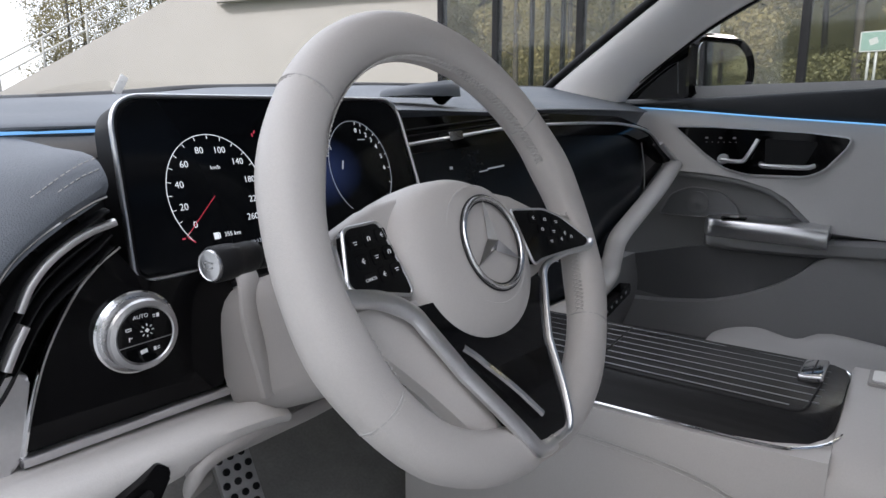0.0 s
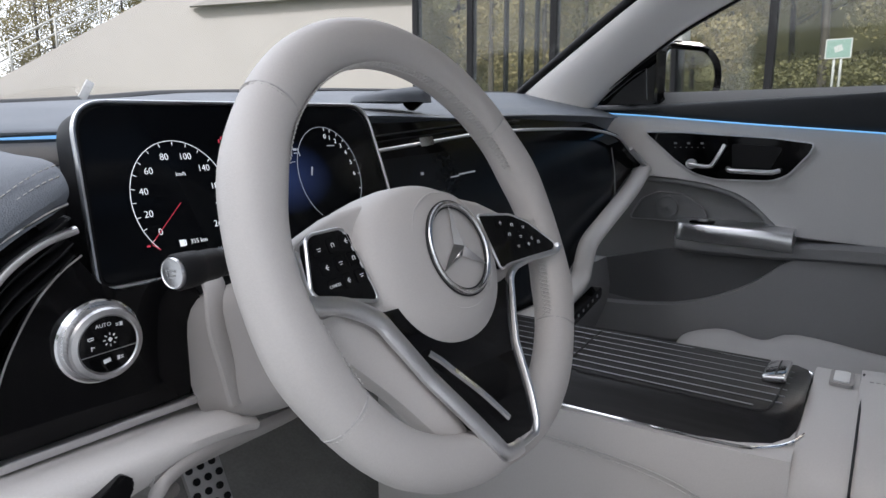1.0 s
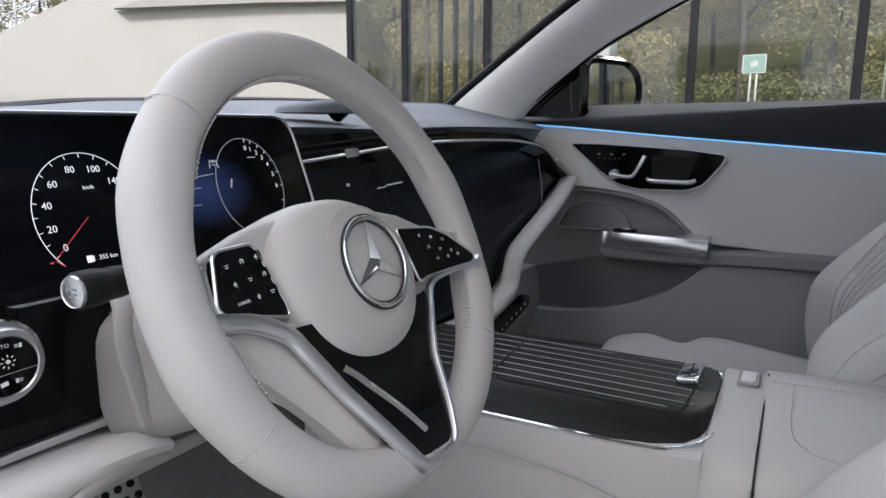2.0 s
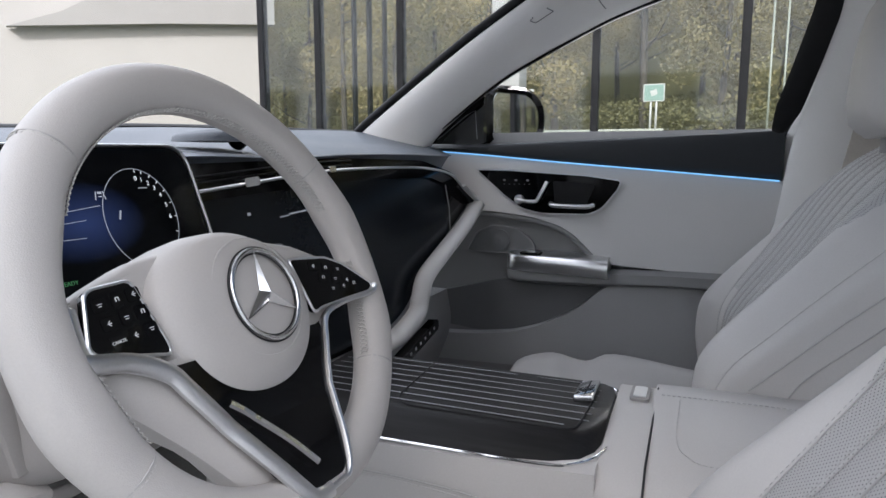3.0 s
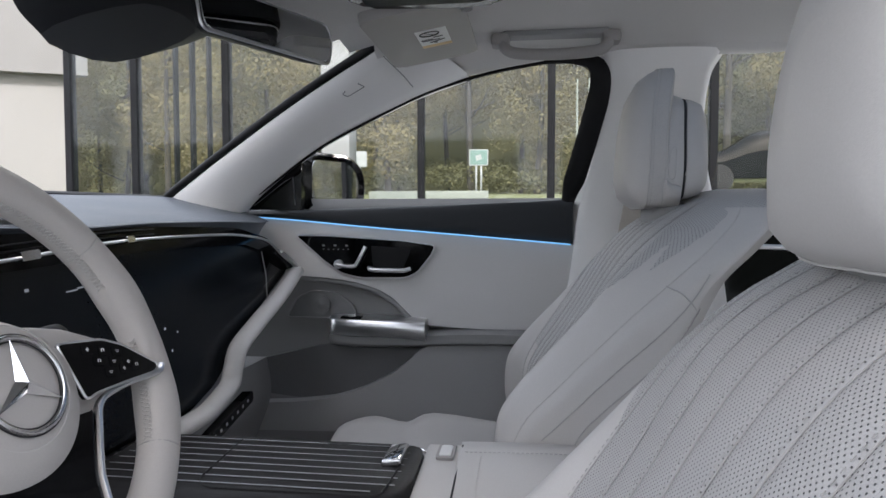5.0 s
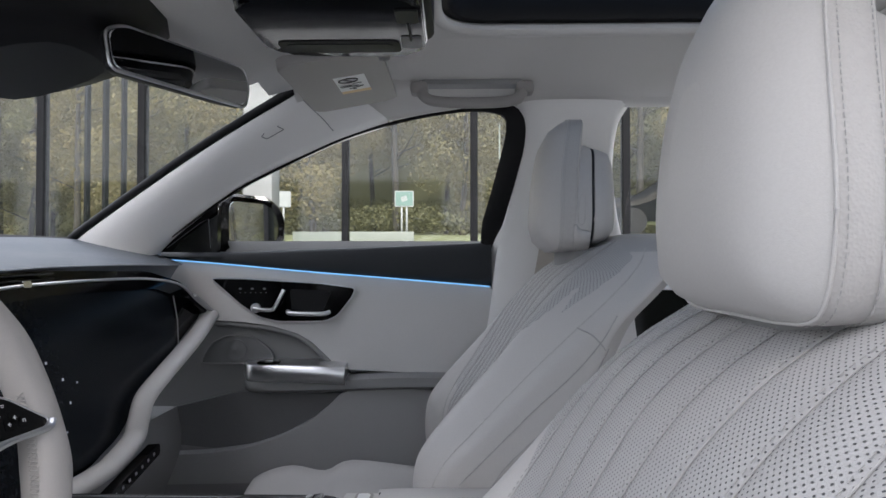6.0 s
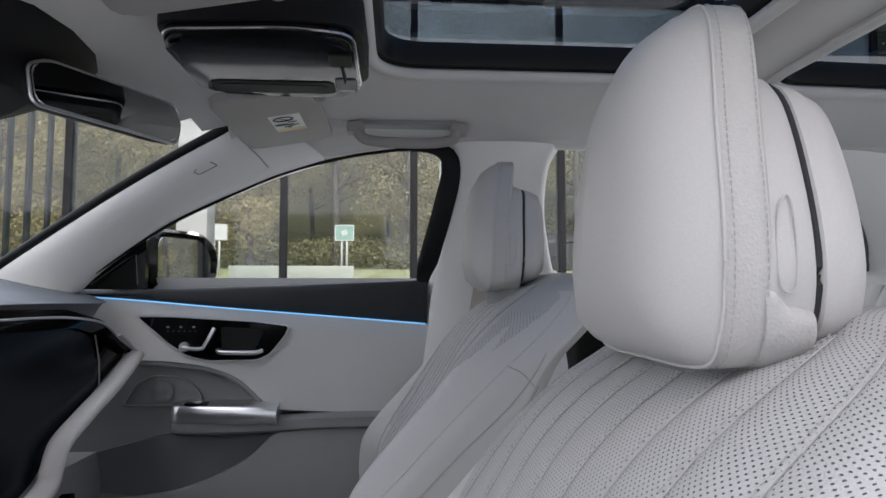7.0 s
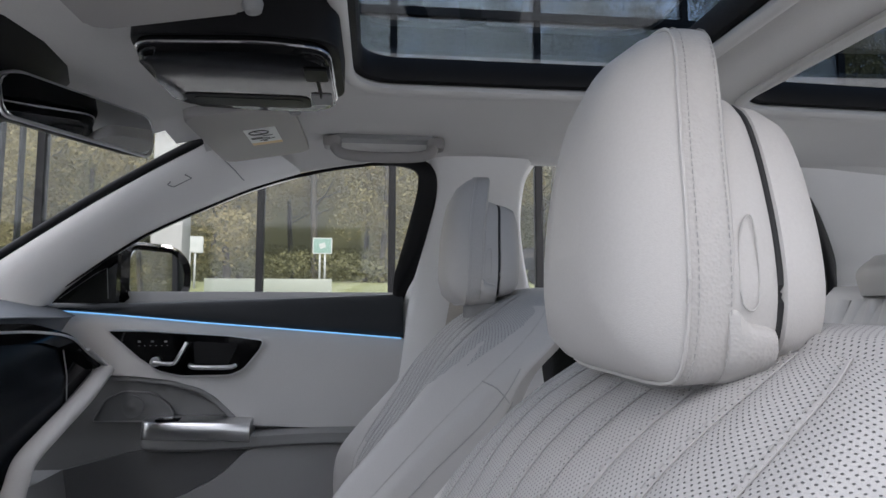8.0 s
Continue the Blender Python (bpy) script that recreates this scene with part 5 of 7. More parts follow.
arm = [down([(-0.125, y, 0.30), (-0.124, y, 0.56), (-0.116, y, 0.63), (-0.092, y, 0.654 + c), (0.0, y, 0.668 + c), (0.075, y, 0.677 + c), (0.115, y, 0.677 + c), (0.13, y, 0.668), (0.134, y, 0.60), (0.13, y, 0.30)]) for y, c in ((-0.266, -0.003), (-0.272, 0.0), (-0.40, 0.002), (-0.56, 0.0), (-0.62, -0.01))]
part("armrest", smooth_loft(arm, 4, 1), LEATHER, cons, "padded light leather armrest")
part("armrest_stitching", dashes(curve_through(down([(0.07, -0.270, 0.6785), (0.071, -0.40, 0.681), (0.07, -0.58, 0.679)]), 30), 0.004, 0.0022, 0.0006), STITCH, cons)
part("lid_stitching", dashes(curve_through(down([(0.06, -0.292, 0.6785), (-0.03, -0.292, 0.6665), (-0.065, -0.305, 0.662), (-0.078, -0.34, 0.6605), (-0.08, -0.50, 0.660)]), 20), 0.004, 0.0022, 0.0006), PALE_STITCH, cons)
part("lid_seam", sweep(down([(-0.124, -0.264, 0.50), (-0.118, -0.264, 0.632), (-0.092, -0.264, 0.655), (0.0, -0.264, 0.667), (0.10, -0.264, 0.676), (0.13, -0.264, 0.668)]), 0.0014, n=6), SEAM_AND_SHADE, cons)


# ---- passenger's door ----
PX = 0.705
door = thing("door_1", "passenger door trimmed in light leather with dark top", "door", (PX, 0, 0.4), kind="structure")
O = Vector((-PX, 0, -0.4))


def on_door(x=PX):
    return plane_frame((x - PX, 0, -0.4), (0, -1, 0), (0, 0, 1))


def outline(pts):
    return [(-y, z) for y, z in pts]


def swept(pts, r, r2=None, up=(-1, 0, 0), per=6, **kw):
    return sweep(curve_through([Vector(p) + O for p in pts], per), r, r2, up=up, **kw)


# lower trim, one bulging skin
rows = []
for y in (0.38, 0.30, 0.20, 0.08, -0.05, -0.20, -0.34, -0.47):
    k = max(0.0, min(1.0, (0.30 - y) / 0.5))
    rows.append([Vector(p) + O for p in ((0.76, y, 0.34), (0.712, y, 0.36), (0.712, y, 0.46), (0.714, y, 0.54 + 0.04 * k), (0.718, y, 0.575 + 0.09 * k),
                                         (0.722, y, 0.60 + 0.085 * k), (0.735, y, 0.70), (0.730, y, 0.76), (0.726, y, 0.86), (0.726, y, 0.98), (0.76, y, 0.99))])
part("lower_trim", smooth_loft(rows, 4, 3), GREY_PLASTIC, door, "grey lower door trim")
# flat dark plate: the shade inside the door pocket is put into its colour
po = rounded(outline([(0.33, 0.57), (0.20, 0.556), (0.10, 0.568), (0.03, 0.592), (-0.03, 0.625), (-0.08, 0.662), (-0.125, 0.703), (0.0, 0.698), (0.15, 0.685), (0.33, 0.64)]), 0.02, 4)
part("door_pocket", slab(po[::-1], 0.02, on_door(0.710), 0.004), POCKET_SHADE, door, "door pocket, its shade given as dark grey")
lo_out = outline([(0.345, 0.545), (0.20, 0.553), (0.11, 0.566), (0.04, 0.588), (-0.03, 0.622), (-0.075, 0.658), (-0.105, 0.690), (-0.16, 0.708), (-0.25, 0.714), (-0.47, 0.714), (-0.47, 0.50), (0.345, 0.48)])
part("lower_panel", slab(rounded(lo_out, [0.01] + [0.03] * 8 + [0.005, 0.02, 0.02], 4)[::-1], 0.05, on_door(0.680), 0.014, 4), LIGHT_GREY, door, "light grey bulging lower panel")
lo_out = outline([(0.345, 0.49), (-0.47, 0.51), (-0.47, 0.36), (0.345, 0.36)])
part("kick_panel", slab(rounded(lo_out, 0.01)[::-1], 0.04, on_door(0.690), 0.012, 3), GREY_PLASTIC, door, "grey kick panel")
up_out = outline([(0.345, 0.998), (0.20, 0.987), (0.05, 0.973), (-0.15, 0.957), (-0.30, 0.945), (-0.47, 0.931), (-0.405, 0.735), (-0.331, 0.732), (-0.20, 0.737), (-0.112, 0.742), (-0.088, 0.755), (-0.066, 0.775), (-0.035, 0.805), (0.0, 0.825), (0.06, 0.842), (0.13, 0.851), (0.215, 0.856), (0.345, 0.90)])
part("upper_trim", slab(rounded(up_out, 0.01, 3), 0.02, on_door(0.700), 0.006, 3), LIT_DOOR_LEATHER, door, "light leather upper panel")
part("arch_trim", swept([(0.712, 0.215, 0.848), (0.710, 0.13, 0.843), (0.708, 0.06, 0.834), (0.706, 0.0, 0.817), (0.703, -0.042, 0.790), (0.70, -0.078, 0.755)], 0.006, 0.006, n=10), GREY_PLASTIC, door)
# dark top with light strip
top = []
for y, z0, z1 in ((0.36, 0.998, 1.012), (0.2, 0.987, 1.012), (0.0, 0.968, 1.018), (-0.2, 0.952, 1.024), (-0.36, 0.940, 1.030), (-0.45, 0.934, 1.034)):
    top.append([Vector(p) + O for p in ((0.705, y, z0), (0.692, y, z0 + 0.3 * (z1 - z0)), (0.698, y, z1 - 0.006), (0.716, y, z1), (0.77, y, z1 - 0.004), (0.77, y, z0))])
part("door_top", smooth_loft(top, 4, 3), DARK_LEATHER, door, "dark leather door top")
part("light_strip", swept([(0.694, 0.352, 0.9985), (0.694, 0.20, 0.9875), (0.694, 0.0, 0.9695), (0.694, -0.2, 0.9535), (0.694, -0.445, 0.9335)], 0.0017, n=8), BLUE_GLOW, door, "blue ambient light strip")
# switch panel
pan = rounded(outline([(0.200, 0.952), (0.12, 0.951), (-0.06, 0.940), (-0.138, 0.930), (-0.128, 0.908), (-0.095, 0.866), (-0.066, 0.853), (0.04, 0.852), (0.086, 0.862), (0.13, 0.892)]), [0.012, 0, 0, 0.014, 0, 0.012, 0.012, 0.01, 0.012, 0.0], 5)
sp = part("switch_panel", slab(pan, 0.012, on_door(0.692), 0.002), PIANO, door, "gloss black seat switch panel")
part("panel_edge", sweep([on_door(0.6925) @ Vector((p[0], p[1], 0)) for p in pan], 0.0016, n=8, closed=True, up=(-1, 0, 0)), SATIN, sp, "thin silver edge")
part("seat_switch", swept([(0.683, 0.095, 0.882), (0.680, 0.072, 0.880), (0.680, 0.055, 0.880), (0.680, 0.048, 0.884), (0.680, 0.036, 0.905), (0.683, 0.026, 0.926)], 0.0045, 0.006, n=10, square=0.7), SATIN, sp, "silver seat-shaped switch")
part("seat_switch_pad", lathe([(0.011, 0), (0.011, 0.008), (0.009, 0.010), (0.001, 0.010)], 20, on_door(0.690) @ pose(-0.092, 0.884, 0)), SATIN, sp)
part("handle_recess", slab(rounded(outline([(0.015, 0.928), (-0.082, 0.922), (-0.06, 0.872), (0.01, 0.872)]), 0.008), 0.004, on_door(0.6905), 0.001), BLACK_PLASTIC, sp, "black handle recess")
part("door_handle", swept([(0.684, 0.016, 0.876), (0.676, 0.008, 0.873), (0.674, -0.03, 0.872), (0.676, -0.066, 0.872), (0.684, -0.078, 0.875)], 0.005, 0.0075, n=12, square=0.7), SATIN, sp, "silver door handle")
bars([(-0.13 + 0.028 * k, 0.928, 0.006, 0.004, 0) for k in range(3)] + [(-0.13 + 0.012 * k, 0.919, 0.003, 0.0012, 0) for k in range(6)], on_door(0.6912), PRINT_GREY, sp)
# loudspeaker
spk_o = rounded(outline([(0.232, 0.752), (0.205, 0.800), (0.165, 0.818), (0.105, 0.814), (0.066, 0.785), (0.056, 0.762), (0.10, 0.752)]), 0.012, 5)
grille = material("speaker_grille", (0.20, 0.20, 0.205), 0.35, 0.6, vary=0.1, scale=20, bump=0.6, grain=1600, pebble=True)
spk = part("loudspeaker", slab(spk_o, 0.012, on_door(0.714), 0.003), grille, door, "perforated metal speaker cover")
part("speaker_rim", sweep([on_door(0.7135) @ Vector((p[0], p[1], 0)) for p in spk_o], 0.0022, n=8, closed=True, up=(-1, 0, 0)), GREY_PLASTIC, spk)
part("speaker_cone", lathe([(0.024, 0), (0.024, 0.003), (0.015, 0.001), (0.006, 0.004), (0.001, 0.005)], 32, on_door(0.713) @ pose(-0.145, 0.785, 0)), grille, spk)
# pull and armrest
pull = [[Vector(p) + O for p in ((x0, y, z + 0.014), (x0 - 0.048 * k, y, z + 0.012), (x0 - 0.058 * k, y, z + 0.002), (x0 - 0.060 * k, y, z - 0.014), (x0 - 0.048 * k, y, z - 0.030), (x0, y, z - 0.034))] for y, z, x0, k in ((0.128, 0.742, 0.73, 0.15), (0.11, 0.744, 0.73, 0.75), (0.07, 0.746, 0.73, 1.0), (0.0, 0.746, 0.728, 1.1), (-0.07, 0.745, 0.724, 1.15), (-0.118, 0.742, 0.72, 1.1))]
pl = part("pull_handle", smooth_loft(pull, 4, 3), SATIN, door, "satin silver pull handle")
part("window_switch", box((0.672 - PX, 0.035, 0.757 - 0.4), (0.70 - PX, 0.085, 0.762 - 0.4), 0.002), PIANO, pl, "black window switch")
part("switch_rocker", box((0.678 - PX, 0.050, 0.761 - 0.4), (0.694 - PX, 0.068, 0.766 - 0.4), 0.002), SATIN, pl)
shelf = [[Vector(p) + O for p in ((0.735, y, z + 0.012), (0.735 - d, y, z + 0.010), (0.728 - d, y, z), (0.733 - d, y, z - 0.018), (0.735, y, z - 0.025))] for y, z, d in ((0.13, 0.714, 0.005), (0.10, 0.710, 0.042), (0.0, 0.710, 0.050), (-0.10, 0.714, 0.056), (-0.25, 0.722, 0.066), (-0.45, 0.722, 0.070))]
part("armrest", smooth_loft(shelf, 4, 3), GREY_PLASTIC, door, "grey armrest ledge")

# mirror corner cover and outside mirror
F2 = on_door(0.668)
tri = rounded(outline([(0.330, 1.012), (0.175, 1.012), (0.175, 1.125), (0.195, 1.112), (0.235, 1.080)]), [0.004, 0.004, 0.008, 0.01, 0.03])
cv = part("mirror_corner_cover", slab(tri, 0.02, F2, 0.003), PIANO, door, "gloss black corner cover")
part("cover_line", sweep([F2 @ Vector((-0.29, 1.022, 0.001)), F2 @ Vector((-0.215, 1.078, 0.001)), F2 @ Vector((-0.195, 1.088, 0.001)), F2 @ Vector((-0.19, 1.022, 0.001))], 0.0008, n=6), PRINT_GREY, cv)
om = thing("door_mirror", "black outside door mirror reflecting trees", "mirror", (0.86, 0.17, 1.08))
shell = []
for k, dy in ((0.97, -0.010), (1.05, -0.022), (1.17, -0.014), (1.19, 0.02), (0.8, 0.065), (0.4, 0.085)):
    out2 = rounded([(-0.105, -0.060), (0.060, -0.066), (0.118, -0.035), (0.118, 0.036), (0.060, 0.070), (-0.105, 0.064)], [0.03, 0.05, 0.045, 0.045, 0.05, 0.03], 6)
    shell.append([(p.x * k * 1.15, dy, p.y * k) for p in out2])
m_turn = Matrix.Rotation(radians(-14), 4, "Z")
om.matrix_world = Matrix.Translation((0.86, 0.165, 1.080)) @ m_turn
part("shell", loft(shell), PIANO, om, "gloss black shell")
part("mirror_glass", slab(rounded([(-0.112, -0.053), (0.064, -0.058), (0.118, -0.030), (0.118, 0.031), (0.064, 0.062), (-0.112, 0.057)], [0.028, 0.045, 0.04, 0.04, 0.045, 0.028], 6), 0.004, plane_frame((0, -0.016, 0), (1, 0, 0), (0, 0.015, 1)), 0.001), MIRROR, om, "mirror glass")
part("foot", sweep([(-0.16, 0.06, -0.05), (-0.10, 0.04, -0.055), (-0.03, 0.03, -0.05)], 0.03, 0.012, n=10), PIANO, om)


# ---- pillars, rails and glass ----
def structure(name, bm, mat, label, category, **kw):
    return tagged(part(name, bm, mat, None, **kw), label, category, kind="structure")


# front pillar: windscreen side and door side lines
stations = [((0.590, 0.470, 1.020), (0.630, 0.320, 0.990)), ((0.575, 0.42, 1.055), (0.635, 0.262, 1.050)), ((0.552, 0.275, 1.148), (0.628, 0.135, 1.143)), ((0.535, 0.155, 1.222), (0.622, 0.036, 1.195)),
            ((0.515, 0.04, 1.285), (0.615, -0.06, 1.238)), ((0.49, -0.04, 1.322), (0.61, -0.12, 1.263)), ((0.45, -0.10, 1.345), (0.60, -0.22, 1.295))]
rings = []
for a, b in stations:
    a, b = Vector(a), Vector(b)
    mid = (a + b) / 2
    inward = Vector((-0.030, -0.012, 0.0))
    out3 = Vector((0.075, 0.03, 0.005))
    rings.append([a + Vector((0.006, 0.008, 0)), a.lerp(b, 0.12) + inward * 0.55, mid + inward, a.lerp(b, 0.88) + inward * 0.6, b + Vector((0.006, 0, 0)), b + out3, a + out3 * 0.8])
pil_bm = smooth_loft(rings, 5, 2)
pil_bm.normal_update()
pil_skin = [(v.co.copy(), v.normal.copy()) for v in pil_bm.verts]


def on_pillar(p, lift=0.002):
    co, nor = min(pil_skin, key=lambda s: (s[0] - Vector(p)).length)
    return Vector(p) - nor * ((Vector(p) - co).dot(nor) - lift)


pil = structure("wall_front_pillar", pil_bm, LIT_PILLAR, "light grey front pillar cover", "pillar")
F3 = plane_frame((0.540, 0.012, 1.266), (0.06, -0.72, 0.62), (0.45, 0.55, 0.62))
part("airbag_mark", sweep([on_pillar(F3 @ Vector((p.x, p.y, 0.001))) for p in rounded([(-0.022, -0.015), (0.022, -0.015), (0.022, 0.015), (-0.022, 0.015)], 0.008)], 0.0010, n=6, closed=True), GREY_PLASTIC, pil)
part("pillar_seam", sweep([on_pillar(p, 0.0005) for p in curve_through([(0.575, -0.105, 1.277), (0.53, -0.085, 1.305), (0.47, -0.045, 1.335)], 6)], 0.001, n=6), GREY_PLASTIC, pil)
structure("windscreen_seal", sweep(curve_through([Vector(a) + Vector((0.004, 0.012, 0.004)) for a, b in stations], 6), 0.010, 0.010, n=10), BLACK_PLASTIC, "black windscreen seal", "seal")
# window seal and centre pillar
seal = [(0.672, 0.20, 1.020), (0.640, 0.268, 1.048), (0.636, 0.135, 1.140), (0.630, 0.036, 1.192), (0.622, -0.12, 1.262), (0.612, -0.25, 1.298), (0.606, -0.36, 1.316), (0.603, -0.44, 1.323), (0.605, -0.485, 1.312), (0.612, -0.50, 1.275), (0.64, -0.482, 1.19), (0.675, -0.458, 1.10), (0.705, -0.440, 1.035), (0.708, -0.425, 0.93), (0.704, -0.395, 0.74), (0.70, -0.37, 0.60)]
structure("window_seal", sweep(curve_through(seal[1:], 6), 0.020, 0.010, up=(-1, 0, 0.3), n=10, taper=lambda t: (0.2 + 1.0 * min(1, max(0, (t - 0.37) / 0.17))) * (1 - 0.6 * min(1, max(0, (t - 0.74) / 0.08)))), BLACK_PLASTIC, "black window seal", "seal")
bp = []
for x, y0, y1, z in ((0.600, -0.50, -0.735, 1.335), (0.608, -0.512, -0.715, 1.29), (0.632, -0.505, -0.71, 1.20), (0.660, -0.485, -0.725, 1.10), (0.685, -0.462, -0.75, 1.0), (0.695, -0.445, -0.78, 0.85), (0.69, -0.40, -0.80, 0.62), (0.69, -0.38, -0.80, 0.34)):
    bp.append([(x + 0.02, y0, z), (x - 0.012, y0 - 0.012, z), (x - 0.026, (y0 + y1) / 2, z), (x - 0.012, y1 + 0.012, z), (x + 0.02, y1, z), (x + 0.07, y1, z), (x + 0.07, y0, z)])
structure("wall_centre_pillar", smooth_loft(bp, 5, 2), LIT_PILLAR, "light centre pillar cover", "pillar")
belt = thing("seat_belt", "beige seat belt hanging on the centre pillar", "seat belt", (0.63, -0.60, 1.2))
part("webbing", smooth_loft([[(x - 0.63, y0 + 0.60, z - 1.2), (x - 0.633, y1 + 0.60, z - 1.2), (x - 0.628, y1 + 0.60, z - 1.2), (x - 0.625, y0 + 0.60, z - 1.2)] for x, y0, y1, z in ((0.596, -0.575, -0.625, 1.22), (0.62, -0.555, -0.605, 1.05), (0.63, -0.52, -0.57, 0.85), (0.62, -0.47, -0.52, 0.55))], 6, 1), BELT, belt, "woven belt")
part("anchor", box((-0.045, -0.03, -0.01), (-0.02, 0.03, 0.05), 0.008), CHROME, belt, "silver belt anchor")

# side glass and windscreen
def pane_mesh(pts, thick=0.004):
    bm = bmesh.new()
    f = [bm.verts.new(p) for p in pts]
    b = [bm.verts.new(Vector(p) + Vector((thick, 0, 0))) for p in pts]
    bm.faces.new(f)
    bm.faces.new(b[::-1])
    for i in range(len(f)):
        bm.faces.new((f[i], f[(i + 1) % len(f)], b[(i + 1) % len(f)], b[i]))
    return bm


g = structure("window_1", pane_mesh([(0.735, 0.34, 1.0), (0.735, -0.45, 1.02), (0.64, -0.51, 1.30), (0.635, -0.44, 1.33), (0.64, -0.1, 1.28), (0.66, 0.15, 1.16)]), GLASS, "clear side window", "window", smooth=False)
g.visible_shadow = False
ws_low = curve_through([(-0.63, 0.48, 0.965), (-0.3, 0.75, 0.985), (0.0, 0.80, 1.0), (0.3, 0.74, 1.015), (0.60, 0.49, 1.03)], 10)
ws_top = curve_through([(-0.55, -0.02, 1.30), (-0.3, 0.11, 1.35), (0.0, 0.14, 1.37), (0.3, 0.11, 1.36), (0.50, -0.02, 1.335)], 10)
ws = loft([[p.lerp(q, k / 8) + Vector((0, 0.03, 0.02)) * (k / 8) * (1 - k / 8) for k in range(9)] for p, q in zip(ws_low, ws_top)], closed=False, caps=False)
g = structure("windscreen", ws, GLASS, "clear windscreen", "window")
so = g.modifiers.new("thickness", "SOLIDIFY")
so.thickness = 0.005
g.visible_shadow = False
# rear side: door top, dark rear door panel, glass
rd = thing("door_2", "rear door with dark trim and dark top", "door", (0.70, -1.1, 0.4), kind="structure")
part("rear_trim", box((-0.01, -0.45, 0.0), (0.05, 0.36, 0.60), 0.02), PIANO, rd, "dark rear door trim")
part("rear_door_top", box((-0.02, -0.50, 0.57), (0.06, 0.37, 0.64), 0.015), GREY_LEATHER, rd, "dark rear door top")
part("rear_handle_trim", sweep([(-0.022, 0.34, 0.535), (-0.022, -0.1, 0.52), (-0.022, -0.42, 0.50)], 0.003, 0.006, n=8), SATIN, rd, "silver trim line")
part("rear_armrest", box((-0.06, -0.40, 0.36), (0.0, 0.30, 0.42), 0.015), GREY_PLASTIC, rd)
rp = []
for x, y0, y1, z in ((0.59, -1.30, -1.9, 1.345), (0.62, -1.38, -1.9, 1.27), (0.66, -1.45, -1.9, 1.16), (0.70, -1.50, -1.9, 1.03), (0.70, -1.52, -1.9, 0.6)):
    rp.append([(x, y0, z), (x - 0.02, (y0 + y1) / 2, z), (x, y1, z), (x + 0.06, y1, z), (x + 0.06, y0, z)])
structure("wall_rear_pillar", smooth_loft(rp, 4, 2), LIT_PILLAR, "light rear pillar cover", "pillar")
structure("rear_quarter_seal", sweep(curve_through([(0.595, -1.30, 1.325), (0.625, -1.40, 1.25), (0.665, -1.48, 1.13), (0.685, -1.50, 1.04)], 6), 0.02, 0.03, n=10), BLACK_PLASTIC, "black rear window seal", "seal")
g = structure("window_2", pane_mesh([(0.735, -0.75, 1.02), (0.735, -1.50, 1.02), (0.62, -1.32, 1.34), (0.62, -0.78, 1.34)]), GLASS, "clear rear side window", "window", smooth=False)
g.visible_shadow = False


# ---- roof ----
def roof_z(x, y):
    """Height of the headliner: a shallow crown that falls to the rails and the windscreen."""
    z = 1.372 - 0.035 * (abs(x) / 0.6) ** 2.6
    if y > -0.25:
        z -= 0.10 * ((y + 0.25) / 0.42) ** 2
    if y < -1.1:
        z -= 0.05 * ((y + 1.1) / 0.9) ** 2
    return z


HOLES = ((-0.45, 0.262, -0.865, -0.335), (-0.45, 0.295, -1.46, -1.02))


def in_hole(x, y):
    return any(a < x < b and c < y < d for a, b, c, d in HOLES)


xs = sorted(set([-0.62, -0.58, -0.53, -0.45, -0.35, -0.2, -0.05, 0.1, 0.2, 0.262, 0.295, 0.34, 0.40, 0.47, 0.53, 0.58, 0.62]))
ys = sorted(set([0.15, 0.10, 0.05, 0.0, -0.05, -0.11, -0.18, -0.25, -0.335, -0.45, -0.6, -0.75, -0.865, -0.94, -1.02, -1.15, -1.3, -1.46, -1.6, -1.9]))
bm = bmesh.new()
grid = {(x, y): bm.verts.new((x, y, roof_z(x, y))) for x in xs for y in ys}
for a, b in zip(xs, xs[1:]):
    for c, d in zip(ys, ys[1:]):
        front = 0.14 - 0.17 * (abs((a + b) / 2) / 0.5) ** 2
        if not in_hole((a + b) / 2, (c + d) / 2) and (c + d) / 2 < front:
            bm.faces.new([grid[p] for p in ((a, c), (b, c), (b, d), (a, d))])
for a, b, c, d in HOLES:
    for x, y, sx, sy in ((a, c, 1, 1), (b, c, -1, 1), (b, d, -1, -1), (a, d, 1, -1)):
        arc = [(x + sx * 0.07 * (1 - math.cos(t)), y + sy * 0.07 * (1 - math.sin(t))) for t in (math.pi / 2 * k / 8 for k in range(9))]
        bm.faces.new([bm.verts.new((p, q, roof_z(p, q))) for p, q in [(x, y)] + arc])
roof = tagged(part("ceiling", bm, HEADLINER, None, smooth=True, angle=60), "pale woven headliner with panoramic openings", "ceiling", kind="structure")
so = roof.modifiers.new("thickness", "SOLIDIFY")
so.thickness, so.offset = 0.02, 1.0
tagged(part("roof_skin", box((-0.62, -0.33, 1.42), (0.62, 0.16, 1.43), 0.002), PIANO, None), "black outer roof skin", "roof", kind="structure")
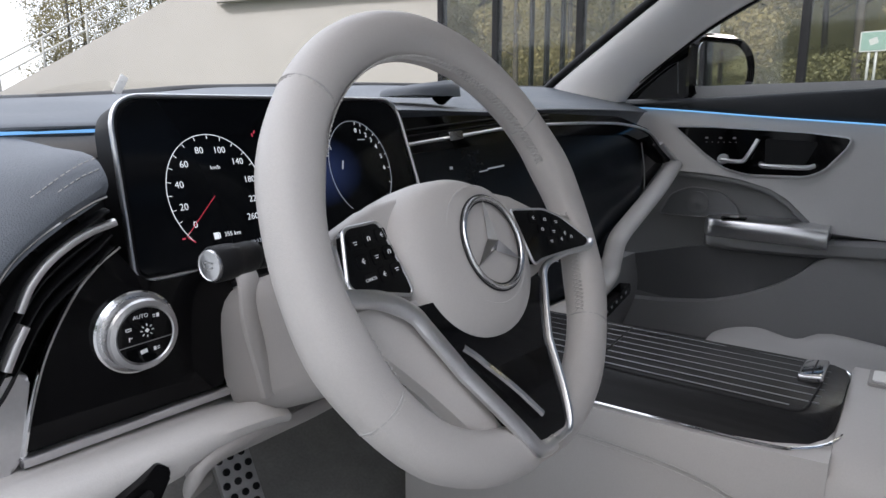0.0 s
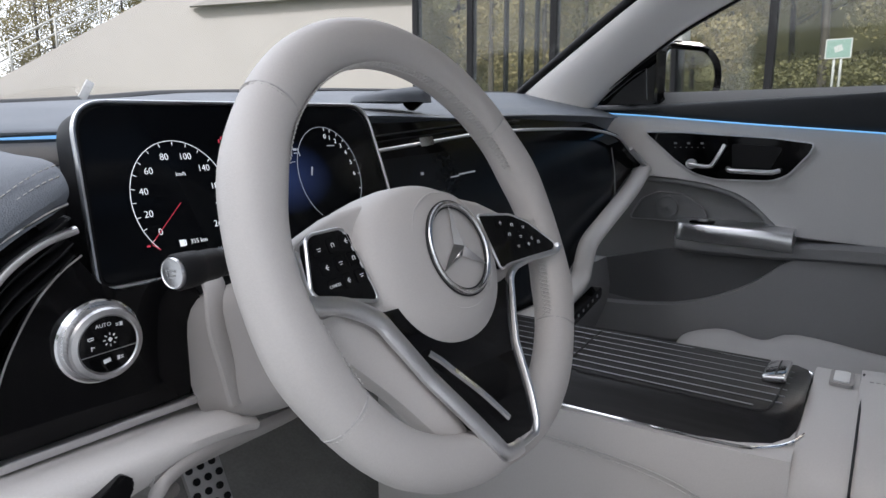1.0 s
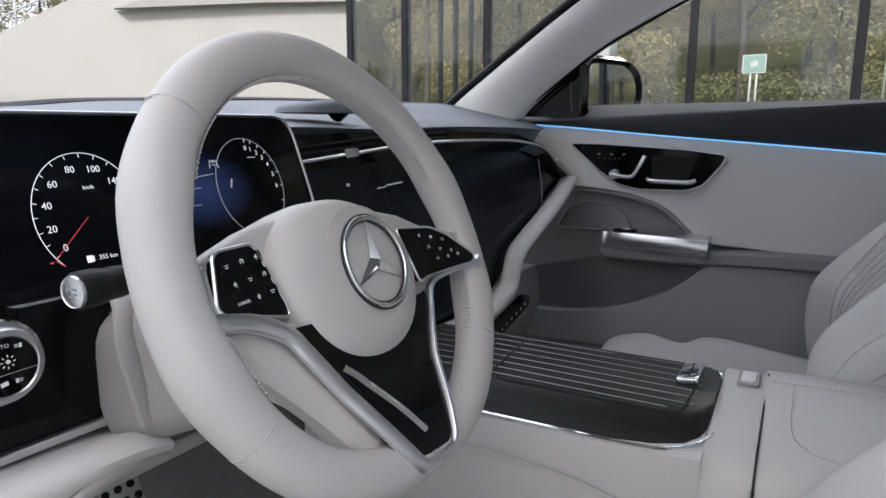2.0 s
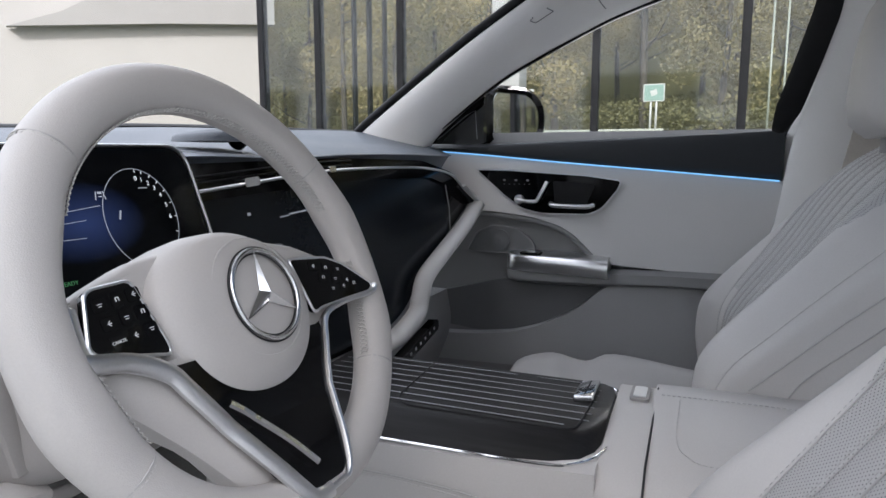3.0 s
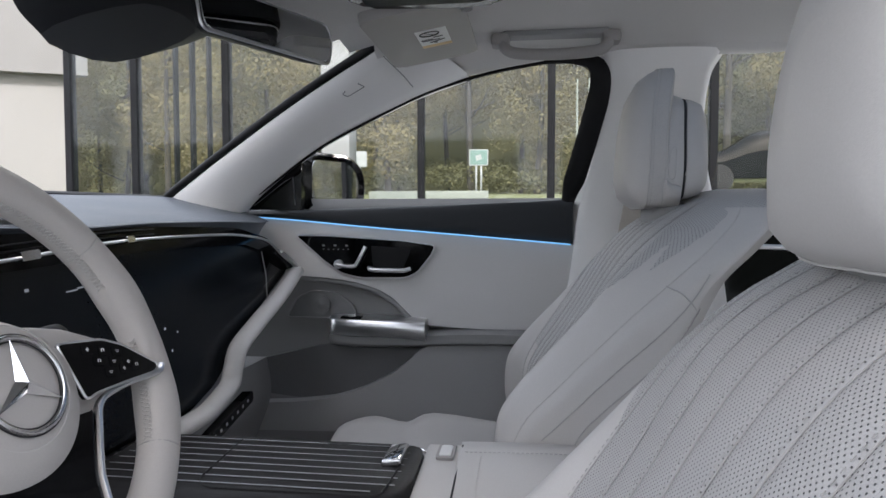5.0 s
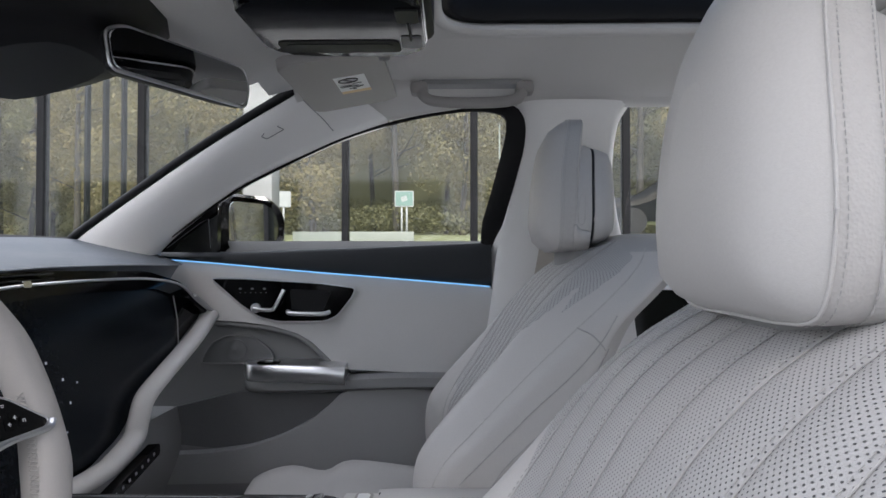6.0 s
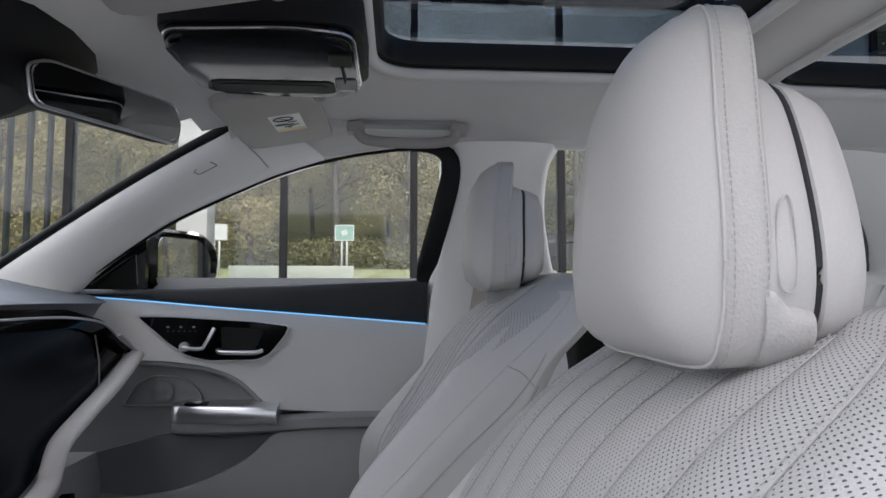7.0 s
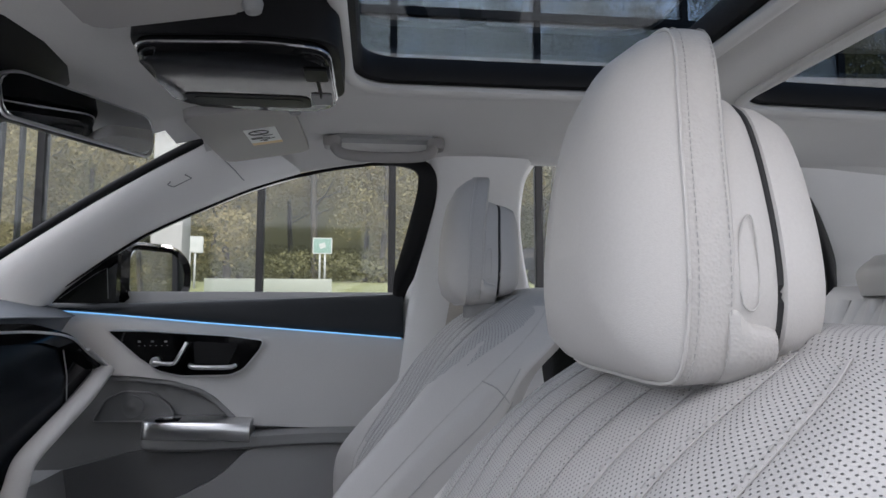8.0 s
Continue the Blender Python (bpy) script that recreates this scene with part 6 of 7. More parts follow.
for i, (a, b, c, d) in enumerate(HOLES):
    rim = rounded([(a, c), (b, c), (b, d), (a, d)], 0.085, 10)
    path = [(p.x, p.y, roof_z(p.x, p.y) + 0.002) for p in rim]
    structure("trim_roof_opening", sweep(path, 0.012, 0.010, n=10, closed=True), HEADLINER, "padded edge of the roof opening", "trim")
    rim = rounded([(a + 0.01, c + 0.01), (b - 0.01, c + 0.01), (b - 0.01, d - 0.01), (a + 0.01, d - 0.01)], 0.08, 10)
    structure("roof_glass_frame", sweep([(p.x, p.y, roof_z(p.x, p.y) + 0.030) for p in rim], 0.014, 0.022, n=10, closed=True, square=0.6), BLACK_PLASTIC, "black frame of the roof glass", "frame")
    g = structure("window_roof", box((a - 0.02, c - 0.02, 1.425), (b + 0.02, d + 0.02, 1.430), 0.0), ROOF_GLASS, "dark tinted roof glass", "window", smooth=False)
    g.visible_shadow = False
# side rail over the passenger's door
rail = []
for y, x, z in ((-0.05, 0.575, 1.285), (-0.2, 0.590, 1.305), (-0.36, 0.596, 1.330), (-0.50, 0.594, 1.338), (-0.62, 0.592, 1.340), (-0.80, 0.60, 1.338), (-1.0, 0.60, 1.345), (-1.3, 0.59, 1.345), (-1.9, 0.56, 1.30)):
    rail.append([(x + 0.012, y, z - 0.008), (x - 0.010, y, z - 0.004), (x - 0.05, y, z + 0.018), (x - 0.10, y, z + 0.030), (x - 0.10, y, z + 0.06), (x + 0.06, y, z + 0.06), (x + 0.05, y, z)])
structure("trim_side_rail", smooth_loft(rail, 4, 2), HEADLINER, "pale headliner rail above the door", "trim")
# grab handle
gh = thing("grab_handle", "light plastic grab handle folded against the roof", "handle", (0.50, -0.40, 1.335))
part("grip", sweep(curve_through([(0.0, 0.105, 0.010), (-0.014, 0.098, -0.012), (-0.016, 0.075, -0.026), (-0.016, 0.0, -0.030), (-0.016, -0.075, -0.026), (-0.014, -0.098, -0.012), (0.0, -0.105, 0.010)], 6), 0.009, 0.011, n=12), PLASTIC, gh)
for y in (0.105, -0.105):
    part("mount", box((-0.02, y - 0.018, -0.010), (0.02, y + 0.018, 0.014), 0.008), PLASTIC, gh)
part("recess", box((-0.018, -0.10, 0.006), (0.02, 0.10, 0.020), 0.006), GREY_PLASTIC, gh)


def visor(x0, x1, label, tag):
    v = thing("sun_visor", label, "sun visor", ((x0 + x1) / 2, -0.17, 1.302), group="sun visors")
    v.matrix_world = Matrix.Translation(((x0 + x1) / 2, -0.17, 1.302)) @ Matrix.Rotation(radians(-10), 4, "X")
    w = (x1 - x0) / 2
    part("board", slab(rounded([(-w, -0.085), (w, -0.085), (w, 0.075), (-w, 0.075)], 0.018, 5), 0.016, Matrix.Rotation(math.pi, 4, "Y") @ pose(0, 0, 0.010), 0.005, 3), PLASTIC, v, "folded visor board")
    part("hinge_clip", lathe([(0.010, 0), (0.011, 0.006), (0.008, 0.014), (0.001, 0.016)], 18, pose((-w + 0.02) if tag else (w - 0.02), -0.088, -0.006, 180, 0, 0)), GREY_PLASTIC, v)
    if tag:
        m = Matrix.Rotation(math.pi, 4, "Y") @ pose(0.01, -0.02, 0.0105)
        lab = part("warning_label", slab([(-0.045, -0.026), (0.036, -0.026), (0.036, 0.026), (-0.045, 0.026)], 0.0006, m), LABEL_WHITE, v, "white warning label")
        part("label_edge", slab([(-0.060, -0.026), (-0.046, -0.026), (-0.046, 0.026), (-0.060, 0.026)], 0.0006, m), LABEL_YELLOW, lab, "faded amber edge")
        part("label_symbol", sweep([m @ Vector((0.016 + 0.011 * math.cos(math.tau * k / 20), 0.004 + 0.016 * math.sin(math.tau * k / 20), 0.0004)) for k in range(20)], 0.0012, n=5, closed=True), BLACK_PLASTIC, lab)
        bars([(0.016, 0.004, 0.024, 0.0016, 40), (-0.012, 0.012, 0.003, 0.02, 0), (-0.018, 0.006, 0.003, 0.03, 0), (-0.026, -0.004, 0.003, 0.028, 20), (-0.034, 0.0, 0.004, 0.006, 0), (-0.004, -0.008, 0.003, 0.016, 0)], m @ pose(0, 0, 0.0006), BLACK_PLASTIC, lab, "label_marks")


visor(0.165, 0.455, "light sun visor with a white warning label", True)
visor(-0.46, -0.135, "light sun visor folded up", False)

# overhead console
oc = thing("overhead_console", "gloss black overhead console with reading lamps", "roof console", (0.055, -0.195, 1.318))
m = Matrix.Rotation(math.pi, 4, "Y")
part("base", slab(rounded([(-0.106, -0.142), (0.106, -0.142), (0.118, -0.05), (0.104, 0.102), (-0.104, 0.102), (-0.118, -0.05)], 0.035, 6), 0.06, m @ pose(0, 0, 0.002), 0.003), BLACK_PLASTIC, oc)
body_o = rounded([(-0.100, -0.130), (0.100, -0.130), (0.113, -0.05), (0.098, 0.095), (-0.098, 0.095), (-0.113, -0.05)], 0.03, 6)
pod = part("pod", slab(body_o, 0.02, m @ pose(0, 0, 0.022), 0.010, 4), PIANO, oc, "gloss black pod")
part("pod_edge", sweep([m @ Vector((p.x * 1.01, p.y * 1.01, 0.010)) for p in body_o], 0.0018, n=8, closed=True), CHROME, pod, "thin silver edge")
part("lamp_lens", slab(rounded([(-0.088, -0.095), (-0.040, -0.095), (-0.040, 0.075), (-0.088, 0.075)], 0.012), 0.003, m @ pose(0, 0, 0.0235), 0.001), BLACK_PLASTIC, pod, "dark lamp lens")
part("lamp_recess", slab(rounded([(-0.078, -0.085), (-0.050, -0.085), (-0.050, 0.065), (-0.078, 0.065)], 0.010), 0.003, m @ pose(0, 0, 0.0245), 0.001), BLACK_PLASTIC, pod)
for x in (-0.085, 0.085):
    part("touch_button", slab(rounded([(-0.014, -0.02), (0.014, -0.02), (0.014, 0.02), (-0.014, 0.02)], 0.004), 0.003, m @ pose(x * 0.55, -0.112, 0.0245, 0, 0, 90), 0.001), GREY_PLASTIC if x < 0 else BLACK_PLASTIC, pod)
part("clear_strip", sweep([m @ Vector((-0.03, -0.112, 0.023)), m @ Vector((0.03, -0.112, 0.023))], 0.002, 0.005, n=8), BLACK_PLASTIC, pod)

# mirror base and rear-view mirror
mb = thing("camera_housing", "black camera housing at the top of the windscreen", "housing", (0.02, 0.13, 1.30))
part("housing", smooth_loft([[(-0.13, -0.10, 0.055), (0.13, -0.10, 0.055), (0.15, 0.08, 0.03), (-0.15, 0.08, 0.03)], [(-0.125, -0.08, 0.02), (0.125, -0.08, 0.02), (0.14, 0.10, -0.01), (-0.14, 0.10, -0.01)], [(-0.10, -0.055, -0.025), (0.10, -0.055, -0.025), (0.11, 0.11, -0.06), (-0.11, 0.11, -0.06)], [(-0.06, -0.02, -0.050), (0.06, -0.02, -0.050), (0.07, 0.11, -0.085), (-0.07, 0.11, -0.085)]], 5, 4), BLACK_PLASTIC, mb)
for k in range(6):
    part("vent_slot", box((-0.055 + 0.018 * k, -0.103, 0.030), (-0.045 + 0.018 * k, -0.096, 0.052), 0.001), PIANO, mb)
a, b = Vector((-0.030, 0.045, 1.2485)), Vector((0.205, -0.045, 1.2600))
mid = (a + b) / 2
rm = new("rear_view_mirror")
fr = plane_frame(mid, b - a, Vector((0.02, 0.12, 1)))
rm.matrix_world = fr
tagged(rm, "frameless rear-view mirror in black casing", "mirror")
sh = rounded([(-0.126, -0.028), (0.115, -0.033), (0.128, 0.0), (0.122, 0.030), (-0.10, 0.032), (-0.128, 0.02)], 0.012, 5)
part("casing", loft([[(p.x * k, p.y * k, z) for p in sh] for k, z in ((0.5, -0.035), (0.85, -0.026), (1.0, -0.010), (1.0, 0.0))]), BLACK_PLASTIC, rm, "black casing")
part("mirror_glass", slab([(p.x * 0.975, p.y * 0.93) for p in sh], 0.004, pose(0, 0, 0.003), 0.0015), MIRROR, rm, "mirror glass")
part("bezel", sweep([(p.x, p.y, 0.0) for p in sh], 0.0022, n=8, closed=True), SATIN, rm, "thin bright edge")
part("stem", sweep([(-0.02, 0.0, -0.02), (-0.03, 0.02, -0.05), (-0.04, 0.045, -0.08)], 0.012, n=10), BLACK_PLASTIC, rm)


# ---- seats ----
# levels of the backrest: height, bolster front, stitched corner behind it, centre ahead of it, back face, half width
LEVELS = [(0.395, -0.335, -0.020, -0.040, -0.50, 0.225), (0.480, -0.323, -0.022, -0.045, -0.515, 0.235), (0.555, -0.307, -0.022, -0.047, -0.525, 0.240),
          (0.607, -0.302, -0.026, -0.047, -0.530, 0.242), (0.661, -0.309, -0.042, -0.046, -0.512, 0.244), (0.705, -0.338, -0.054, -0.040, -0.526, 0.244),
          (0.755, -0.383, -0.057, -0.030, -0.550, 0.243), (0.805, -0.429, -0.061, -0.016, -0.574, 0.242), (0.855, -0.473, -0.071, -0.001, -0.600, 0.240),
          (0.895, -0.511, -0.078, 0.010, -0.620, 0.235), (0.925, -0.543, -0.077, 0.013, -0.638, 0.224), (0.946, -0.572, -0.066, 0.013, -0.648, 0.213), (0.966, -0.600, -0.048, 0.008, -0.656, 0.200), (0.979, -0.622, -0.030, 0.003, -0.664, 0.178)]
FINE = [tuple(p) + tuple(q) for p, q in zip(curve_through([r[:3] for r in LEVELS], 8), curve_through([r[3:] for r in LEVELS], 8))]
ACROSS = (0.0, 0.2, 0.4, 0.6, 0.72, 0.82, 0.90, 0.96, 1.0)


def level(z):
    """All numbers of the backrest at one height."""
    i = next((j for j in range(len(FINE) - 1) if z <= FINE[j + 1][0]), len(FINE) - 2)
    t = (z - FINE[i][0]) / (FINE[i + 1][0] - FINE[i][0])
    return [p + (q - p) * t for p, q in zip(FINE[i], FINE[i + 1])]


def front(u, z):
    """A point of the backrest's front, u from -1 to 1 across its width."""
    z, crest, corner, centre, behind, half = level(z)
    k = abs(u)
    marks = ((0.0, 1.04 * centre), (0.2, 1.03 * centre), (0.4, centre), (0.6, 0.84 * centre), (0.72, 0.3 * centre), (0.82, -0.002), (0.90, 0.42 * corner), (0.96, corner), (1.0, corner - 0.020))
    for (k0, f0), (k1, f1) in zip(marks, marks[1:]):
        if k <= k1:
            t = (k - k0) / (k1 - k0)
            t = t + 0.35 * (t * t * (3 - 2 * t) - t)
            return Vector((u * half, crest + f0 + (f1 - f0) * t, z))
    return Vector((u * half, crest + corner - 0.020, z))


def build_seat(at, label, group):
    seat = thing("car_seat", label, "seat", at, group=group)

    def rel(p):
        return Vector(p) - Vector((0, 0, 0.32))

    rings = []
    for row in LEVELS:
        z, crest, corner, centre, behind, half = row
        ring = [front(u, z) for u in [-k for k in ACROSS[:0:-1]] + list(ACROSS)]
        edge = crest + corner - 0.020
        for u, f, back_by in ((1.015, 0.4, 0.0), (1.01, 0.8, 0.0), (0.96, 1.0, 0.0), (0.75, 1.0, 0.028), (0.4, 1.0, 0.040), (0, 1.0, 0.042),
                              (-0.4, 1.0, 0.040), (-0.75, 1.0, 0.028), (-0.96, 1.0, 0.0), (-1.01, 0.8, 0.0), (-1.015, 0.4, 0.0)):
            ring.append(Vector((u * half, edge + (min(behind, edge - 0.03) - edge) * f - back_by, z)))
        rings.append([rel(p) for p in ring])
    last = rings[-1]
    c = sum(last, Vector()) / len(last)
    rings.append([c + (p - c) * 0.82 + Vector((0, -0.004, 0.010)) for p in last])
    rings.append([c + (p - c) * 0.40 + Vector((0, -0.006, 0.014)) for p in last])
    back = part("backrest", smooth_loft(rings, 4, 3), LEATHER, seat, "light leather backrest with side bolsters")
    me = back.data
    me.materials.append(PERFORATED)
    lay = me.uv_layers.new(name="map")
    for f in me.polygons:
        f.material_index = 1 if f.center.z > 0.640 and f.normal.z > 0.3 else 0
        for li in f.loop_indices:
            co = me.vertices[me.loops[li].vertex_index].co
            lay.data[li].uv = (co.x, -co.y)

    # perforated flutes, fanning out to the shoulders
    def spread(z):
        return 0.80 + 0.24 * max(0.0, min(1.0, (z - 0.60) / 0.33))

    zs = [0.42 + (0.9785 - 0.42) * k / 48 for k in range(49)]
    cuts = [-0.90, -0.70, -0.50, -0.30, -0.10, 0.10, 0.30, 0.50, 0.70, 0.90]
    for a, b in zip(cuts, cuts[1:]):
        outer = max(abs(a), abs(b)) > 0.8
        bm = bmesh.new()
        lay = bm.loops.layers.uv.new("map")
        rows, info, run, prev = [], {}, 0.0, None
        levels = [z for z in zs if z > 0.80] if outer else zs
        for z in levels:
            p0 = front(0, z)
            run += (p0 - prev).length if prev else 0.0
            prev = p0
            row, side, near = [], 0.0, None
            fade = min(1.0, (z - levels[0]) / 0.04, (levels[-1] - z) / 0.012 + 0.15)
            for j in range(11):
                f = j / 10
                u = (a + (b - a) * f) * spread(z)
                if outer:
                    # the shoulder flute grows out of the bolster seam
                    root = math.copysign(0.70, a) * spread(z)
                    u = root + (u - root) * min(1.0, (z - levels[0]) / 0.07 + 0.03)
                p = front(u, z)
                lift = 0.0006 + 0.0012 * fade * (1 - (2 * f - 1) ** 4) if 0 < j < 10 else 0.0003
                vert = bm.verts.new(rel(p + Vector((0, lift, 0.7 * lift))))
                side += (p - near).length if near else 0.0
                near = p
                info[vert] = (0.24 * a + side, run)
                row.append(vert)
            rows.append(row)
        for r0, r1 in zip(rows, rows[1:]):
            for j in range(10):
                f = bm.faces.new((r0[j], r0[j + 1], r1[j + 1], r1[j]))
                for lp in f.loops:
                    lp[lay].uv = info[lp.vert]
        fl = part("flute", bm, PERFORATED, back, "perforated leather flute")
        fl.data.materials.append(LEATHER)
        start = 0.0 if outer else 0.70 - 0.32 if max(abs(a), abs(b)) > 0.6 else 0.62 - 0.32
        for f in fl.data.polygons:
            if f.center.z < start:
                f.material_index = 1
        if b < 0.8:
            line = [rel(front(b * spread(z), z) + Vector((0, 0.0010, 0.0008))) for z in zs]
            part("flute_seam", sweep(line, 0.0006, n=5), STITCH, back)
            part("flute_stitching", dashes([p + Vector((0.003, 0.0012, 0.0008)) for p in line], 0.0034, 0.003, 0.0004, up=(0, 1, 0)), STITCH, back)
    # seams laid on the backrest's skin
    skin = [(v.co.copy(), v.normal.copy()) for v in me.vertices]

    def on_skin(p, lift=0.0004):
        co, nor = min(skin, key=lambda s: (s[0] - p).length)
        return p - nor * ((p - co).dot(nor) - lift)

    for sgn in (-1, 1):
        line = [rel(front(sgn * 0.955, z)) for z in zs[3:-1]]
        part("corner_seam", sweep(line, 0.0012, n=6), PALE_STITCH, back)
        part("corner_stitching", dashes([p + Vector((sgn * -0.005, 0.003, 0.001)) for p in line], 0.004, 0.0025, 0.0005, up=(0, 1, 0)), STITCH, back)
        creases = ([(-0.372, 0.637), (-0.415, 0.680), (-0.470, 0.735), (-0.530, 0.790), (-0.570, 0.836), (-0.592, 0.872)],
                   [(-0.403, 0.600), (-0.430, 0.655), (-0.490, 0.714), (-0.559, 0.778), (-0.600, 0.816)], [(-0.532, 0.862), (-0.556, 0.846), (-0.578, 0.822)])
        for pts in creases:
            line = curve_through([rel((sgn * 0.246, y, z)) for y, z in pts], 6)
            part("panel_seam", sweep([on_skin(p) for p in line], 0.0010, n=6), STITCH, back)
    # cushion
    cr = []
    for y, z0, half, lift in ((0.055, 0.40, 0.235, 0.0), (0.070, 0.450, 0.245, 0.015), (0.045, 0.464, 0.25, 0.030), (-0.02, 0.476, 0.25, 0.036), (-0.09, 0.462, 0.25, 0.040), (-0.15, 0.475, 0.25, 0.05), (-0.30, 0.46, 0.25, 0.05), (-0.42, 0.455, 0.24, 0.05)):
        ring = []
        for u, f in ((-1.0, -0.10), (-0.99, -0.03), (-0.92, 0.8), (-0.82, 1.0), (-0.72, 0.7), (-0.60, 0.1), (-0.3, -0.05), (-0.02, 0.0), (0.02, 0.0), (0.3, -0.05), (0.60, 0.1), (0.72, 0.7), (0.82, 1.0), (0.92, 0.8), (0.99, -0.03), (1.0, -0.10)):
            ring.append(rel((u * half, y, z0 + (f * lift if f > -0.02 else -0.05 if f > -0.06 else -0.12))))
        for u in (0.9, -0.9):
            ring.append(rel((u * half, y, z0 - 0.20)))
        cr.append(ring)
    cush = part("cushion", smooth_loft(cr, 4, 3), LEATHER, seat, "light leather seat cushion")
    part("cushion_seam", sweep(curve_through([rel((-0.15, y, z)) for y, z in ((0.072, 0.455), (0.046, 0.500), (-0.02, 0.514), (-0.15, 0.482), (-0.30, 0.468))], 6), 0.0013, n=6), STITCH, cush)
    part("seat_base", box(rel((-0.21, -0.42, 0.30)), rel((0.21, 0.03, 0.46)), 0.02), BLACK_PLASTIC, seat, "black seat base")

    # headrest
    hr = []
    def egg(w, h, lift=0.0):
        pts = [(0.0, 0.0), (0.70, 0.004), (0.93, 0.05), (1.0, 0.20), (0.97, 0.37), (0.88, 0.56), (0.75, 0.74), (0.58, 0.89), (0.36, 0.975), (0.0, 1.0)]
        right = [(w * x, lift + h * y) for x, y in pts]
        ring = right + [(-x, y) for x, y in right[-2:0:-1]]
        return [Vector((p.x, p.y, 0)) for p in curve_through([(x, y, 0) for x, y in ring], 3, True)]

    prof = egg(0.102, 0.230)
    H = Vector((0.005, -0.554, 0.960 - 0.32)) if at[0] < 0 else Vector((-0.003, -0.535, 0.964 - 0.32))

    def slope(zv):
        return -0.05 * zv - 0.9 * max(0.0, zv - 0.10) ** 2

    def ringed(shape, k, kz, dy, mid=0.110):
        return [H + Vector((p.x * k, dy + slope(mid + (p.y - mid) * kz), mid + (p.y - mid) * kz)) for p in shape]

    hr = [ringed(prof, k, k, dy) for k, dy in ((0.30, 0.038), (0.62, 0.035), (0.84, 0.026), (0.95, 0.012), (1.0, 0.0))]
    part("headrest_front", loft(hr), LEATHER, seat, "smooth light leather headrest front")
    band = part("headrest_band", loft([ringed(prof, k, k, dy) for k, dy in ((1.0, 0.0), (1.010, -0.005), (1.012, -0.014), (1.006, -0.024), (0.97, -0.027))]), LEATHER_GRAINED, seat, "grained leather band round the headrest")
    for dy in (-0.004, -0.022):
        ring = ringed(prof, 1.0155, 1.014, dy)
        ring.append(ring[0])
        part("band_stitching", dashes(ring, 0.0028, 0.0018, 0.00034, up=(0, 1, 0)), STITCH, band)
    part("piping", sweep(ringed(prof, 1.004, 1.004, 0.001), 0.0011, n=8, closed=True), LEATHER, band)
    low = egg(0.104, 0.182, 0.006)
    part("headrest_side", loft([ringed(low, k, kz, dy, 0.08) for k, kz, dy in ((0.985, 1.0, -0.020), (0.99, 0.99, -0.034), (0.985, 0.95, -0.046), (0.96, 0.92, -0.050))]), LEATHER, seat, "smooth side panel of the headrest")
    shelf = [[H + Vector((p.x, dy, p.y)) for p in rounded([(-w + 0.02, 0.0), (w - 0.02, 0.0), (w, 0.016), (w, top), (-w, top), (-w, 0.016)], [0.01, 0.01, 0.012, 0.010, 0.010, 0.012], 4)] for w, top, dy in ((0.103, 0.046, -0.023), (0.1070, 0.044, -0.027), (0.1075, 0.036, -0.034), (0.107, 0.034, -0.044), (0.104, 0.033, -0.049))]
    part("headrest_lip", loft(shelf), LEATHER_GRAINED, seat, "grained lower lip")
    for sgn in (-1, 1):
        bt = [(0.1038, -0.028, 0.046), (0.1038, -0.037, 0.046), (0.0995, -0.038, 0.080), (0.0960, -0.036, 0.094), (0.0985, -0.029, 0.082)]
        part("tilt_button", sweep([H + Vector((sgn * p.x, p.y + slope(p.z), p.z)) for p in curve_through(bt, 5, True)], 0.0006, n=6, closed=True), PALE_STITCH, seat)
    part("headrest_shell", loft([ringed(low, k, kz, dy, 0.08) for k, kz, dy in ((0.88, 0.86, -0.050), (0.975, 0.925, -0.055), (0.975, 0.90, -0.066), (0.93, 0.84, -0.080), (0.78, 0.68, -0.090), (0.4, 0.3, -0.094))]), LEATHER, seat, "smooth rear shell")
    part("shell_gap", sweep(ringed(low, 0.93, 0.90, -0.052, 0.08), 0.0035, n=6, closed=True), SEAM_AND_SHADE, seat, "dark gap before the rear shell")
    for x in (-0.045, 0.045):
        part("headrest_post", sweep([H + Vector((x, -0.045, 0.03)), H + Vector((x, -0.052, -0.05))], 0.006, up=(1, 0, 0), n=10), CHROME, seat)
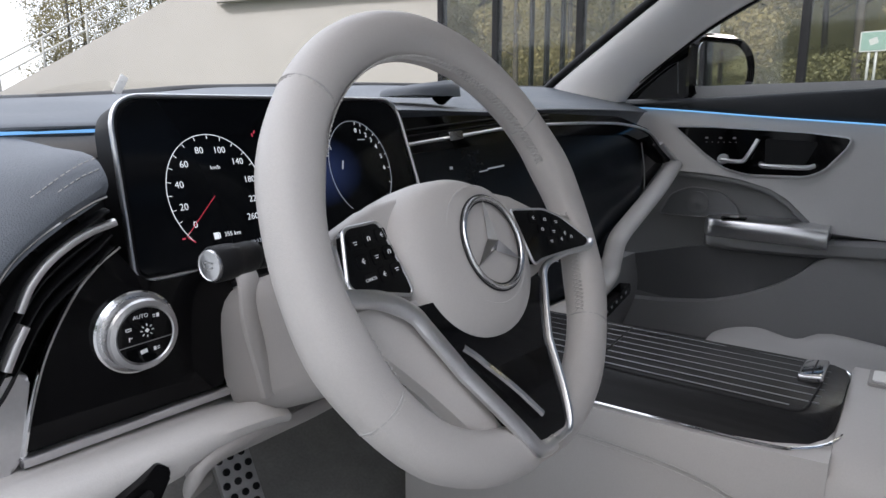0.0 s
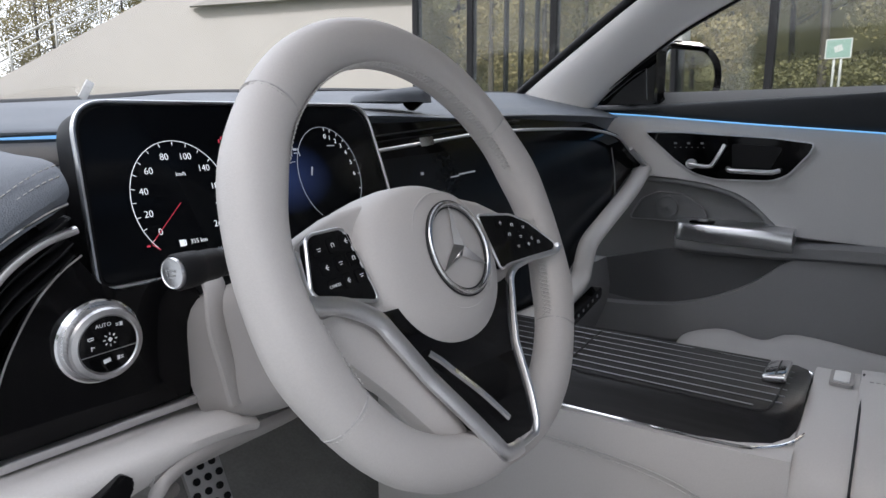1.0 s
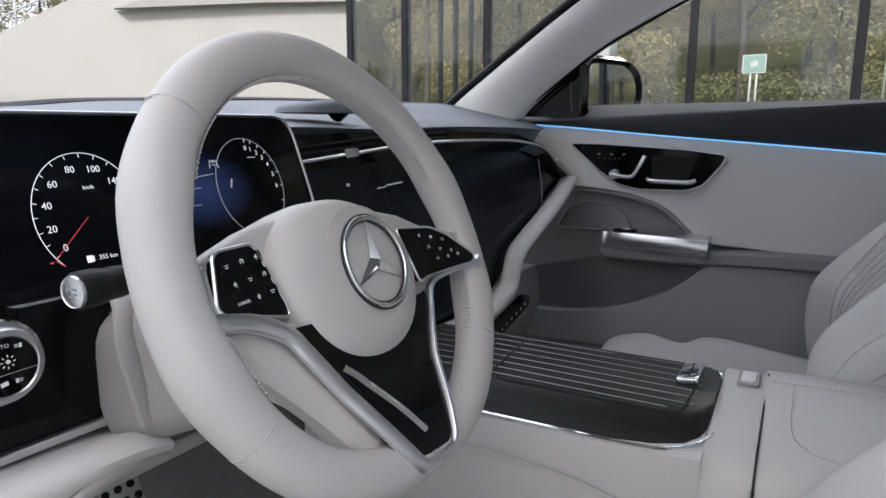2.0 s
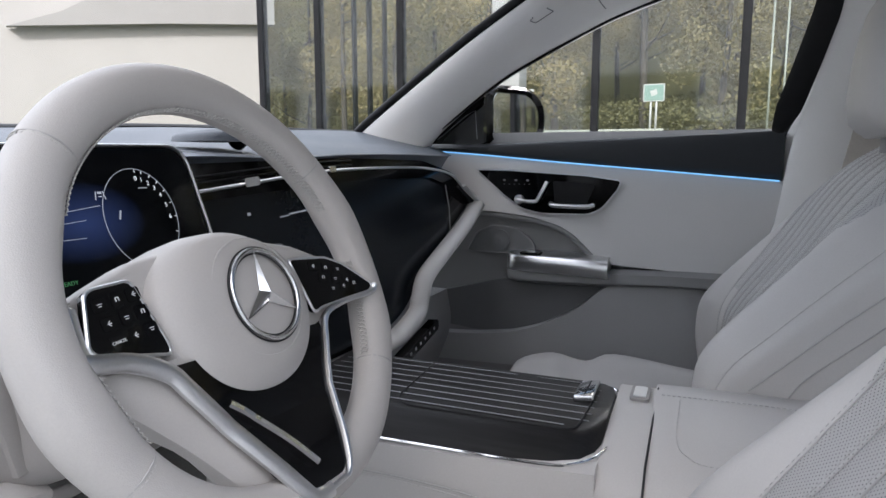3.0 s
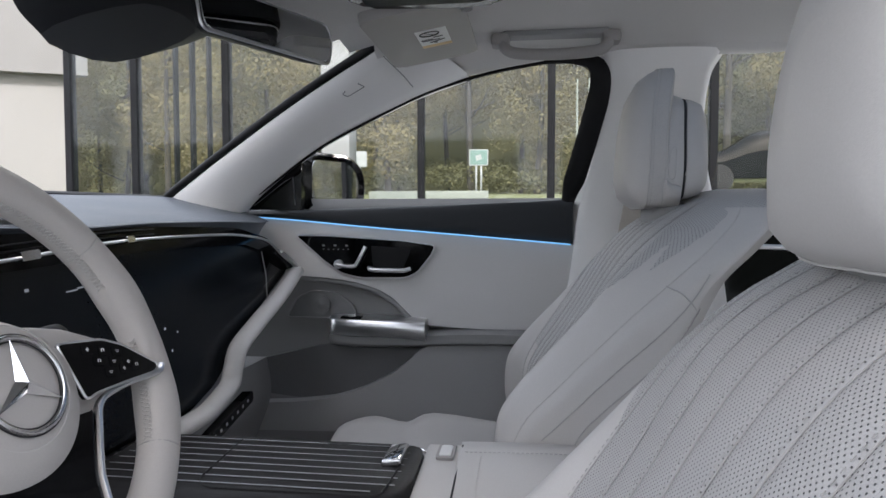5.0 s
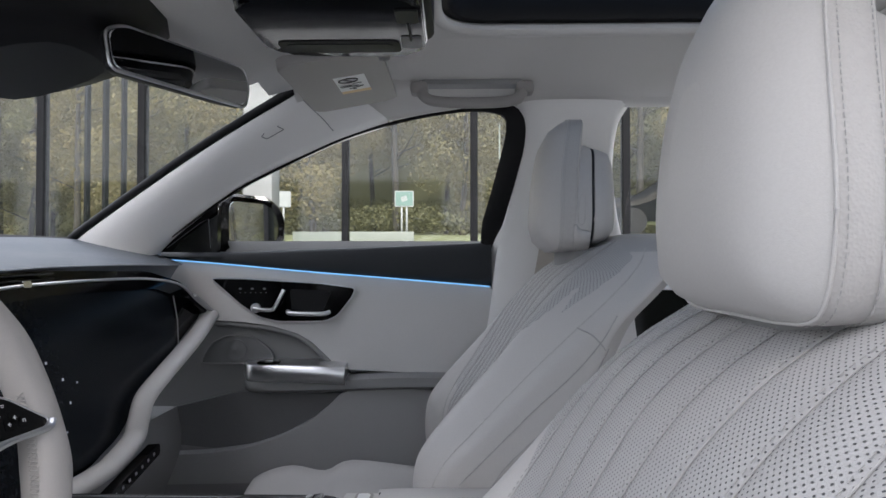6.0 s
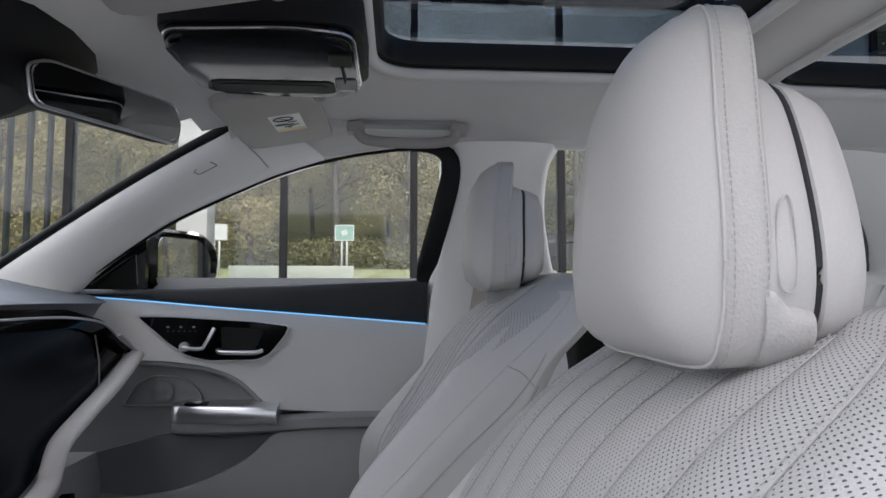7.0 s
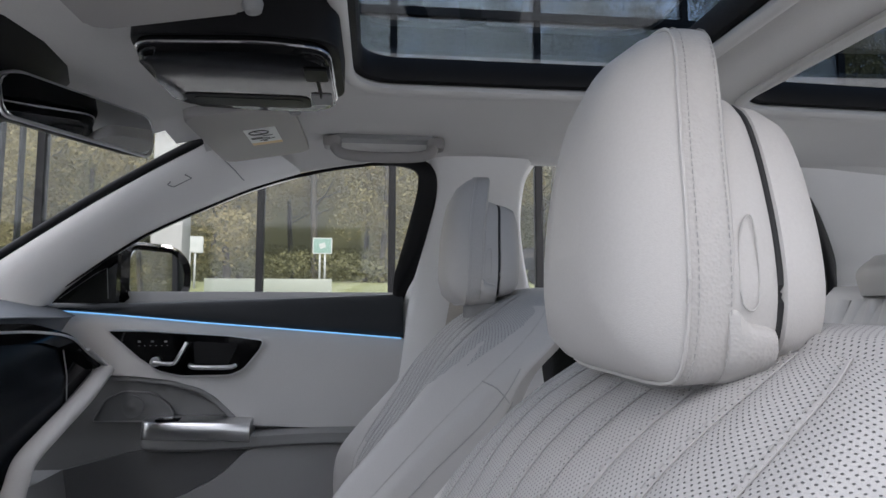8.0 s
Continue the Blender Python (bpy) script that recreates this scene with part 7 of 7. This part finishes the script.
    part("headrest_collar", smooth_loft([[H + Vector((x, y, z)) for x, y in ((-0.07, -0.09), (0.07, -0.09), (0.07, -0.02), (-0.07, -0.02))] for z in (-0.03, -0.012, 0.004)], 2, 4), GREY_PLASTIC, seat)
    return seat


build_seat((-0.37, 0.008, 0.32), "light leather driver seat with perforated centre and headrest", "front seats")
build_seat((0.362, 0.0, 0.365), "light leather passenger seat with perforated centre and headrest", "front seats")

rear = thing("rear_bench", "light leather rear bench with ribbed backrest", "seat", (0, -1.35, 0.32))
rr = []
for z, y, th in ((0.30, 0.05, 0.20), (0.45, 0.02, 0.20), (0.60, -0.04, 0.18), (0.70, -0.09, 0.14), (0.735, -0.13, 0.08)):
    rr.append([(-0.62, y, z), (-0.3, y + 0.01, z), (0, y, z), (0.3, y + 0.01, z), (0.62, y, z), (0.62, y - th, z), (-0.62, y - th, z)])
rb = part("rear_backrest", smooth_loft(rr, 5, 2), LEATHER, rear)
for k in range(9):
    x = 0.18 + 0.045 * k
    part("rib", sweep(curve_through([(x, 0.045, 0.35), (x, 0.022, 0.46), (x, -0.034, 0.60), (x, -0.08, 0.70)], 6), 0.021, 0.010, up=(0, 1, 0), n=8), LEATHER, rb)
part("rear_cushion", box((-0.62, -0.02, 0.0), (0.62, 0.48, 0.24), 0.06, 4), LEATHER, rear)
rh = thing("rear_headrest", "low light leather rear headrest", "headrest", (0.36, -1.47, 1.03))
part("pad", smooth_loft([[(-0.12, 0.05, 0), (0.12, 0.05, 0), (0.12, -0.05, 0), (-0.12, -0.05, 0)], [(-0.125, 0.055, 0.05), (0.125, 0.055, 0.05), (0.125, -0.055, 0.05), (-0.125, -0.055, 0.05)], [(-0.10, 0.03, 0.085), (0.10, 0.03, 0.085), (0.10, -0.05, 0.085), (-0.10, -0.05, 0.085)]], 4, 4), LEATHER, rh)
structure("wall_rear_shelf", box((-0.62, -1.9, 0.9), (0.62, -1.52, 0.96), 0.02), GREY_LEATHER, "grey parcel shelf", "shelf")
